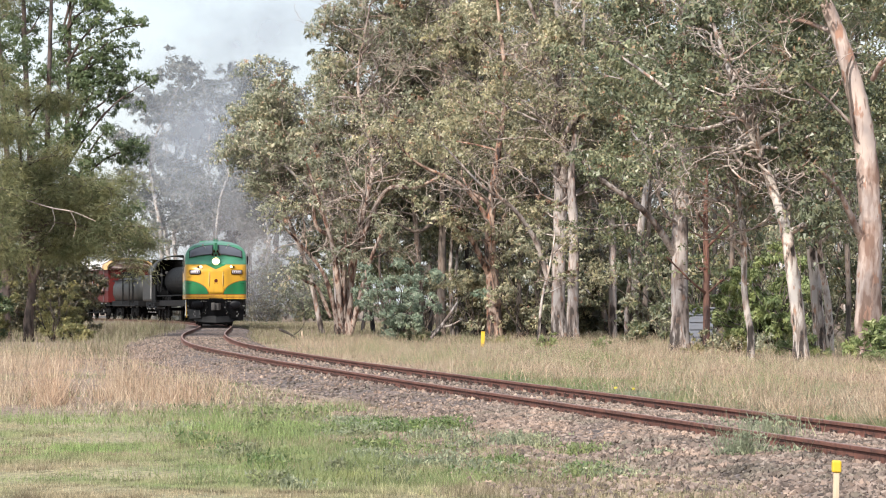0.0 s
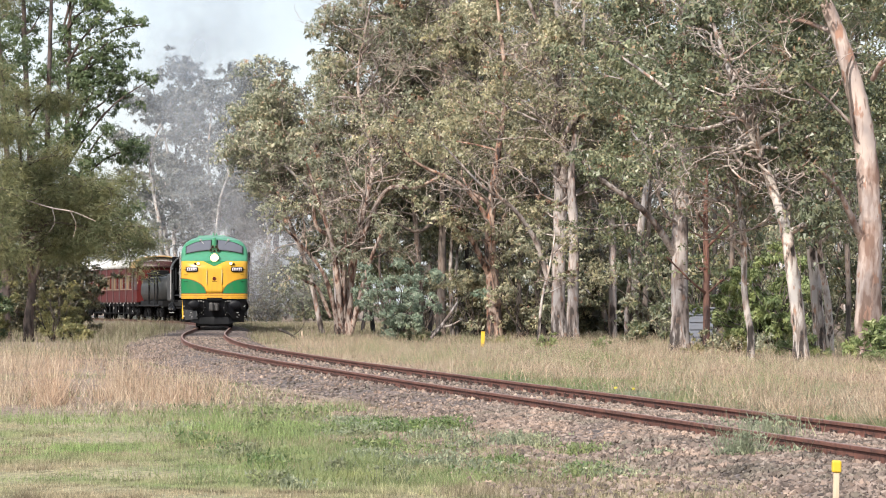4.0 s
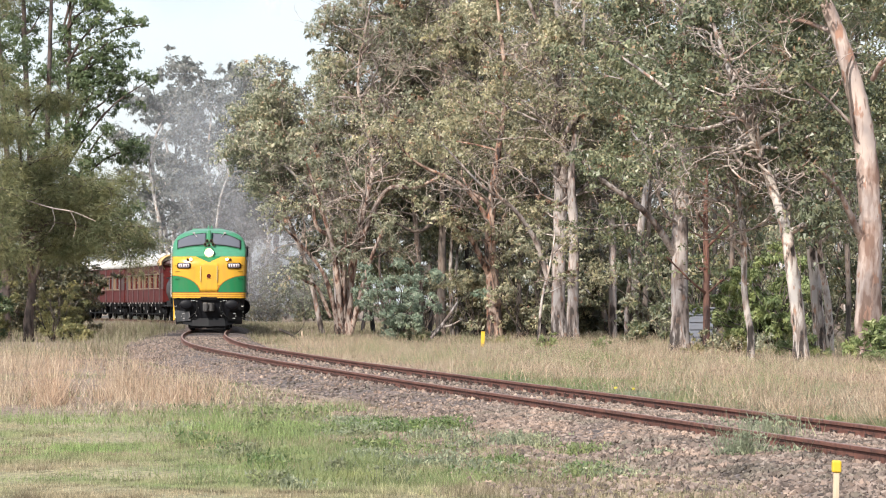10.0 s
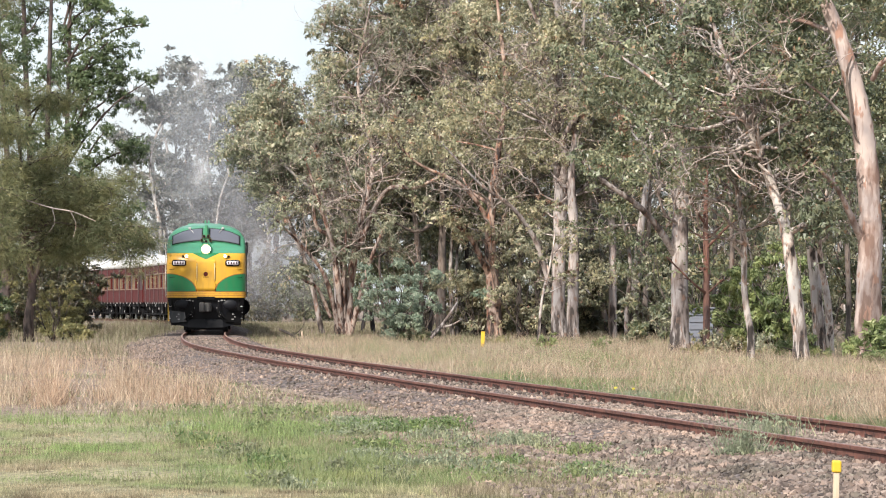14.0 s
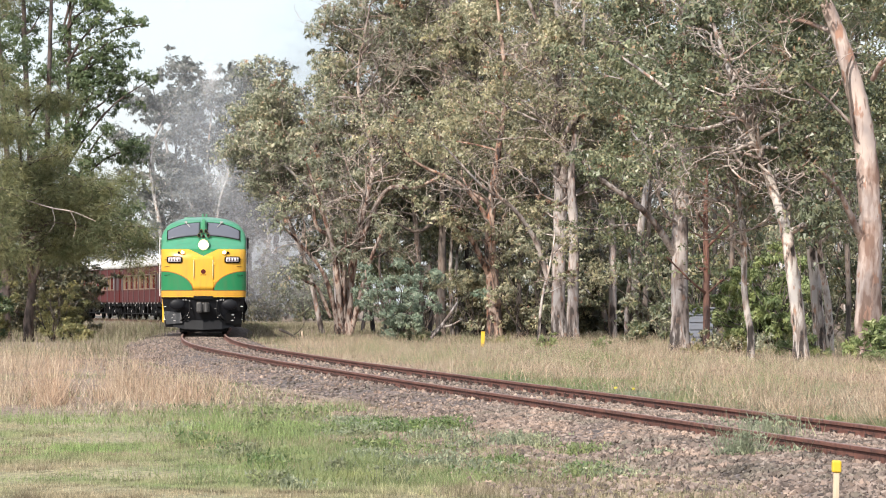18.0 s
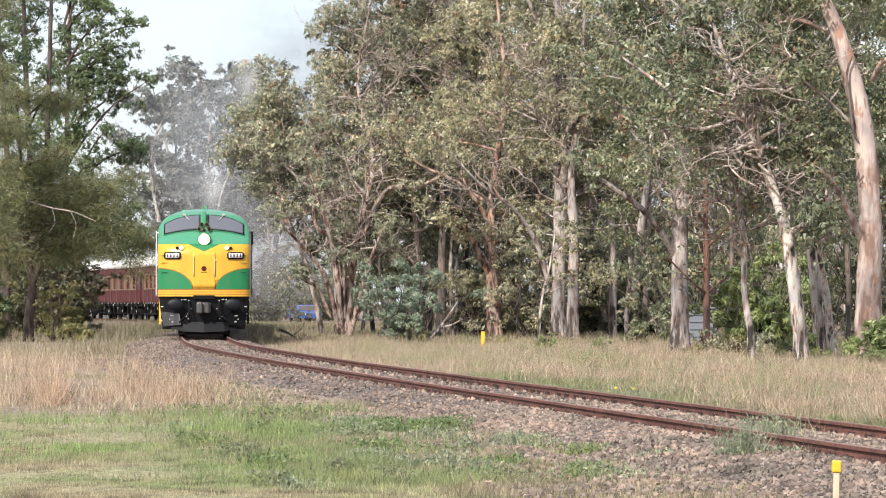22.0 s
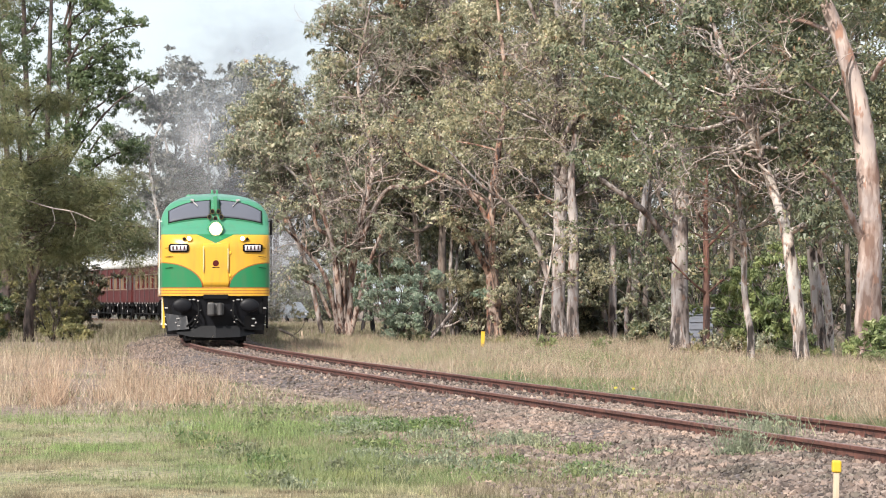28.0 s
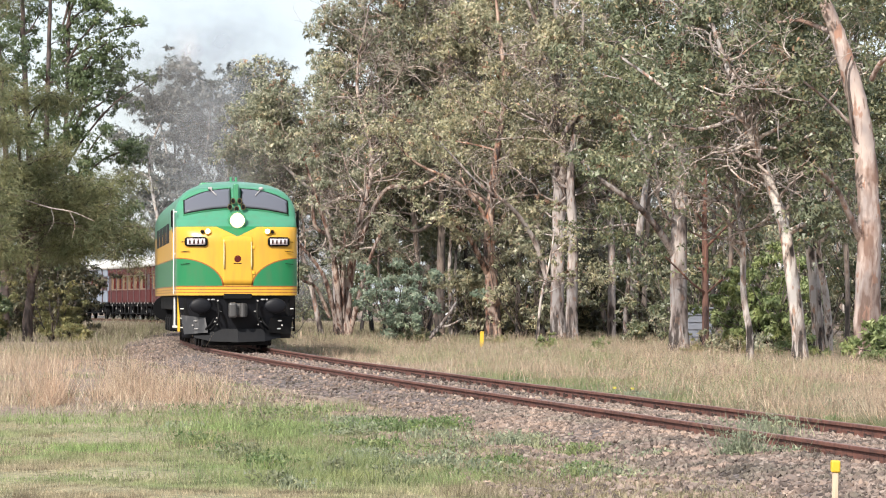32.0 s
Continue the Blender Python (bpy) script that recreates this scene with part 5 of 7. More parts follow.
# scuffed left corner plate; the sun on it also lightens the colour
PLATE = paint("scuffed_sunlit_plate", (0.028, 0.029, 0.032), 0.4, 0.6, (0.20, 0.195, 0.19))
YELLOW = paint("yellow_paint", (0.70, 0.42, 0.03), 0.4)
COUPLER = paint("worn_coupler_steel", (0.075, 0.073, 0.072), 0.45, 0.5, (0.03, 0.027, 0.025), metal=0.3)
WHITE = paint("white_paint", (0.75, 0.74, 0.70), 0.5, 0.2)
HOSE_END = paint("scuffed_hose_end", (0.38, 0.37, 0.36), 0.5, 0.3)
GREEN = paint("green_paint", (0.055, 0.25, 0.125), 0.35)
BRASS = paint("horn_brass", (0.16, 0.14, 0.07), 0.4, 0.3, metal=0.9)
MAROON = paint("maroon_paint", (0.082, 0.0125, 0.0115), 0.5, 0.2, (0.05, 0.03, 0.025), gloss=0.14)
MAROON_DARK = paint("dark_maroon_paint", (0.04, 0.012, 0.012), 0.4, 0.25)
BLIND = paint("brown_blinds", (0.14, 0.10, 0.062), 0.5, 0.3)
CREAM = paint("cream_trim", (0.20, 0.13, 0.08), 0.45, 0.3)
SILVER = paint("silver_roof", (0.62, 0.61, 0.59), 0.45, 0.45, (0.22, 0.19, 0.15))
# sunlight on the roof's front slope, put into a tan colour
SUNLIT_TAN = paint("tan_roof_sunlit", (0.55, 0.34, 0.15), 0.55, 0.3)
BLUEGREY = paint("blue_grey_paint", (0.22, 0.26, 0.32), 0.4, 0.3)
ENGINE_BLACK = paint("steam_engine_black", (0.0045, 0.0048, 0.0055), 0.6, 0.25, (0.018, 0.0175, 0.017), gloss=0.08)
TENDER_GREY = paint("tender_dark_paint", (0.018, 0.019, 0.019), 0.45, 0.3, (0.06, 0.057, 0.05), gloss=0.3)


def glass(name, col, rough=0.06):
    m, n, l, b = material(name, rough)
    b.inputs["Base Color"].default_value = (*col, 1)
    b.inputs["Specular IOR Level"].default_value = 0.7
    b.inputs["Coat Weight"].default_value = 0.4
    return m


# reflected sky is put into this glass colour
WINDSCREEN = glass("sky_tinted_glass", (0.098, 0.103, 0.125))
COACH_GLASS = glass("coach_glass", (0.075, 0.056, 0.04))


def glowing(name, col, strength):
    m, n, l, b = material(name, 0.3)
    b.inputs["Base Color"].default_value = (*col, 1)
    b.inputs["Emission Color"].default_value = (*col, 1)
    b.inputs["Emission Strength"].default_value = strength
    return m


HEADLIGHT = glowing("headlight_glow", (1.0, 0.90, 0.68), 14)
REFLECTOR = glowing("headlight_reflector_glow", (1.0, 0.74, 0.36), 0.6)
MARKER = glowing("marker_glow", (1.0, 0.88, 0.62), 2.5)
# faint emission added only to whiten the board
BOARD = glowing("number_board_face", (0.60, 0.54, 0.56), 0.1)

# ---------------------------------------------------------------- diesel engine
NOSE_Z = [1.39, 2.75, 2.95, 3.10, 3.30, 3.60, 3.92, 4.02, 4.10]
NOSE_Y = [0.0, 0.08, 0.16, 0.30, 0.62, 0.86, 1.18, 1.55, 2.3]


def nose_w(z):
    t = np.clip((np.asarray(z, float) - 3.36) / 0.755, 0, 1)
    return 1.475 * (1 - t ** 2.1) ** (1 / 2.2)


def nose_y(x, z):
    """How far the engine's front lies back at a given place of its face."""
    w = nose_w(z)
    b = np.interp(z, [1.39, 2.9, 3.3, 4.1], [0.62, 0.62, 0.45, 0.5])
    u = np.clip(np.abs(x) / np.maximum(w, 1e-3), 0, 1)
    return np.interp(z, NOSE_Z, NOSE_Y) + b * (1 - (1 - u ** 2.5) ** (1 / 2.5))


def face_patch(fx0, fx1, fz0, fz1, out, nx=20, nz=8, thick=0.02):
    """A plate that follows the engine's face; the bounds in z may depend on x."""
    u = np.linspace(0, 1, nx)
    rows = []
    for j in np.linspace(0, 1, nz):
        x = fx0 + (fx1 - fx0) * u
        z = fz0(x) + (fz1(x) - fz0(x)) * j
        rows.append(np.stack([x, nose_y(x, z) - out, z], -1))
    g = np.stack(rows)
    back = g + [0, thick, 0]
    v = np.concatenate([g.reshape(-1, 3), back.reshape(-1, 3)])
    f = []
    N = nx * nz
    for j in range(nz - 1):
        for i in range(nx - 1):
            a = j * nx + i
            f.append((a, a + 1, a + nx + 1, a + nx))
    ring = [i for i in range(nx)] + [j * nx + nx - 1 for j in range(1, nz)] + [(nz - 1) * nx + i for i in range(nx - 2, -1, -1)] + [j * nx for j in range(nz - 2, 0, -1)]
    for a, b in zip(ring, ring[1:] + ring[:1]):
        f.append((b, a, a + N, b + N))
    return fast_mesh("plate", v, np.array(f), True)


def bogie(parent, y, axles, r, wheels, length=3.6, mat=None):
    """A bogie with sprung side frames; its wheels are listed for turning."""
    mat = mat or BLACK
    bg = bmesh.new()
    for s in (-1, 1):
        box(s * 1.06 - .07, s * 1.06 + .07, y - length / 2, y + length / 2, 0.52, 0.80, 0.03, bg)
        for a in axles:
            box(s * 1.10 - .12, s * 1.10 + .12, y + a - .19, y + a + .19, r - .2, r + .24, 0.04, bg)
            for k in (-.34, .34):
                cyl((s * 1.1, y + a + k, .46), (s * 1.1, y + a + k, .84), .085, n=10, bm=bg)
    box(-1.0, 1.0, y - .3, y + .3, .5, .8, 0.03, bg)
    b = part("bogie", bg, mat, parent)
    for a in axles:
        wb = bmesh.new()
        for s in (-1, 1):
            cyl((s * .67, 0, 0), (s * .80, 0, 0), r, n=28, bm=wb)
            cyl((s * .65, 0, 0), (s * .68, 0, 0), r + .03, n=28, bm=wb)
        cyl((-.9, 0, 0), (.9, 0, 0), .09, n=12, bm=wb)
        for k in range(4):
            c, q = math.cos(k * math.pi / 2) * r * .55, math.sin(k * math.pi / 2) * r * .55
            for s in (-1, 1):
                cyl((s * .80, c, q), (s * .82, c, q), .07, n=8, bm=wb)
        w = part("wheelset", wb, BLACK, b)
        w.matrix_basis = pose(0, y + a, r)
        wheels.append((w, y + a, r))
    return b


def build_diesel():
    eng = thing("diesel_locomotive", pose(0, 0, 0), "yellow and green diesel locomotive with its headlight on", "locomotive")
    L = 18.3
    zs = np.unique(np.concatenate([np.linspace(1.39, 3.3, 22), np.linspace(3.3, 3.9, 12), 4.115 - np.geomspace(0.215, 0.004, 14)]))
    th = np.linspace(0, math.pi / 2, 26)
    rows = []
    for z in zs:
        w = float(nose_w(z))
        x = w * np.sin(th) ** 0.8
        y = nose_y(x, np.full_like(x, z))
        half = np.stack([x, y, np.full_like(x, z)], -1)
        tail = np.array([[w, yy, z] for yy in (3.2, 6, 9, 12, 15, L)])
        right = np.vstack([half, tail])
        left = right[::-1] * [-1, 1, 1]
        rows.append(np.vstack([left[:-1], right]))
    g = np.stack(rows)
    nz, nu = g.shape[:2]
    i = np.arange(nz - 1)[:, None] * nu
    j = np.arange(nu - 1)[None]
    f = np.stack([i + j, i + j + 1, i + nu + j + 1, i + nu + j], -1).reshape(-1, 4)
    back = np.stack([np.arange(nz - 1) * nu, np.arange(1, nz) * nu, np.arange(1, nz) * nu + nu - 1, np.arange(nz - 1) * nu + nu - 1], -1)
    t0 = (nz - 1) * nu
    lid = np.array([(t0 + k, t0 + k + 1, t0 + nu - 2 - k, t0 + nu - 1 - k) for k in range(nu // 2)])
    put("body", fast_mesh("body", g.reshape(-1, 3), np.vstack([f, back, lid]), True), LIVERY, eng, "yellow and green lined body shell")
    # windscreens with frames and wipers
    for s in (-1, 1):
        lo = lambda x: 3.50 - 0.13 * (np.abs(x) / 1.3) ** 2
        hi = lambda x: 3.885 - 0.28 * (np.abs(x) / 1.3) ** 2.2
        a, b = (0.11, 1.29) if s > 0 else (-1.29, -0.11)
        rim = put("window_frame", face_patch(a, b, lambda x: lo(x) - .05, lambda x: hi(x) + .045, 0.014), GREEN, eng, "raised green window surround")
        put("window_seal", face_patch(a + .012, b - .012, lambda x: lo(x) - .022, lambda x: hi(x) + .02, 0.019), BLACK, rim)
        a, b = (0.145, 1.245) if s > 0 else (-1.245, -0.145)
        put("windscreen", face_patch(a, b, lo, hi, 0.022), WINDSCREEN, rim, "windscreen pane coloured with the sky's reflection")
        w = bmesh.new()
        p = (s * .62, float(nose_y(s * .62, 3.86)) - .05, 3.88)
        cyl(p, (s * .48, float(nose_y(s * .48, 3.72)) - .05, 3.74), .012, n=6, bm=w)
        box(s * .62 - .05, s * .62 + .05, p[1] - .03, p[1] + .1, 3.87, 3.93, 0.01, w)
        part("wiper", w, HOSE_END, eng)
        # marker lamp
        y = float(nose_y(.72, 2.94))
        m = part("marker_lamp", cyl((s * .72, y + .06, 2.94), (s * .72, y - .09, 2.94), .075, n=16), YELLOW, eng)
        part("lens", cyl((s * .72, y - .08, 2.94), (s * .72, y - .10, 2.94), .058, n=16), MARKER, m)
        part("side_lamp", cyl((s * .85, y + .08, 2.93), (s * .85, y - .05, 2.93), .045, n=12), BLACK, eng)
        # number board
        nb = put("number_board", face_patch(s * 1.0 - .27, s * 1.0 + .27, lambda x: np.full_like(x, 2.575) + .03 * (np.abs(x - s) > .23), lambda x: np.full_like(x, 2.80) - .03 * (np.abs(x - s) > .23), .05, 24, 4, .08), BLACK, eng, "black framed number board")
        put("number_face", face_patch(s * 1.0 - .215, s * 1.0 + .215, lambda x: np.full_like(x, 2.615), lambda x: np.full_like(x, 2.76), .056, 8, 3, .02), BOARD, nb, "pale board face with a faint added glow")
        for k in range(4):
            c = s * 1.0 - .15 + .1 * k
            put("digit_bar", face_patch(c - .021, c + .021, lambda x: np.full_like(x, 2.635), lambda x: np.full_like(x, 2.74), .062, 3, 2, .008), MAROON_DARK, nb)
        # rails on the nose
        hb = bmesh.new()
        x = s * .33
        pts = [(x, float(nose_y(x, z)) - .06, z) for z in np.linspace(2.05, 2.66, 8)]
        pts = [(x, pts[0][1] + .08, pts[0][2])] + pts + [(x, pts[-1][1] + .08, pts[-1][2])]
        v, f_ = tube(np.array(pts), np.full(len(pts), .016), 8)
        put("nose_handrail", fast_mesh("nose_handrail", v, f_, True), HANDRAIL, eng, "thin pale handrail")
        hb = bmesh.new()
        cyl((s * 1.52, .78, 1.42), (s * 1.52, .78, 3.45), .014, n=8, bm=hb)
        for z in (1.5, 2.4, 3.4):
            cyl((s * 1.52, .78, z), (s * 1.44, .78, z), .012, n=6, bm=hb)
        part("corner_handrail", hb, WHITE if s < 0 else BLACK, eng, "thin vertical handrail")
        for k in range(3):
            zz = 2.16 + .3 * k - (0.0 if k < 2 else .06)
            gb = bmesh.new()
            y = float(nose_y(1.28, zz))
            cyl((s * 1.16, float(nose_y(1.16, zz)) - .05, zz), (s * 1.36, float(nose_y(1.36, zz)) - .05, zz - .02), .008, n=6, bm=gb)
            part("grab_iron", gb, STEELGREY, eng)
        part("side_window", box(s * 1.478 - .012, s * 1.478 + .012, 2.0, 2.75, 2.95, 3.42, .01), WINDSCREEN, eng, "dark cab side window")
        part("cab_door", box(s * 1.478 - .008, s * 1.478 + .008, 3.0, 3.65, 1.5, 3.35, .004), LIVERY, eng)
        part("mirror", box(s * 1.535 - .035, s * 1.535 + .035, 1.25, 1.31, 3.06, 3.44, .015), BLACK, eng, "black wing mirror")
        for k in range(4):
            part("side_grille", box(s * 1.479 - .008, s * 1.479 + .008, 5.5 + 2.8 * k, 7.6 + 2.8 * k, 2.75, 3.25, .004), STEELGREY, eng)
    # headlight, horns, crest, roof fittings
    y = float(nose_y(0, 3.2))
    h = part("headlight", cyl((0, y + .3, 3.2), (0, y - .24, 3.2), .24, .205, n=28), GREEN, eng)
    part("reflector", cyl((0, y - .22, 3.2), (0, y - .26, 3.2), .175, n=28), REFLECTOR, h, "warm glowing reflector")
    for s in (-1, 1):
        part("lamp", cyl((s * .085, y - .24, 3.2), (s * .085, y - .275, 3.2), .075, n=24), HEADLIGHT, h, "lit headlight")
    for x, z in ((-.16, 3.50), (0, 3.46), (.16, 3.50), (-.08, 3.62), (.08, 3.62)):
        yy = float(nose_y(x, z))
        hn = part("horn", cyl((x, yy + .12, z), (x, yy - .16, z), .025, .062, n=14), BRASS, eng, "brass air horn")
        # black disc stands for the shade inside the hollow horn
        part("horn_mouth", cyl((x, yy - .155, z), (x, yy - .165, z), .044, n=14), BLACK, hn)
    part("centre_post", box(-.06, .06, float(nose_y(0, 3.6)) - .035, float(nose_y(0, 3.9)) + .05, 3.45, 4.0, .02), GREEN, eng)
    door = put("nose_door", face_patch(-.37, .37, lambda x: np.full_like(x, 1.645), lambda x: np.full_like(x, 2.80) + .03 * (1 - np.abs(x) / .37), .014, 14, 10, .016), LIVERY, eng)
    for z in (1.95, 2.55):
        part("hinge", box(.35, .41, float(nose_y(.38, z)) - .035, float(nose_y(.38, z)) + .01, z - .04, z + .04, .008), YELLOW, door)
    cr = bmesh.new()
    cyl((0, float(nose_y(0, 2.27)) + .02, 2.27), (0, float(nose_y(0, 2.27)) - .02, 2.27), .085, n=20, bm=cr)
    part("crest", cr, MAROON, eng, "round dark red crest")
    part("crest_bar", box(-.1, .1, float(nose_y(0, 2.16)) - .018, float(nose_y(0, 2.16)) + .02, 2.145, 2.17), BLACK, eng)
    for x in (-.05, .08):
        part("aerial", cyl((x, 2.4, 4.08), (x, 2.4, 4.22), .03, n=8), GREEN, eng)
    part("roof_box", box(-.75, -.35, 4.0, 5.2, 4.0, 4.14, .05), GREEN, eng)
    part("exhaust_cover", box(-.5, .5, 7.5, 9.5, 4.08, 4.22, .05), GREEN, eng)
    part("fan_cover", box(-.7, .7, 11, 16.5, 4.05, 4.24, .06), GREEN, eng)
    # under the body: headstock, plough, buffers, coupler, hoses, steps
    part("underframe", box(-1.3, 1.3, .9, L - .1, 1.0, 1.40, .03), BLACK, eng)
    part("fuel_tank", box(-1.2, 1.2, 6.9, 11.4, .35, 1.1, .12), BLACK, eng)
    hs = bmesh.new()
    box(-1.30, 1.30, .34, .95, .62, 1.392, .05, hs)
    part("headstock", hs, BLACK, eng)
    u = np.linspace(-1, 1, 25)
    rows = []
    for z in (1.40, 1.15, .85, .55, .30, .24):
        w = 1.43 - .10 * (1.4 - z)
        rows.append(np.stack([u * w, nose_y(u * 1.43, np.full_like(u, 1.4)) + .10 + .10 * (1.4 - z), np.full_like(u, z)], -1))
    g = np.stack(rows)
    v = np.concatenate([g.reshape(-1, 3), (g + [0, .05, 0]).reshape(-1, 3)])
    f_ = [(o + r * 25 + k, o + r * 25 + k + 1, o + r * 25 + 26 + k, o + r * 25 + 25 + k) for o in (0, 150) for r in range(5) for k in range(24)]
    f_ += [(125 + k, 126 + k, 276 + k, 275 + k) for k in range(24)]
    put("apron", fast_mesh("apron", v, np.array(f_), True), APRON, eng, "curved black apron below the body")
    # solid black block stands for the shaded slot in the skirt
    part("coupler_pocket", box(-.34, .34, -.02, .3, 1.30, 1.43, .02), BLACK, eng)
    pl = bmesh.new()
    ring = [(-1.05, .16, .26), (-.65, -.12, .17), (0, -.20, .15), (.65, -.12, .17), (1.05, .16, .26)]
    up_ = [(-1.05, .26, .50), (-.65, .03, .50), (0, -.04, .50), (.65, .03, .50), (1.05, .26, .50)]
    lo_v = [pl.verts.new(p) for p in ring]
    hi_v = [pl.verts.new(p) for p in up_]
    lo_b = [pl.verts.new((p[0], p[1] + .05, p[2])) for p in ring]
    hi_b = [pl.verts.new((p[0], p[1] + .05, p[2])) for p in up_]
    for k in range(4):
        pl.faces.new((lo_v[k], lo_v[k + 1], hi_v[k + 1], hi_v[k]))
        pl.faces.new((lo_b[k], hi_b[k], hi_b[k + 1], lo_b[k + 1]))
        pl.faces.new((hi_v[k], hi_v[k + 1], hi_b[k + 1], hi_b[k]))
        pl.faces.new((lo_v[k], lo_b[k], lo_b[k + 1], lo_v[k + 1]))
    part("plough", pl, STEELGREY, eng, "dull dark steel plough")
    # black plates added to darken the shaded space below the plough
    part("rail_guard", box(-.72, .72, .0, .10, .08, .30, .02), BLACK, eng)
    for s in (-1, 1):
        part("guard_iron", box(s * .76 - .06, s * .76 + .06, .1, .9, .06, .5, .02), BLACK, eng)
    for s in (-1, 1):
        bf = part("buffer", cyl((s * .90, .25, 1.12), (s * .90, -.10, 1.12), .15, .15, n=20), BLACK, eng, "round black buffer")
        dome = bmesh.new()
        bmesh.ops.create_uvsphere(dome, u_segments=24, v_segments=10, radius=1, matrix=Matrix.Translation((s * .90, -.10, 1.12)) @ Matrix.Diagonal((.27, .07, .20, 1)))
        part("buffer_head", dome, APRON, bf, "domed oval buffer head", True)
        sd = bmesh.new()
        vv = [sd.verts.new(p) for p in ((s * 1.36, .36, .88), (s * .78, -.03, .80), (s * .72, -.10, .40), (s * 1.28, .26, .34))]
        vb = [sd.verts.new((v.co.x, v.co.y + .06, v.co.z)) for v in vv]
        sd.faces.new(vv)
        sd.faces.new(vb[::-1])
        for k in range(4):
            sd.faces.new((vv[k], vb[k], vb[(k + 1) % 4], vv[(k + 1) % 4]))
        bmesh.ops.recalc_face_normals(sd, faces=sd.faces)
        part("step_plate", sd, PLATE if s < 0 else BLACK, eng, "sloping steel corner plate")
        for z in (.52, .78, 1.04):
            part("step_edge", box(s * 1.30 - .07, s * 1.30 + .07, .36, .44, z, z + .022), WHITE, eng, "white-edged step")
        for k, (x, z) in enumerate(((.48, 1.26), (.60, 1.29), (.70, 1.29), (.44, .98), (.50, .80), (.56, .70), (.50, .62), (1.02, .72), (1.08, .60), (1.00, .50))):
            ck = part("brake_cock", cyl((s * x, float(nose_y(x, 1.4)) + .18, z), (s * x, float(nose_y(x, 1.4)) - .04, z), .022, n=8), HOSE_END, eng, "pale hose coupling")
            if k % 2:
                part("cock_handle", box(s * x - .045, s * x + .045, float(nose_y(x, 1.4)) - .055, float(nose_y(x, 1.4)) - .035, z - .012, z + .012), HOSE_END, ck)
        pts = np.array(spline([(s * .56, .06, .78), (s * .66, -.10, .62), (s * .78, -.06, .48)], 8))
        v, f_ = tube(pts[:, :3], np.full(len(pts), .03), 8)
        put("brake_hose", fast_mesh("brake_hose", v, f_, True), BLACK, eng)
        pts = np.array(spline([(s * .48, .02, 1.2), (s * .46, -.12, .95), (s * .5, -.14, .7), (s * .62, -.08, .5)], 10))
        v, f_ = tube(pts[:, :3], np.full(len(pts), .028), 8)
        put("brake_hose", fast_mesh("brake_hose", v, f_, True), BLACK, eng)
        part("front_step_post", box(s * 1.40 - .03, s * 1.40 + .03, .62, .68, .42, 1.40), YELLOW if s < 0 else BLACK, eng)
        part("cab_step", box(s * 1.38 - .08, s * 1.38 + .08, 3.0, 3.45, .5, .56, .01), WHITE if s < 0 else BLACK, eng)
        part("cab_ladder", box(s * 1.42 - .02, s * 1.42 + .02, 3.05, 3.12, .5, 1.35), WHITE if s < 0 else BLACK, eng)
    cp = bmesh.new()
    box(-.22, .22, -.32, .1, .82, 1.20, .06, cp)
    box(-.24, -.04, -.46, -.2, .80, 1.22, .06, cp)
    cyl((.1, -.38, .84), (.1, -.38, 1.2), .07, n=10, bm=cp)
    part("coupler", cp, COUPLER, eng, "worn steel knuckle coupler")
    wheels = []
    bogie(eng, 3.4, (-1.75, 0, 1.75), .5, wheels, 4.4)
    bogie(eng, 14.9, (-1.75, 0, 1.75), .5, wheels, 4.4)
    for ob in eng.children_recursive:
        if ob.data and ob.data.users == 1:
            ob.data.transform(Matrix.Diagonal((1.04, 1, 1.04, 1)))
            if ob.matrix_basis.translation.length < .01:
                for v in ob.data.vertices:      # the nose sits low under a high roof
                    z = v.co.z
                    v.co.z = z - .115 * min(1, max(0, (z - .3) / .9)) * (1 - min(1, max(0, (z - 3.45) / .5)))
    return eng, wheels


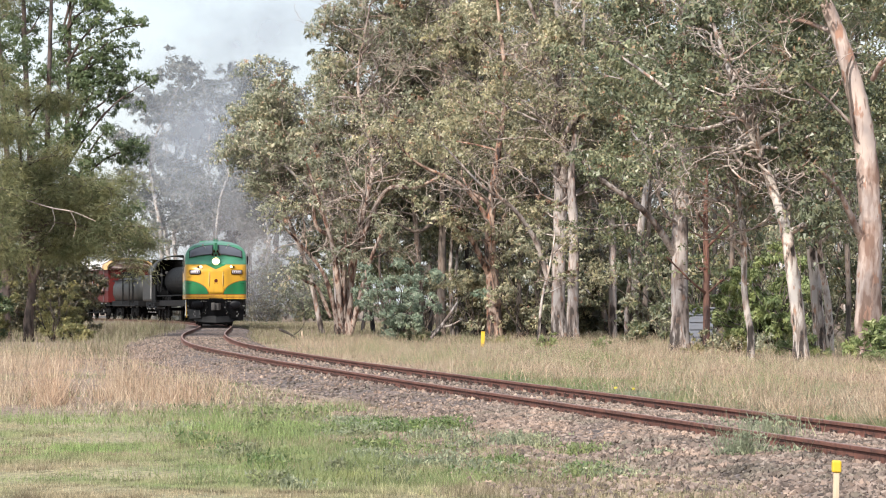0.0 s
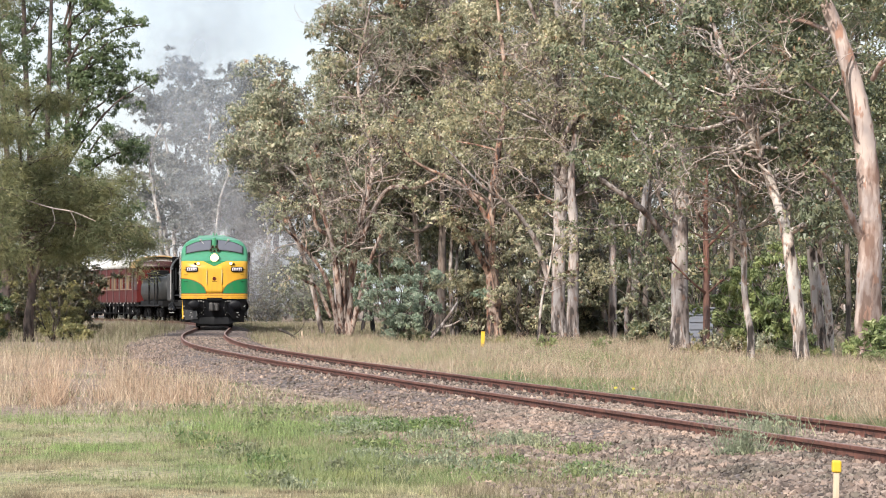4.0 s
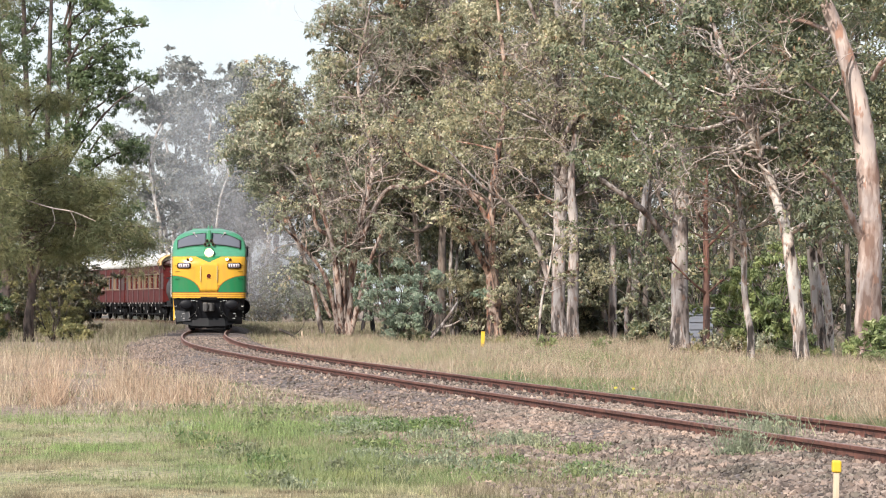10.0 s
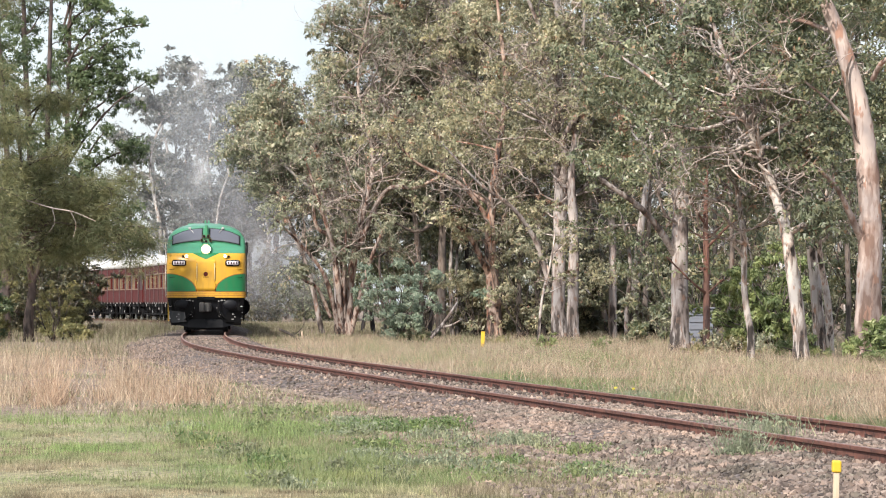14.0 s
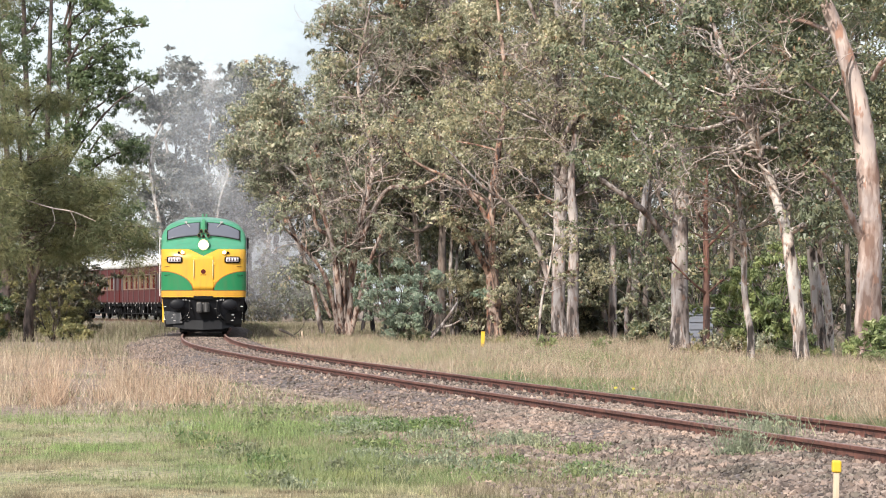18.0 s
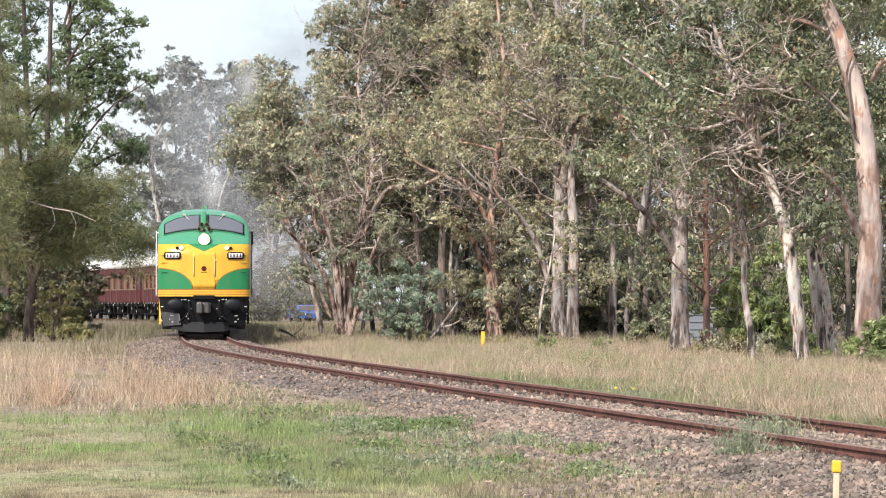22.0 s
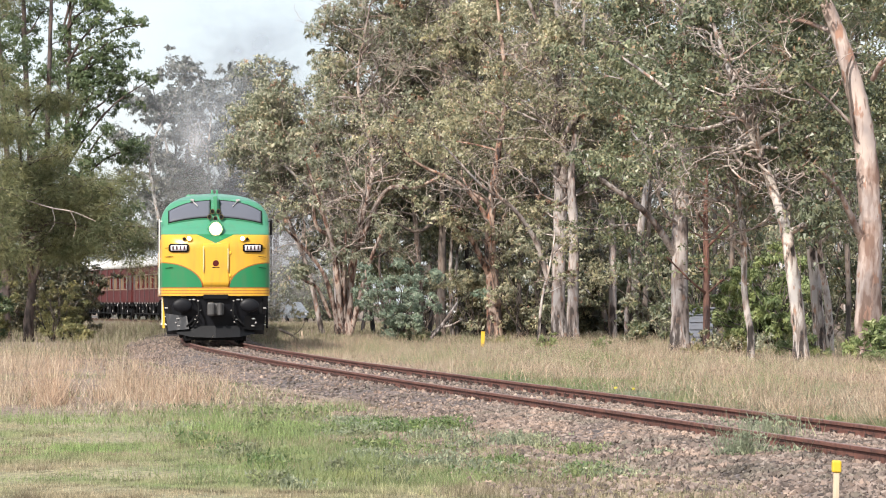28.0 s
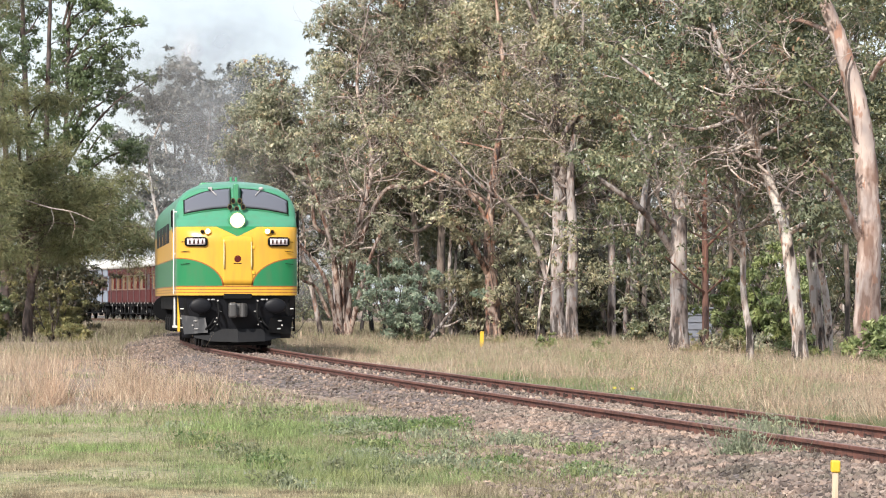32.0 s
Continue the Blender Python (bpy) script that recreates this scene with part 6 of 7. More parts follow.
# ---------------------------------------------------------------- carriages
def build_coach(body_mat, band_mat, label, length=19.6):
    c = thing("railway_carriage", pose(0, 0, 0), label, "carriage", "carriages of the train")
    L, W = length, 1.45
    side = bmesh.new()
    n = 12
    pitch = (L - 3.2) / n
    edges = []
    for s in (-1, 1):
        box(s * W - .05, s * W + .05, 0, L, 1.2, 2.0, .01, side)
        box(s * W - .05, s * W + .05, 0, L, 3.0, 3.5, .01, side)
    box(-W, W, 0, .12, 1.2, 3.5, .02, side)
    box(-W, W, L - .12, L, 1.2, 3.5, .02, side)
    box(-W, W, .1, L - .1, 1.17, 1.3, 0, side)
    part("body", side, body_mat, c)
    for s in (-1, 1):
        for k in range(n + 1):
            yy = 1.6 + k * pitch
            wide = .30 if k % 2 == 0 else .07
            z0, z1 = (1.22, 3.46) if k % 2 == 0 else (2.0, 3.0)
            out = .075 if k % 2 == 0 else .055
            part("window_post", box(s * W - out, s * W + out, yy - wide / 2, yy + wide / 2, z0, z1), MAROON_DARK if k % 2 == 0 else MAROON, c)
        for k in range(n):
            yy = 1.6 + k * pitch
            part("window", box(s * (W - .03) - .006, s * (W - .03) + .006, yy + .07, yy + pitch - .07, 2.02, 2.98), BLIND if k % 5 == 1 else COACH_GLASS, c)
        for y0, y1 in ((.12, 1.5), (L - 1.5, L - .12)):
            part("door", box(s * (W - .02) - .03, s * (W - .02) + .03, y0 + .2, y1, 1.22, 3.05, .01), MAROON_DARK, c)
        part("waist_rail", box(s * W - .07, s * W + .07, 0, L, 1.93, 1.99), band_mat, c)
        for k in range(6):
            y0, y1 = 1.6 + 2 * k * pitch + .17, 1.6 + 2 * (k + 1) * pitch - .17
            for z in (2.01, 2.92):
                part("window_trim", box(s * W - .062, s * W + .062, y0, y1, z, z + .07), CREAM, c, "cream window trim")
            for y in (y0, y1 - .09):
                part("window_trim", box(s * W - .060, s * W + .060, y, y + .09, 2.08, 2.92), CREAM, c, "cream window trim")
        for k in range(13):
            part("bolt_plate", box(s * 1.47 - .02, s * 1.47 + .02, .9 + k * 1.45, 1.08 + k * 1.45, 1.10, 1.17), HOSE_END, c)
        part("solebar", box(s * 1.3 - .05, s * 1.3 + .05, .1, L - .1, .92, 1.2), BLACK, c)
        for k in range(9):
            part("footboard_bracket", box(s * 1.42 - .04, s * 1.42 + .04, 1.6 + k * 2.0, 1.78 + k * 2.0, .45, 1.1), BLACK, c)
            part("bracket_plate", box(s * 1.475 - .012, s * 1.475 + .012, 1.63 + k * 2.0, 1.75 + k * 2.0, .52 + .2 * (k % 3), .66 + .2 * (k % 3)), HOSE_END, c)
        part("footboard", box(s * 1.42 - .1, s * 1.42 + .1, 1.0, L - 1.0, .42, .47), BLACK, c)
    rows = []
    for y in (-.15, .1, 1.2, L - 1.2, L - .1, L + .15):
        e = 0.0 if 1 < y < L - 1 else (.04 if 0 < y < L else .1)
        a = np.linspace(0, math.pi, 19)
        rows.append(np.stack([-1.56 * np.cos(a), np.full(19, y), 3.48 + (.75 - e * 3) * np.sin(a) ** 0.75], -1))
    g = np.stack(rows)
    i = np.arange(len(rows) - 1)[:, None] * 19
    j = np.arange(18)[None]
    f = np.stack([i + j, i + 19 + j, i + 19 + j + 1, i + j + 1], -1).reshape(-1, 4)
    base = len(rows) * 19
    v = g.reshape(-1, 3)
    floor_f = np.array([(q * 19, q * 19 + 18, (q + 1) * 19 + 18, (q + 1) * 19) for q in range(len(rows) - 1)])
    ends = np.array([(b + k, b + k + 1, b + 17 - k, b + 18 - k) for b in (0, base - 19) for k in range(9)])
    shell = fast_mesh("roof", v, np.vstack([f, floor_f, ends]), True)
    shell.materials.append(SILVER)
    shell.materials.append(MAROON_DARK)
    shell.polygons.foreach_set("material_index", np.array([0] * (len(f) + len(floor_f)) + [1] * len(ends), dtype=np.int32))
    put("roof", shell, None, c, "weathered silver arched roof")
    for k in range(6):
        part("roof_vent", cyl((0, 2.2 + k * 3, 4.2), (0, 2.2 + k * 3, 4.38), .16, .1, n=12), SILVER, c)
    part("gangway", box(-.6, .6, -.4, 0, 1.2, 3.3, .05), BLACK, c)
    uf = bmesh.new()
    box(-.9, .9, 6, 8.2, .45, 1.0, .05, uf)
    box(-1.2, -.3, 10, 12, .4, 1.0, .05, uf)
    part("underfloor_boxes", uf, BLACK, c)
    wheels = []
    bogie(c, 2.8, (-1.2, 1.2), .46, wheels, 3.6)
    bogie(c, L - 2.8, (-1.2, 1.2), .46, wheels, 3.6)
    return c


def build_steam():
    e = thing("steam_locomotive", pose(0, 0, 0), "black steam locomotive in the train behind the diesel", "locomotive")
    part("boiler", cyl((0, -7.5, 2.45), (0, 15.1, 2.5), .85, .9, n=28), ENGINE_BLACK, e)
    part("smokebox_door", cyl((0, -7.5, 2.55), (0, -7.7, 2.55), .9, .7, n=28), ENGINE_BLACK, e)
    part("chimney", cyl((0, -6.6, 3.4), (0, -6.6, 4.1), .25, .32, n=16), ENGINE_BLACK, e)
    part("dome", cyl((0, 8.2, 3.2), (0, 8.2, 3.8), .4, .3, n=16), ENGINE_BLACK, e)
    cab = bmesh.new()
    for s in (-1, 1):
        box(s * 1.42 - .04, s * 1.42 + .04, 15.4, 18.1, 1.3, 2.3, .02, cab)
        box(s * 1.42 - .04, s * 1.42 + .04, 15.4, 15.7, 2.3, 3.25, .02, cab)
        box(s * 1.42 - .04, s * 1.42 + .04, 17.5, 18.1, 2.3, 3.25, .02, cab)
    box(-1.42, 1.42, 17.95, 18.1, 1.3, 3.9, .02, cab)
    box(-1.45, 1.45, 15.3, 18.2, 1.2, 1.32, .02, cab)
    part("cab", cab, ENGINE_BLACK, e)
    a = np.linspace(0, math.pi, 21)
    rows = [np.stack([-1.5 * np.cos(a), np.full(21, y), 3.2 + .95 * np.sin(a) + o], -1) for y, o in ((15., 0), (18.4, 0), (18.4, -.07), (15., -.07))]
    v = np.concatenate(rows)
    f = np.array([(r * 21 + k, r * 21 + k + 1, ((r + 1) % 4) * 21 + k + 1, ((r + 1) % 4) * 21 + k) for r in range(4) for k in range(20)])
    put("cab_roof", fast_mesh("cab_roof", v, f, True), TENDER_GREY, e, "arched dark cab roof")
    bk = box(-1.4, 1.4, 18.1, 25.7, 1.25, 2.95, .12)
    part("bunker", bk, TENDER_GREY, e, "sooty dark grey bunker")
    part("bunker_top", box(-1.25, 1.25, 18.1, 23.4, 2.9, 3.6, .25), TENDER_GREY, e)
    rr = random.Random(6)
    for k in range(9):
        x, z = rr.uniform(-1.3, -.5) if k < 6 else rr.uniform(.4, 1.2), rr.uniform(1.5, 2.1)
        part("cab_pipe", cyl((x, 15.1 + .1 * (k % 3), z), (x + rr.uniform(-.2, .2), 15.2, z + rr.uniform(.7, 1.5)), .04, n=8), STEELGREY, e)
    for k in range(5):
        part("gauge", cyl((-1.1 + .35 * k, 15.25, 2.9 + .15 * (k % 2)), (-1.1 + .35 * k, 15.18, 2.9 + .15 * (k % 2)), .10, n=14), COUPLER, e)
    for k in range(8):
        y = 15.3 + .8 * k
        part("injector", cyl((-1.42, y, .75 + .12 * (k % 3)), (-1.42, y + .5, .85 + .2 * (k % 2)), .09, n=10), BLACK if k % 2 else STEELGREY, e)
        part("step_edge", box(-1.5, -1.42, y + .1, y + .22, .55 + .2 * (k % 2), .59 + .2 * (k % 2)), HOSE_END, e)
    part("frame", box(-1.2, 1.2, -8.4, 25.6, .95, 1.3, .03), BLACK, e)
    for s in (-1, 1):
        part("running_board", box(s * 1.25 - .15, s * 1.25 + .15, -7.9, 15.0, 1.55, 1.62), ENGINE_BLACK, e)
        part("cylinder", cyl((s * 1.15, -6.6, .95), (s * 1.15, -5.4, .95), .38, n=18), ENGINE_BLACK, e)
        part("side_rod", box(s * .98 - .04, s * .98 + .04, 13.5, 21.5, .78, .90, .01), STEELGREY, e)
        part("steam_pipe", cyl((s * 1.02, -6.0, 1.3), (s * .8, -6.0, 2.5), .09, n=8), ENGINE_BLACK, e)
        part("handrail", cyl((s * 1.49, 18.25, 1.4), (s * 1.49, 18.25, 3.3), .025, n=6), HOSE_END, e)
    wheels = []
    for k in range(4):
        wb = bmesh.new()
        for s in (-1, 1):
            cyl((s * .67, 0, 0), (s * .8, 0, 0), .75, n=28, bm=wb)
            for q in range(8):
                cyl((s * .81, 0, 0), (s * .81, .66 * math.cos(q * math.pi / 4), .66 * math.sin(q * math.pi / 4)), .04, n=6, bm=wb)
        cyl((-.9, 0, 0), (.9, 0, 0), .1, n=10, bm=wb)
        w = part("wheelset", wb, BLACK, e)
        w.matrix_basis = pose(0, 13.6 + 2.2 * k, .75)
        wheels.append((w, 0, .75))
    return e, wheels


def build_tender():
    t = thing("locomotive_tender", pose(0, 0, 0), "dark grey tender with rounded tank and coal on top", "tender")
    tank = bmesh.new()
    box(-1.38, 1.38, .3, 11.6, 1.12, 2.85, .62, tank)
    part("tank", tank, TENDER_GREY, t, "sooty dark grey tank", True)
    part("frame", box(-1.3, 1.3, .1, 11.8, .9, 1.28, .03), BLACK, t)
    for s in (-1, 1):
        part("side_rail", box(s * 1.36 - .03, s * 1.36 + .03, .9, 11.0, 2.62, 2.70), ENGINE_BLACK, t)
        part("ladder", box(s * 1.41 - .02, s * 1.41 + .02, 3.3, 3.55, 1.0, 2.8), BLACK, t)
        part("footboard", box(s * 1.38 - .1, s * 1.38 + .1, .4, 11.5, .95, 1.0), STEELGREY, t)
    for y in (1.6, 6.0):
        part("hand_post", cyl((-1.44, y, 1.1), (-1.44, y, 3.05), .05, n=8), BLACK, t)
    part("hand_bar", cyl((-1.44, .6, 3.02), (-1.44, 7.2, 3.02), .045, n=8), BLACK, t)
    coal = bmesh.new()
    bmesh.ops.create_icosphere(coal, subdivisions=4, radius=1.0, matrix=Matrix.Translation((0, 4.5, 2.7)) @ Matrix.Diagonal((1.0, 3.4, .3, 1)))
    r = random.Random(3)
    for v in coal.verts:
        v.co += Vector((r.uniform(-.05, .05), r.uniform(-.05, .05), r.uniform(-.06, .06)))
    part("coal", coal, BLACK, t)
    wheels = []
    bogie(t, 2.6, (-.95, .95), .46, wheels, 3.0)
    bogie(t, 9.2, (-.95, .95), .46, wheels, 3.0)
    return t


DIESEL, DIESEL_WHEELS = build_diesel()
STEAM, STEAM_WHEELS = build_steam()
TENDER = build_tender()
COACH = build_coach(MAROON, MAROON, "maroon wooden passenger carriage with a silver roof")
GREY_COACH = build_coach(BLUEGREY, BLUEGREY, "blue-grey passenger carriage with a silver roof")
TRAIN = [(DIESEL, 0.0, 3.4, 14.9), (STEAM, 27.6, 2.0, 18.0), (TENDER, 54.0, 2.6, 9.2)]
HEAD = 66.6
for k in range(7):
    ob = COACH if k == 0 else (GREY_COACH if k == 4 else copy_thing(COACH, pose(0, 0, 0)))
    TRAIN.append((ob, HEAD + 20.2 * k, 2.8, 16.8))
# added shell over the roof's end, coloured as its sunlit slope
a = np.linspace(0, math.pi, 21)
rows = [np.stack([-(1.6 + o) * np.cos(a), np.full(21, y), 3.46 + (.72 + o) * np.sin(a) ** .75], -1) for y, o in ((-.35, .03), (1.5, .03), (1.5, .1), (-.35, .1))]
put("roof_hood", fast_mesh("roof_hood", np.concatenate(rows), np.array([(r * 21 + k, r * 21 + k + 1, ((r + 1) % 4) * 21 + k + 1, ((r + 1) % 4) * 21 + k) for r in range(4) for k in range(20)]), True), SUNLIT_TAN, COACH, "end of the roof in tan, for its sunlit slope")

# ---------------------------------------------------------------- grass and stones
def blades(n, xs, ys, heights, width, rng, lean=0.35, z=None):
    """One tapered bent blade for each place."""
    z = ground_z(xs, ys) - 0.01 if z is None else z
    a = rng.uniform(0, 2 * np.pi, n)
    w = width * (0.6 + 0.8 * rng.rand(n))
    sx, sy = np.cos(a) * w, np.sin(a) * w
    b = rng.uniform(0, 2 * np.pi, n)
    tilt = heights * lean * rng.rand(n) * 1.6
    p = np.stack([xs, ys, z], -1)
    side = np.stack([sx, sy, np.zeros(n)], -1)
    tip = p + np.stack([np.cos(b) * tilt, np.sin(b) * tilt, heights], -1)
    v = np.stack([p - side, p + side, tip], 1).reshape(-1, 3)
    return v, np.arange(n * 3).reshape(-1, 3)


def field(name, n, x_of, y_range, keep, height, width, mat, label, seed, lean=0.35):
    """Grass over part of the plan: x_of gives the bounds of x at a depth, keep the density from 0 to 1."""
    rng = np.random.RandomState(seed)
    y = y_range[0] + (y_range[1] - y_range[0]) * rng.rand(n) ** 1.3
    lo, hi = x_of(y)
    x = lo + (hi - lo) * rng.rand(n)
    ok = rng.rand(n) < keep(x, y)
    x, y = x[ok], y[ok]
    h = height(x, y) * (0.5 + rng.rand(len(x)))
    v, f = blades(len(x), x, y, h, width, rng, lean)
    tagged(put(name, fast_mesh(name, v, f), mat), label, "grass", kind="stuff")


view = lambda y: (-0.139 * y, 0.139 * y)


def clump(x, y, cx, cy, rx, ry):
    return np.exp(-((x - cx) / rx) ** 2 - ((y - cy) / ry) ** 2)


def lawn(x, y):
    edge = side_of(x, y) + 2.6 + 0.9 * (value_noise(x, y, 1.0, 31) - .5)
    return np.clip(-edge / 1.3, 0, 1) ** 1.3 * np.clip((43.5 + 9 * (value_noise(x, y, 1.3, 32) - .5) - y) / 5, 0, 1) * np.clip(value_noise(x, y, .9, 21) * 1.7, .2, 1)


def tall(x, y):
    """Where the tall pinkish grass stands on the lawn's side."""
    m = .6 * clump(x, y, -6.45, 48, .38, 3.0) + .7 * clump(x, y, -4.75, 49.5, .34, 2.6) + .5 * clump(x, y, -3.75, 47, .5, 1.8) + .55 * clump(x, y, -5.5, 45.8, .2, 1.3) + .35 * clump(x, y, -9.5, 70, 1.5, 6)
    m = m * np.clip(3.2 * value_noise(x, y, .5, 33) - 1.0, .06, 1.2)
    return (side_of(x, y) < -2.9) * np.clip(m, 0, 1)


field("lawn_grass", 400000, view, (24, 50), lawn, lambda x, y: .03 + .06 * value_noise(x, y, 1.6, 22) ** 2, .0032, GRASS_GREEN, "short patchy green and straw lawn grass", 51)
def lush(x, y):
    """Where the lawn is greenest."""
    m = clump(x, y, -1.85, 37.5, .85, 2.4) + .8 * clump(x, y, -3.75, 32, .75, .9) + .25 * clump(x, y, -4.5, 39.5, .9, 1.3)
    return (side_of(x, y) < -3.0) * np.clip(.8 * m * np.clip(2.8 * value_noise(x, y, .6, 91) - .8, .06, 1.1), 0, 1)


field("lush_grass", 260000, lambda y: (-.139 * y, .02 * y), (26, 44), lush, lambda x, y: .05 + .11 * value_noise(x, y, .8, 92) ** 1.4, .0034, GRASS_LUSH, "vivid green longer grass in the lawn", 65, .6)
field("dry_grass", 400000, lambda y: (track_x(y) + 1.1, np.minimum(0.142 * y, track_x(y) + 22)), (30, 122),
      lambda x, y: np.clip((side_of(x, y) - 1.1 - .9 * value_noise(x, y, .9, 34)) / 1.0, .06, 1) * np.clip(value_noise(x, y, 1.1, 23) * 2.4 - .5, .12, 1),
      lambda x, y: (.06 + .27 * value_noise(x, y, 1.1, 24) ** 1.7) * np.clip((side_of(x, y) - .6) / 3, .25, 1), .0032, GRASS_DRY, "tall dry straw-coloured grass along the track", 52, .65)
field("grass_stalks", 30000, lambda y: (track_x(y) + 1.6, np.minimum(0.142 * y, track_x(y) + 22)), (32, 118), lambda x, y: np.clip(2.5 * value_noise(x, y, .8, 43) - .7, .05, 1),
      lambda x, y: .18 + .30 * value_noise(x, y, 1.2, 44), .0035, GRASS_PINK, "thin dry seed stalks above the grass", 58, .7)
def seed_heads(n, seed):
    """Small fluffy heads among the tall dry grass."""
    rng = np.random.RandomState(seed)
    y = 32 + 86 * rng.rand(n) ** 1.2
    lo, hi = track_x(y) + 1.7, np.minimum(.142 * y, track_x(y) + 20)
    x = lo + (hi - lo) * rng.rand(n)
    ok = rng.rand(n) < np.clip(2.4 * value_noise(x, y, 1.0, 81) - .5, .1, 1)
    x, y = x[ok], y[ok]
    n = len(x)
    z = ground_z(x, y) + (.08 + .30 * rng.rand(n)) * np.clip((side_of(x, y) - .6) / 3, .3, 1)
    a = rng.standard_normal((n, 3, 3)) * [.008, .008, .015]
    v = (np.stack([x, y, z], -1)[:, None] + a).reshape(-1, 3)
    tagged(put("seed_heads", fast_mesh("seed_heads", v, np.arange(n * 3).reshape(-1, 3)), SEED), "small pinkish-brown seed heads of dry grass", "grass", kind="stuff")


seed_heads(46000, 63)
field("pink_dry_grass", 150000, lambda y: (-.139 * y, np.full_like(y, -2.3)), (41, 80), tall, lambda x, y: .16 + .58 * value_noise(x, y, .6, 26), .0036, GRASS_PINK, "clumps of tall pinkish dry grass", 53, .55)
field("short_dry_grass", 110000, view, (41, 100), lambda x, y: (side_of(x, y) < -2.6) * np.clip(value_noise(x, y, 1.5, 35) * 1.8 - .5, 0.05, 1) * (1 - .8 * clump(x, y, -6.1, 57, .7, 8)), lambda x, y: .04 + .10 * value_noise(x, y, 2, 36), .006, GRASS_DRY, "short dry grass over bare soil", 55, .6)
field("bank_grass", 110000, view, (72, 215), lambda x, y: np.clip((y - 74 - 16 * value_noise(x, y, 2.5, 61)) / 8, 0, 1) * (side_of(x, y) < np.where(y > 104, -1.5, -2.6)) * np.clip(value_noise(x, y, 2, 27) * 1.5, .2, 1) * np.where((x < -12) & (y < 125), .35, 1),
      lambda x, y: .12 + .30 * value_noise(x, y, 2.5, 28) + np.where(y > 128, .18, 0), .010, GRASS_BANK, "rough green and straw grass below the train", 54, .5)
# darker bank colour reused here to stand for the clearing's shade
field("clearing_grass", 60000, lambda y: (track_x(y) + 1.6, np.interp(y, ROAD_Y, ROAD_X) - 3.6), (110, 225), lambda x, y: np.clip(value_noise(x, y, 2, 37) * 1.6, .3, 1),
      lambda x, y: .08 + .22 * value_noise(x, y, 2.5, 38), .012, GRASS_BANK, "tall dry grass between the track and the road", 56, .5)


field("verge_grass", 150000, view, (23, 48), lambda x, y: (np.abs(side_of(x, y) + 3.5) < 1.3) * np.clip(2.4 * value_noise(x, y, .5, 41) - .7, .05, 1),
      lambda x, y: .03 + .09 * value_noise(x, y, .7, 42) ** 1.5, .004, GRASS_BANK, "thin weedy grass at the ballast's foot", 57, .7)


field("weedy_grass", 160000, view, (26, 44), lambda x, y: np.clip(1 - np.abs(side_of(x, y) + 4.9 + .8 * value_noise(x, y, 1.2, 46)) / 2.3, 0, 1) * np.clip(3 * value_noise(x, y, .8, 45) - .9, 0, 1) * np.clip((x + 2.3) / 1.2, .1, 1),
      lambda x, y: .05 + .13 * value_noise(x, y, .7, 47) ** 1.3, .0036, WEED, "fresh green grass and weeds between lawn and ballast", 59, .8)


field("verge_weeds", 90000, lambda y: (track_x(y) + 1.2, track_x(y) + 3.6), (27, 62), lambda x, y: np.clip(3.2 * value_noise(x, y, .9, 71) - 1.5, 0, 1) * np.clip(1.3 - np.abs(side_of(x, y) - 2.2) / 1.2, 0, 1),
      lambda x, y: .05 + .12 * value_noise(x, y, .7, 72), .0036, WEED, "low green weeds between the far rail and the dry grass", 62, .8)


field("verge_herbs", 120000, lambda y: (track_x(y) + 1.6, np.minimum(.142 * y, track_x(y) + 6.5)), (27, 64), lambda x, y: np.clip(3.4 * value_noise(x, y, 1.3, 95) - 1.35, 0, 1) * np.clip((74 - y) / 40, .2, 1),
      lambda x, y: .06 + .17 * value_noise(x, y, .8, 96), .0038, VERGE_GREEN, "grey-green herbs among the dry grass", 66, .75)


field("dry_litter", 30000, lambda y: (track_x(y) - 4.6, track_x(y) + 1.6), (22, 60), lambda x, y: np.clip(2.4 * value_noise(x, y, .45, 48) - .7, .08, 1), lambda x, y: .012 + .02 * value_noise(x, y, .4, 49), .0035, GRASS_PINK, "dead straw litter lying on the ballast", 60, 4.5)


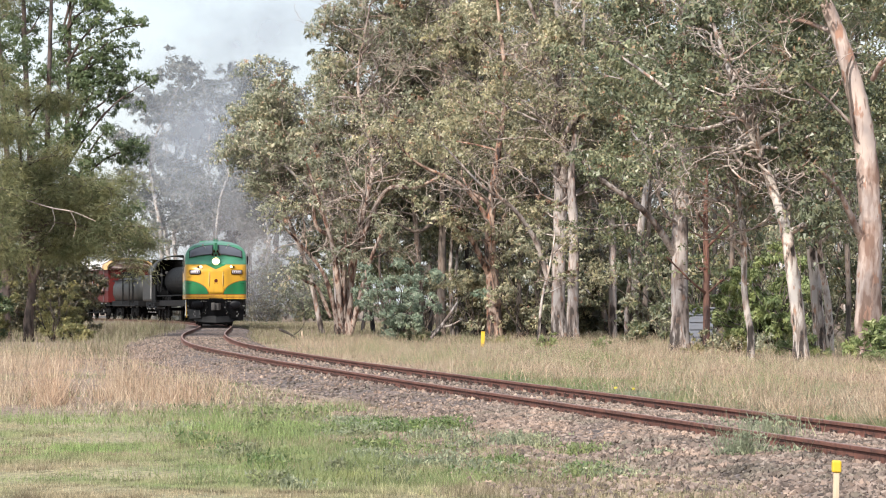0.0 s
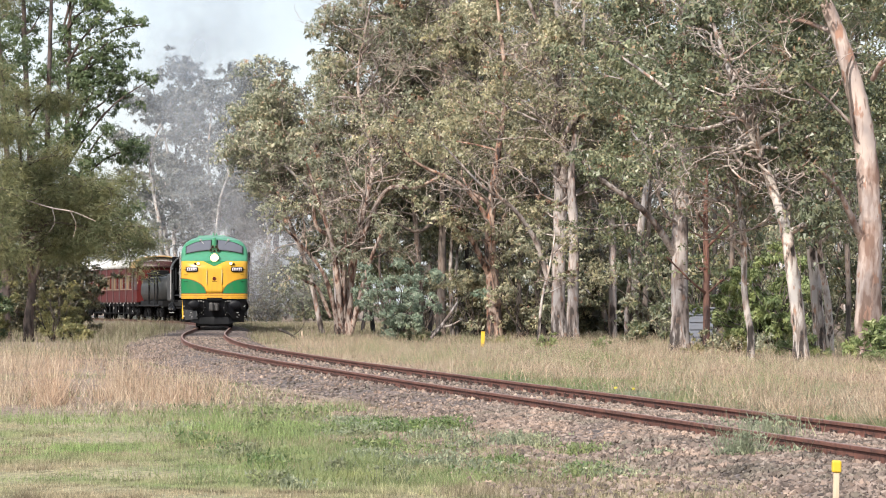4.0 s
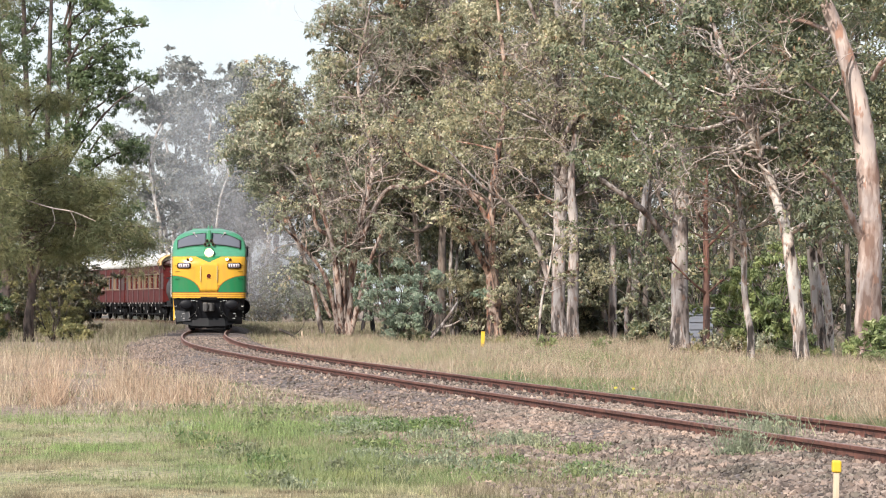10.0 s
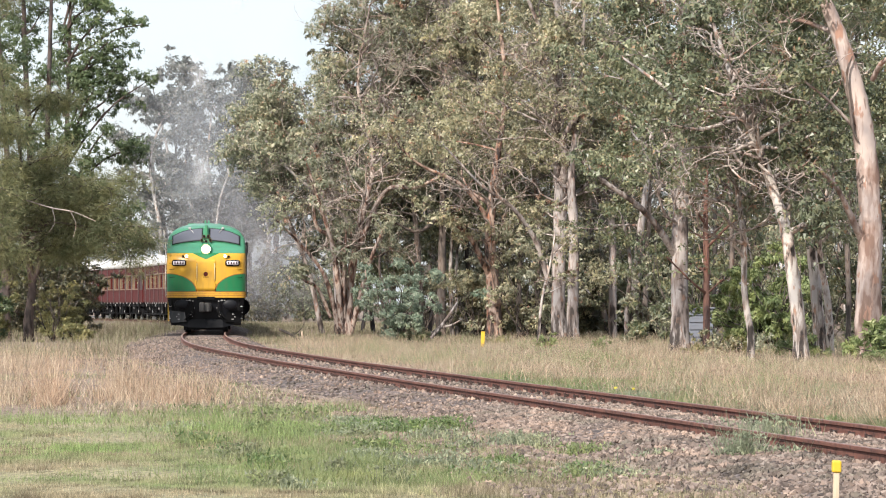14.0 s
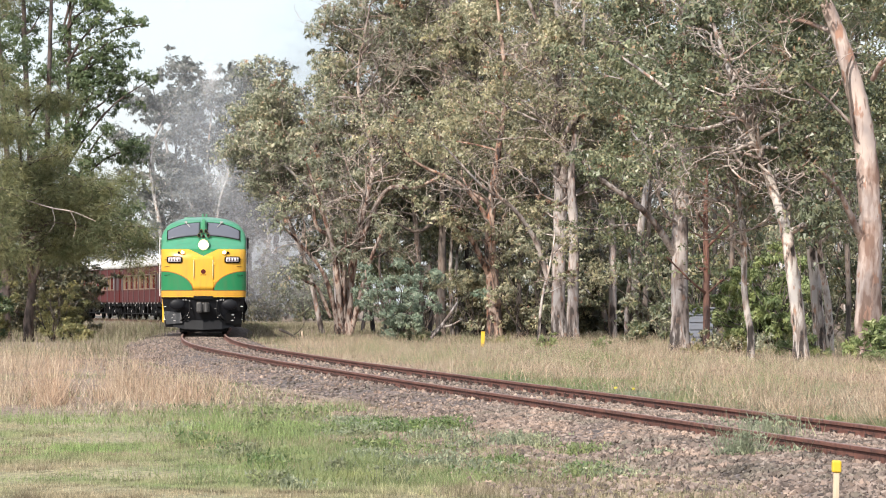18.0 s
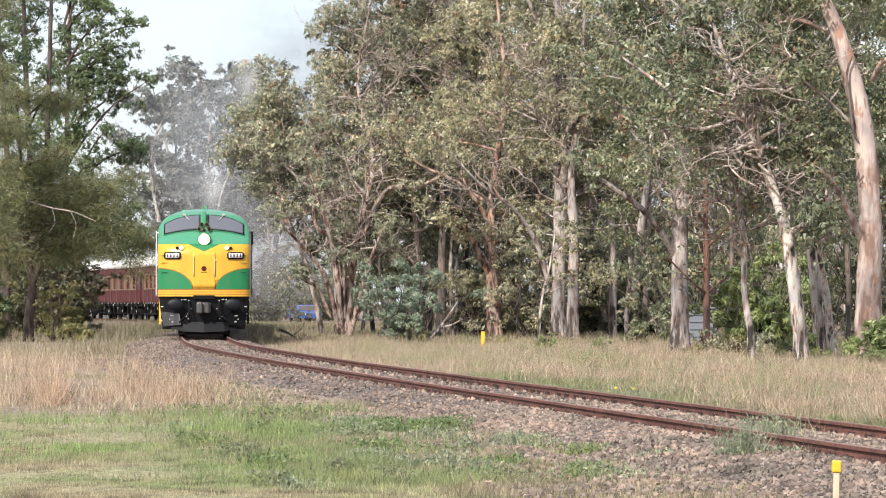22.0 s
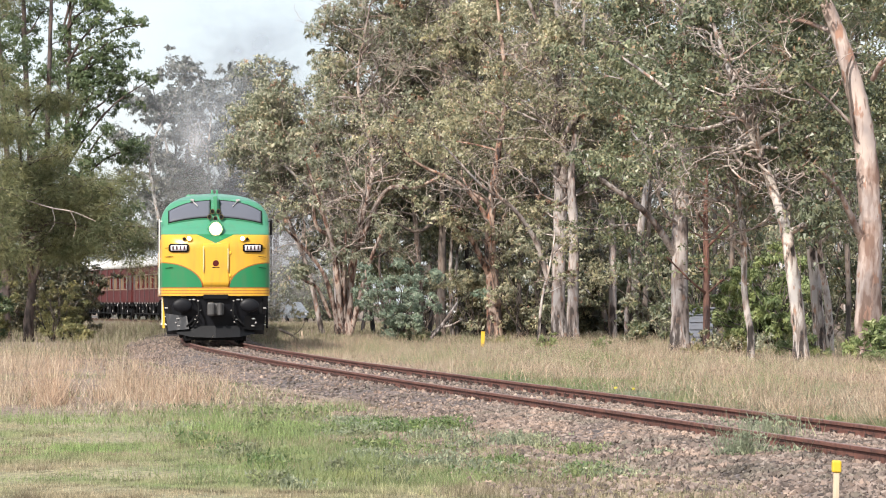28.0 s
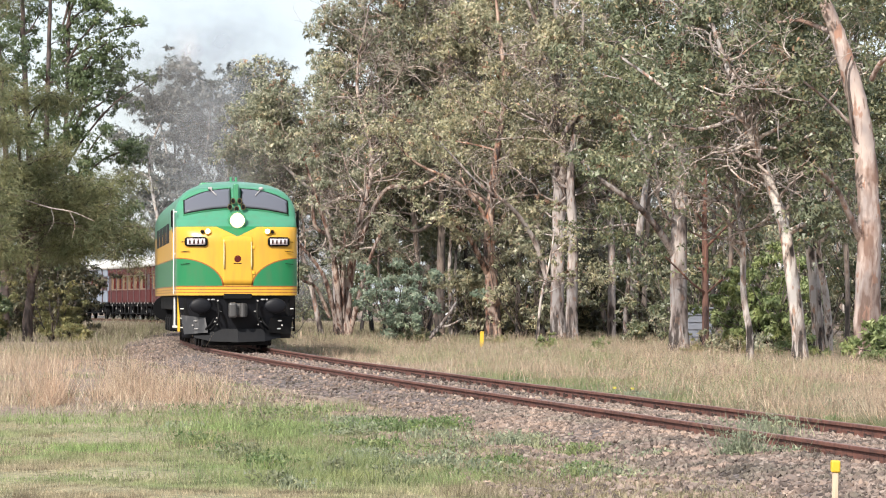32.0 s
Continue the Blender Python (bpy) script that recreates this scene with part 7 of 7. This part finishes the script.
def build_stones():
    rng = np.random.RandomState(9)
    n, near = 17000, 26000
    la, lm, lb = np.interp([19, 43, 118], LINE_Y, LINE_L)
    l = np.concatenate([la + (lb - la) * rng.rand(n) ** 1.5, la + (lm - la) * rng.rand(near)])
    n += near
    a = np.where(rng.rand(n) < .12, rng.uniform(-4.3, -2.6, n), rng.uniform(-2.75, 1.5, n))
    keep = np.abs(np.abs(a) - .75) > .09
    a, l = a[keep], l[keep]
    up = np.interp(a, [-2.6, -2.2, -1.9, -1.6, -1.1, -.85, -.5, 0, .5, .85, 1.35, 2.1], [-.30, -.235, -.18, -.15, -.122, -.125, -.13, -.118, -.13, -.14, -.15, -.36])
    p = on_track(l, a, up)
    p[:, 2] = np.where(a < -2.6, ground_z(p[:, 0], p[:, 1]) + .005, p[:, 2])
    p[:, 2] += .012
    n = len(p)
    r = rng.uniform(.013, .034, n) * np.where(rng.rand(n) < .08, 1.2, 1)
    turn = np.arange(6) * np.pi / 3
    unit = np.stack([np.cos(turn), np.sin(turn), np.where(np.arange(6) % 2, -.62, .62)], -1)
    faces = np.array([(0, 2, 4), (5, 3, 1)] + [(k, (k + 1) % 6, (k + 2) % 6) if k % 2 else ((k + 2) % 6, (k + 1) % 6, k) for k in range(6)])
    q = np.eye(3)[None] * 1.0 + .8 * rng.standard_normal((n, 3, 3))
    q, _ = np.linalg.qr(q)
    spin, squash = rng.uniform(0, 2 * np.pi, n), rng.uniform(.55, 1.0, n)
    k = unit[None] * (0.7 + 0.6 * rng.rand(n, 6, 1))
    k[..., 1] *= squash[:, None]
    k = np.stack([k[..., 0] * np.cos(spin)[:, None] - k[..., 1] * np.sin(spin)[:, None], k[..., 0] * np.sin(spin)[:, None] + k[..., 1] * np.cos(spin)[:, None], k[..., 2]], -1) * r[:, None, None] * 1.1
    v = np.einsum("nij,nkj->nki", q, k) + p[:, None]
    f = faces[None] + 6 * np.arange(n)[:, None, None]
    tagged(put("ballast_stones", fast_mesh("ballast_stones", v.reshape(-1, 3), f.reshape(-1, 3)), STONE), "loose angular brown and grey ballast stones", "stones", kind="stuff")


build_stones()


# ---------------------------------------------------------------- small things beside the track
def weed(name, x, y, count, height, spread, mat, label, seed, z=None, flower=None):
    rng = np.random.RandomState(seed)
    zz = float(ground_z(np.array(x), np.array(y))) if z is None else z
    w = thing(name, pose(x, y, zz), label, "plant")
    px, py = rng.standard_normal(count) * spread, rng.standard_normal(count) * spread
    h = height * (0.4 + 0.7 * rng.rand(count))
    v, f = blades(count, px, py, h, .006, rng, .55, np.full(count, -.02))
    pieces = [(v, f)]
    c = np.stack([px, py, h * .6], -1)[:: 3]
    pieces.append(leaves(c, .05, 4, .036, rng, -0.3))
    v, f = joined(pieces)
    tagged(put("foliage", fast_mesh("foliage", v, f), mat, w), kind="stuff")
    if flower:
        part("flower", cyl((0, 0, height * .8), (0, 0, height * .8 + .03), .022, .03, n=10), flower, w, "yellow flower head")
    return w


WEED_DARK = per_piece("weed_dark_green", [(0.0, (0.105, 0.165, 0.065)), (1.0, (0.22, 0.295, 0.125))], 0.55, 0.25)
WEED_GREY = per_piece("weed_grey_green", [(0.0, (0.19, 0.225, 0.15)), (1.0, (0.35, 0.38, 0.265))], 0.6, 0.25)
FLOWER = paint("flower_yellow", (0.75, 0.66, 0.06), 0.6, 0.1)
PLASTIC = paint("marker_yellow", (0.64, 0.42, 0.03), 0.5, 0.3)
STAKE = grainy("pale_timber", (0.50, 0.38, 0.27), (0.62, 0.50, 0.38), (0.36, 0.26, 0.18), 20, stretch=(1, 1, .1), bump=0.3)
SHED = paint("galvanised_sheet", (0.17, 0.185, 0.22), 0.5, 0.35, (0.18, 0.15, 0.13))
for name, x, y, n, h, sp, mat, label, seed in (
        ("weed", -0.35, 36.2, 300, .24, .17, WEED_DARK, "tuft of dark green blades at the lawn's edge", 18),
        ("weed", -0.72, 37.6, 240, .20, .16, WEED_DARK, "tuft of dark green blades at the lawn's edge", 19),
        ("weed", 0.04, 37.0, 260, .22, .13, WEED_DARK, "clump of dark green weeds at the ballast's foot", 1),
        ("weed", 0.83, 33.0, 320, .20, .17, WEED_GREY, "leafy weeds growing at the ballast's foot", 2),
        ("weed", -1.0, 38.0, 300, .20, .22, WEED_GREY, "grey-green weeds in the lawn", 3),
        ("weed", -0.75, 36.4, 200, .16, .22, WEED_GREY, "grey-green weeds in the lawn", 4),
        ("weed", 1.32, 31.4, 200, .16, .14, WEED, "green weeds among ballast stones", 5),
        ("weed", -0.1, 34.5, 220, .18, .20, WEED_GREY, "leafy weeds growing at the ballast's foot", 6),
        ("weed", 2.66, 28.9, 300, .44, .10, WEED_GREY, "tall green weed beside the near rail", 7),
        ("weed", 3.05, 29.0, 160, .26, .14, WEED_GREY, "thin weeds leaning over the near rail", 8),
        ("weed", 2.0, 30.0, 120, .14, .15, WEED_GREY, "small weeds among ballast stones", 9),
        ("weed", 2.9, 51.5, 220, .30, .35, WEED, "low green weeds in dry grass", 10),
        ("weed", 3.9, 45.5, 260, .22, .35, WEED, "green weeds beside the far rail", 11),
        ("weed", 5.3, 41.5, 200, .26, .22, WEED_GREY, "grey-green weeds in dry grass", 12),
        ("weed", -1.9, 40.5, 260, .22, .35, WEED, "bright green grass tuft at the lawn's edge", 13),
        ("weed", -2.9, 41.5, 260, .20, .4, WEED, "bright green grass tuft at the lawn's edge", 14)):
    weed(name, x, y, n, h, sp, mat, label, seed)
rt = random.Random(8)
for k in range(26):             # tufts where the lawn meets the ballast
    y = 25.5 + 12 * k / 26 + rt.uniform(-.3, .3)
    x = float(track_x(y)) - rt.uniform(3.9, 6.0)
    weed("grass_tuft", round(x, 2), round(y, 2), rt.randint(70, 150), round(rt.uniform(.10, .2), 2), round(rt.uniform(.07, .16), 2), rt.choice([WEED, WEED_GREY, WEED_DARK, VERGE_GREEN]),
         "green grass tuft where lawn meets ballast", 120 + k)
rw = random.Random(12)
for k in range(46):
    near = k % 3
    y = 27 + (38 if near else 10) * rw.random() ** 1.4
    x = float(track_x(y)) + (rw.uniform(1.5, 2.8) if near else -rw.uniform(2.4, 4.0)) * 1.1
    weed("weed", round(x, 2), round(y, 2), rw.randint(60, 160), round(rw.uniform(.07, .18), 2), round(rw.uniform(.08, .22), 2), rw.choice([WEED, WEED_GREY, WEED_GREY, WEED_DARK]),
         "small leafy weeds beside the rails", 40 + k)
weed("weed", 3.2, 32.3, 240, .34, .20, WEED_GREY, "grey-green weeds growing between the rails", 17, z=.34)
weed("wildflower", 2.55, 48.0, 60, .16, .08, WEED, "yellow wildflower beside the far rail", 15, flower=FLOWER)
weed("wildflower", 2.85, 48.6, 60, .12, .08, WEED, "yellow wildflower beside the far rail", 16, flower=FLOWER)


def build_small():
    st = thing("marker_stake", pose(2.775, 23.0, 0.16, 1.5, 1.0), "pale timber stake with a yellow top beside the ballast", "stake")
    part("shaft", box(-.021, .021, -.021, .021, -.15, .36, .004), STAKE, st)
    cp = box(-.033, .033, -.033, .033, .345, .43, .012)
    part("cap", cp, PLASTIC, st, "bright yellow cap")
    p = thing("marker_post", pose(1.25, 103.0, .22, 0, 2.0), "short yellow post in dry grass at the forest's edge", "post")
    part("shaft", box(-.06, .06, -.04, .04, -.1, .55, .012), PLASTIC, p)
    part("cap", box(-.066, .066, -.046, .046, .55, .585, .01), PLASTIC, p)
    p = thing("marker_post", pose(-5.25, 121.0, .25), "thin timber post beside the track", "post")
    part("shaft", box(-.03, .03, -.03, .03, -.1, .40, .01), STAKE, p)
    sh = thing("steel_shed", pose(8.42, 107.0, 0.1, 0, 0, 8), "grey sheet-metal shed behind a gum trunk", "shed")
    part("body", box(-.40, .40, -.35, .35, 0, 1.42, .02), SHED, sh)
    for k in range(6):
        part("panel", box(-.40, .40, -.385, -.352, .03 + .235 * k, .225 + .235 * k, .012), SHED, sh)
    part("roof", box(-.46, .46, -.45, .45, 1.42, 1.47, .01), SHED, sh)
    for k, (pts, lab) in enumerate((
            ([(-5.95, 118, .75, .10), (-5.6, 118, .60, .09), (-5.25, 118, .38, .08), (-4.9, 118, .28, .05)], "dark broken branch lying in dry grass"),
            ([(-.6, 112, .3, .12), (-.2, 112, .75, .12), (.15, 112, 1.2, .10), (.5, 112, 1.75, .07)], "fallen grey limb leaning on a shrub"),
            ([(-.7, 112.5, .42, .09), (-.2, 112.5, .8, .09), (.3, 112.5, .95, .07), (.65, 112.5, 1.15, .04)], "fallen grey limb lying at the forest's edge"))):
        q = np.array(pts)
        base = q[0, :3].copy()
        s = spline(np.column_stack([q[:, :3] - base, q[:, 3]]), 14)
        v, f = tube(s[:, :3], s[:, 3] / 2, 8, .1, np.random.RandomState(k))
        b = thing("fallen_branch", pose(*base), lab, "branch")
        put("wood", fast_mesh("wood", v, f, True), BARK_DARK if k == 0 else BARK_PALE, b)
        s2 = spline([(*s[6, :3], .04), (*(s[6, :3] + [.3, .1, .25]), .03), (*(s[6, :3] + [.5, .1, .6]), .015)], 8)
        v, f = tube(s2[:, :3], s2[:, 3] / 2, 6)
        put("twig", fast_mesh("twig", v, f, True), BARK_DARK, b)


build_small()


# ---------------------------------------------------------------- cars on the road
def build_car(col, label, high=1.42, van=False):
    c = thing("car", pose(0, 0, 0), label, "car", "cars on the road")
    W, L = .86, 4.5
    prof = [(0, .32), (0, .62), (.12, .74), (1.15, .90), (1.85, high - .06), (2.2, high), (3.2, high), (3.55, high - .05), (4.0, .98), (4.42, .92), (4.5, .6), (4.5, .32)]
    if van:
        prof = [(0, .32), (0, .70), (.12, .86), (1.1, 1.0), (1.7, high - .06), (2.0, high), (3.9, high), (4.3, high - .08), (4.46, .95), (4.5, .6), (4.5, .32)]
    bm = bmesh.new()
    rows = []
    for s in (-1, 1):
        rows.append([bm.verts.new((s * (W if z < 1.0 else W - .16 * (z - .9) / .5), y, z)) for y, z in prof])
    n = len(prof)
    for i in range(n):
        j = (i + 1) % n
        bm.faces.new((rows[0][i], rows[0][j], rows[1][j], rows[1][i]))
    bm.faces.new(rows[0][::-1])
    bm.faces.new(rows[1])
    bmesh.ops.bevel(bm, geom=list(bm.edges), offset=.04, segments=2, affect="EDGES")
    bmesh.ops.recalc_face_normals(bm, faces=bm.faces)
    part("body", bm, col, c, smooth=False)
    for s in (-1, 1):
        g = bmesh.new()
        y0, y1, y2, y3 = (1.45, 2.0, 3.3, 3.75) if not van else (1.4, 1.9, 3.9, 4.2)
        vv = [g.verts.new((s * x, y, z)) for x, y, z in ((W + .005, y0, .93), (W - .13, y1, high - .12), (W - .13, y2, high - .12), (W + .005, y3, .95))]
        vb = [g.verts.new((v.co.x + s * .012, v.co.y, v.co.z)) for v in vv]
        g.faces.new(vv)
        g.faces.new(vb[::-1])
        for k in range(4):
            g.faces.new((vv[k], vb[k], vb[(k + 1) % 4], vv[(k + 1) % 4]))
        part("side_window", g, COACH_GLASS, c, "dark side glass")
        part("headlight", box(s * .62 - .16, s * .62 + .16, -.02, .05, .60, .70, .02), WHITE, c)
        part("tail_light", box(s * .66 - .14, s * .66 + .14, 4.47, 4.53, .68, .82, .02), MAROON, c)
    for ya, za, yb, zb in ((1.28, .97, 1.80, high - .10),):
        g = bmesh.new()
        vv = [g.verts.new(p) for p in ((-.70, ya - .02, za), (.70, ya - .02, za), (.60, yb - .03, zb), (-.60, yb - .03, zb))]
        vb = [g.verts.new((v.co.x, v.co.y - .015, v.co.z + .012)) for v in vv]
        g.faces.new(vv)
        g.faces.new(vb[::-1])
        for k in range(4):
            g.faces.new((vv[k], vb[k], vb[(k + 1) % 4], vv[(k + 1) % 4]))
        part("windscreen", g, COACH_GLASS, c, "dark windscreen")
    for y in (.85, 3.6):
        for s in (-1, 1):
            w = part("wheel", cyl((s * .70, y, .31), (s * .89, y, .31), .31, n=20), BLACK, c)
            part("rim", cyl((s * .885, y, .31), (s * .90, y, .31), .19, n=16), STEELGREY, w)
    return c


CAR_WHITE = paint("car_white", (0.72, 0.72, 0.70), 0.3, 0.1)
CAR_BLUE = paint("car_blue", (0.05, 0.10, 0.30), 0.3, 0.1)
CAR_GREY = paint("car_grey", (0.16, 0.18, 0.20), 0.3, 0.15)
road_len = np.concatenate([[0], np.cumsum(np.hypot(np.diff(ROAD_X), np.diff(ROAD_Y)))])


def road_at(y):
    return float(np.interp(y, ROAD_Y, road_len))


# car, metres along the road at its time, that time, speed (negative: towards the camera's side)
CARS = [(build_car(CAR_BLUE, "small dark blue car driving behind the trees"), road_at(263), 22.0, -21.0, -1.6),
        (build_car(CAR_WHITE, "white sedan driving behind the trees"), road_at(263), 25.5, -21.0, -1.6),
        (build_car(CAR_WHITE, "white van driving behind a white sedan", 1.75, True), road_at(263), 26.15, -21.0, -1.6),
        (build_car(CAR_GREY, "grey wagon driving behind the trees", 1.65, True), road_at(263), 28.2, -21.0, -1.6),
        (build_car(CAR_WHITE, "white pickup driving slowly away behind the forest", 1.7, True), road_at(163), 19.0, 4.5, 1.6),
        (build_car(CAR_WHITE, "white car driving away behind the trees", 1.5), road_at(263), 29.6, 20.0, 1.6)]


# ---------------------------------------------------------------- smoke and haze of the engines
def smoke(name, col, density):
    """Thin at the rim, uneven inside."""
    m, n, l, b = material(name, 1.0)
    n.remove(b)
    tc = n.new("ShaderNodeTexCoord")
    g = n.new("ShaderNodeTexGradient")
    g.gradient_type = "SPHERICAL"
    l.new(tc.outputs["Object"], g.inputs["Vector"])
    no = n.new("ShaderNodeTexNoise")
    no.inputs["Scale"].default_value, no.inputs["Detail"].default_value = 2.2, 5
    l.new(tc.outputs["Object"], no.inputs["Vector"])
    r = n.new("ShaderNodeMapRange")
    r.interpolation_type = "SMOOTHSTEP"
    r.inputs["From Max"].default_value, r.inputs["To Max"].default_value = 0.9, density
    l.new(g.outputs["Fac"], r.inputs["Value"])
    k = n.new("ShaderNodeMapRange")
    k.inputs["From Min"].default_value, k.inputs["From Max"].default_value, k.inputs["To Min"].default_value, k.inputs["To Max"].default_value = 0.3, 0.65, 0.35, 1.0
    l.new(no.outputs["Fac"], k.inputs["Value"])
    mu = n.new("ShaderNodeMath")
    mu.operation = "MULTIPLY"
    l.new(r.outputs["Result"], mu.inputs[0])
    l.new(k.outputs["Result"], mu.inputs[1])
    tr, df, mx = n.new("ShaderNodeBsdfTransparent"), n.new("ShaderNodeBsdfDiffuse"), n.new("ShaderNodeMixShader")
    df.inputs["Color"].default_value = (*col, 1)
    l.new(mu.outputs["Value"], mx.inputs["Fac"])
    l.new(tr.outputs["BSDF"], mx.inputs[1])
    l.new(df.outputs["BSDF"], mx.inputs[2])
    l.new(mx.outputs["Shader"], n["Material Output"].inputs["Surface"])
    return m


def puff_mesh(wide, high, bulge):
    """A bulging rounded sheet of smoke, one unit across in its own space."""
    u = np.linspace(-1, 1, 25)
    gx, gz = np.meshgrid(u, u)
    gy = -bulge * (1 - np.clip(gx ** 2 + gz ** 2, 0, 1)) + .05 * np.sin(5 * gx + 2) * np.cos(4 * gz)
    i = np.arange(24)[:, None] * 25
    j = np.arange(24)[None]
    f = np.stack([i + j, i + j + 1, i + 26 + j, i + 25 + j], -1).reshape(-1, 4)
    keep = (gx ** 2 + gz ** 2).ravel()[f].min(1) < 1.0
    return fast_mesh("puff", np.stack([gx, gy, gz], -1).reshape(-1, 3), f[keep], True)


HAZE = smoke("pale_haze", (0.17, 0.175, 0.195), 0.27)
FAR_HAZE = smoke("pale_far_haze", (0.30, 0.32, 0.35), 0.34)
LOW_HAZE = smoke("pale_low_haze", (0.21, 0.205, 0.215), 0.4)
FUME = smoke("pale_exhaust", (0.50, 0.50, 0.52), 0.5)
STEAMY = smoke("grey_engine_smoke", (0.22, 0.25, 0.30), 0.66)
SOOT = smoke("brown_exhaust", (0.085, 0.082, 0.08), 0.6)
HAZES, PUFFS = [], []
# pale haze put before the far trees and low gap as tinted see-through sheets
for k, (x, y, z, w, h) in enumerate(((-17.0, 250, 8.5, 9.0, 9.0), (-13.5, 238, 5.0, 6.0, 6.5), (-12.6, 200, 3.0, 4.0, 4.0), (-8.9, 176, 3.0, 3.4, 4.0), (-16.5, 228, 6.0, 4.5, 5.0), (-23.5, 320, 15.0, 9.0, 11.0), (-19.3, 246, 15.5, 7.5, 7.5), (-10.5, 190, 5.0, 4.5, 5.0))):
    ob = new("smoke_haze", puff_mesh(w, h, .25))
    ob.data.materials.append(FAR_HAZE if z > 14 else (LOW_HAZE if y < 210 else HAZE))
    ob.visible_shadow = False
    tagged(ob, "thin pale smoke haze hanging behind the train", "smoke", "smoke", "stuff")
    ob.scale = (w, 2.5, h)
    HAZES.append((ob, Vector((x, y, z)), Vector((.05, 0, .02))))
for k, (x, y, z, w, h) in enumerate(((-13.5, 236, 21.0, 12.0, 9.0), (-18.5, 238, 14.0, 8.0, 8.0), (9.0, 372, 30.0, 14.0, 9.0), (1.0, 374, 24.0, 10.0, 8.0))):
    ob = new("smoke_cloud", puff_mesh(w, h, .3))
    ob.data.materials.append(STEAMY)
    ob.visible_shadow = False
    tagged(ob, "grey smoke cloud drifting off above the train", "smoke", "smoke", "stuff")
    ob.scale = (w, 2.5, h)
    HAZES.append((ob, Vector((x, y, z)), Vector((0, .2, 1.5)) if y < 300 else Vector((-1.1 if z > 26 else -.8, 0, .04))))
for k in range(14):
    ob = new("exhaust_puff", puff_mesh(1, 1, .3))
    late = 1.0 + 2.2 * k > 23
    ob.data.materials.append(SOOT if late else FUME)
    ob.visible_shadow = False
    tagged(ob, "thin grey exhaust puff rising from the diesel engine", "smoke", "smoke", "stuff")
    ob.scale = (2.2, .9, 2.4) if late else (.65, .6, 1.3)
    PUFFS.append((ob, 1.0 + 2.2 * k))


# ---------------------------------------------------------------- what moves
def engine_front(t):
    """Distance along the line of the engine's front at t seconds."""
    y = np.interp(t, FRONT_T, FRONT_Y)
    return float(np.interp(y, LINE_Y, LINE_L))


_c = np.polyfit([0, 6, 10, 14, 18, 22, 25, 28, 30, 32], [162.0, 143.8, 134.9, 126.6, 116.2, 107.4, 99.4, 91.1, 86.0, 81.7], 4)
FRONT_T = np.arange(0, 32.01, 0.1)
FRONT_Y = np.polyval(_c, FRONT_T)


def vehicle_pose(front, a, b):
    p, q = on_track(front + a), on_track(front + b)
    d = q - p
    turn = math.atan2(-d[0], d[1])
    m = Matrix.Translation(p) @ Matrix.Rotation(turn, 4, "Z") @ Matrix.Rotation(math.atan2(d[2], math.hypot(d[0], d[1])), 4, "X")
    return m @ Matrix.Translation((0, -a, 0))


def motions():
    times = [float(t) for t in np.arange(0, 32.01, 1.0)]
    for ob, offset, a, b in TRAIN:
        walk(ob, [(t, vehicle_pose(engine_front(t) + offset, a, b)) for t in times])
    for ob, at, when, speed, lane in CARS:
        rows = []
        for t in [float(k) for k in np.arange(0, 32.01, 1.0)]:
            l = at + speed * (t - when)
            q = [np.array([np.interp(k, road_len, ROAD_X), np.interp(k, road_len, ROAD_Y), np.interp(k, road_len, ROAD_Z) + .05]) for k in (l, l + math.copysign(2.7, -speed))]
            d = q[1] - q[0]
            turn = math.atan2(-d[0], d[1])
            k = Vector((math.cos(turn), math.sin(turn), 0)) * abs(lane)
            rows.append((t, Matrix.Translation(Vector(q[0]) + k) @ Matrix.Rotation(turn, 4, "Z")))
        walk(ob, rows)
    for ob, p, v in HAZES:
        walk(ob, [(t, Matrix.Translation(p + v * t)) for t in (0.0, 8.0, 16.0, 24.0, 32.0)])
    for k, (ob, born) in enumerate(PUFFS):
        rows, out = [], vehicle_pose(engine_front(born), 3.4, 14.9) @ Vector((0, 8.6, 2.75))
        for t in times:
            if t <= born:
                rows.append((t, Matrix.Translation(vehicle_pose(engine_front(t), 3.4, 14.9) @ Vector((0, 8.6, 2.75)))))
            else:
                rows.append((t, Matrix.Translation(out + Vector((.35 * math.sin(k) + .12, .1, 2.0 if born < 23 else .8)) * (t - born))))
        walk(ob, rows)
    start = engine_front(0)
    for w, y, r in DIESEL_WHEELS + STEAM_WHEELS:
        p = w.matrix_basis.translation.copy()
        walk(w, [(float(t), Matrix.Translation(p) @ Matrix.Rotation((start - engine_front(t)) / r % (2 * math.pi), 4, "X")) for t in np.arange(0, 32.01, 0.2)])


motions()
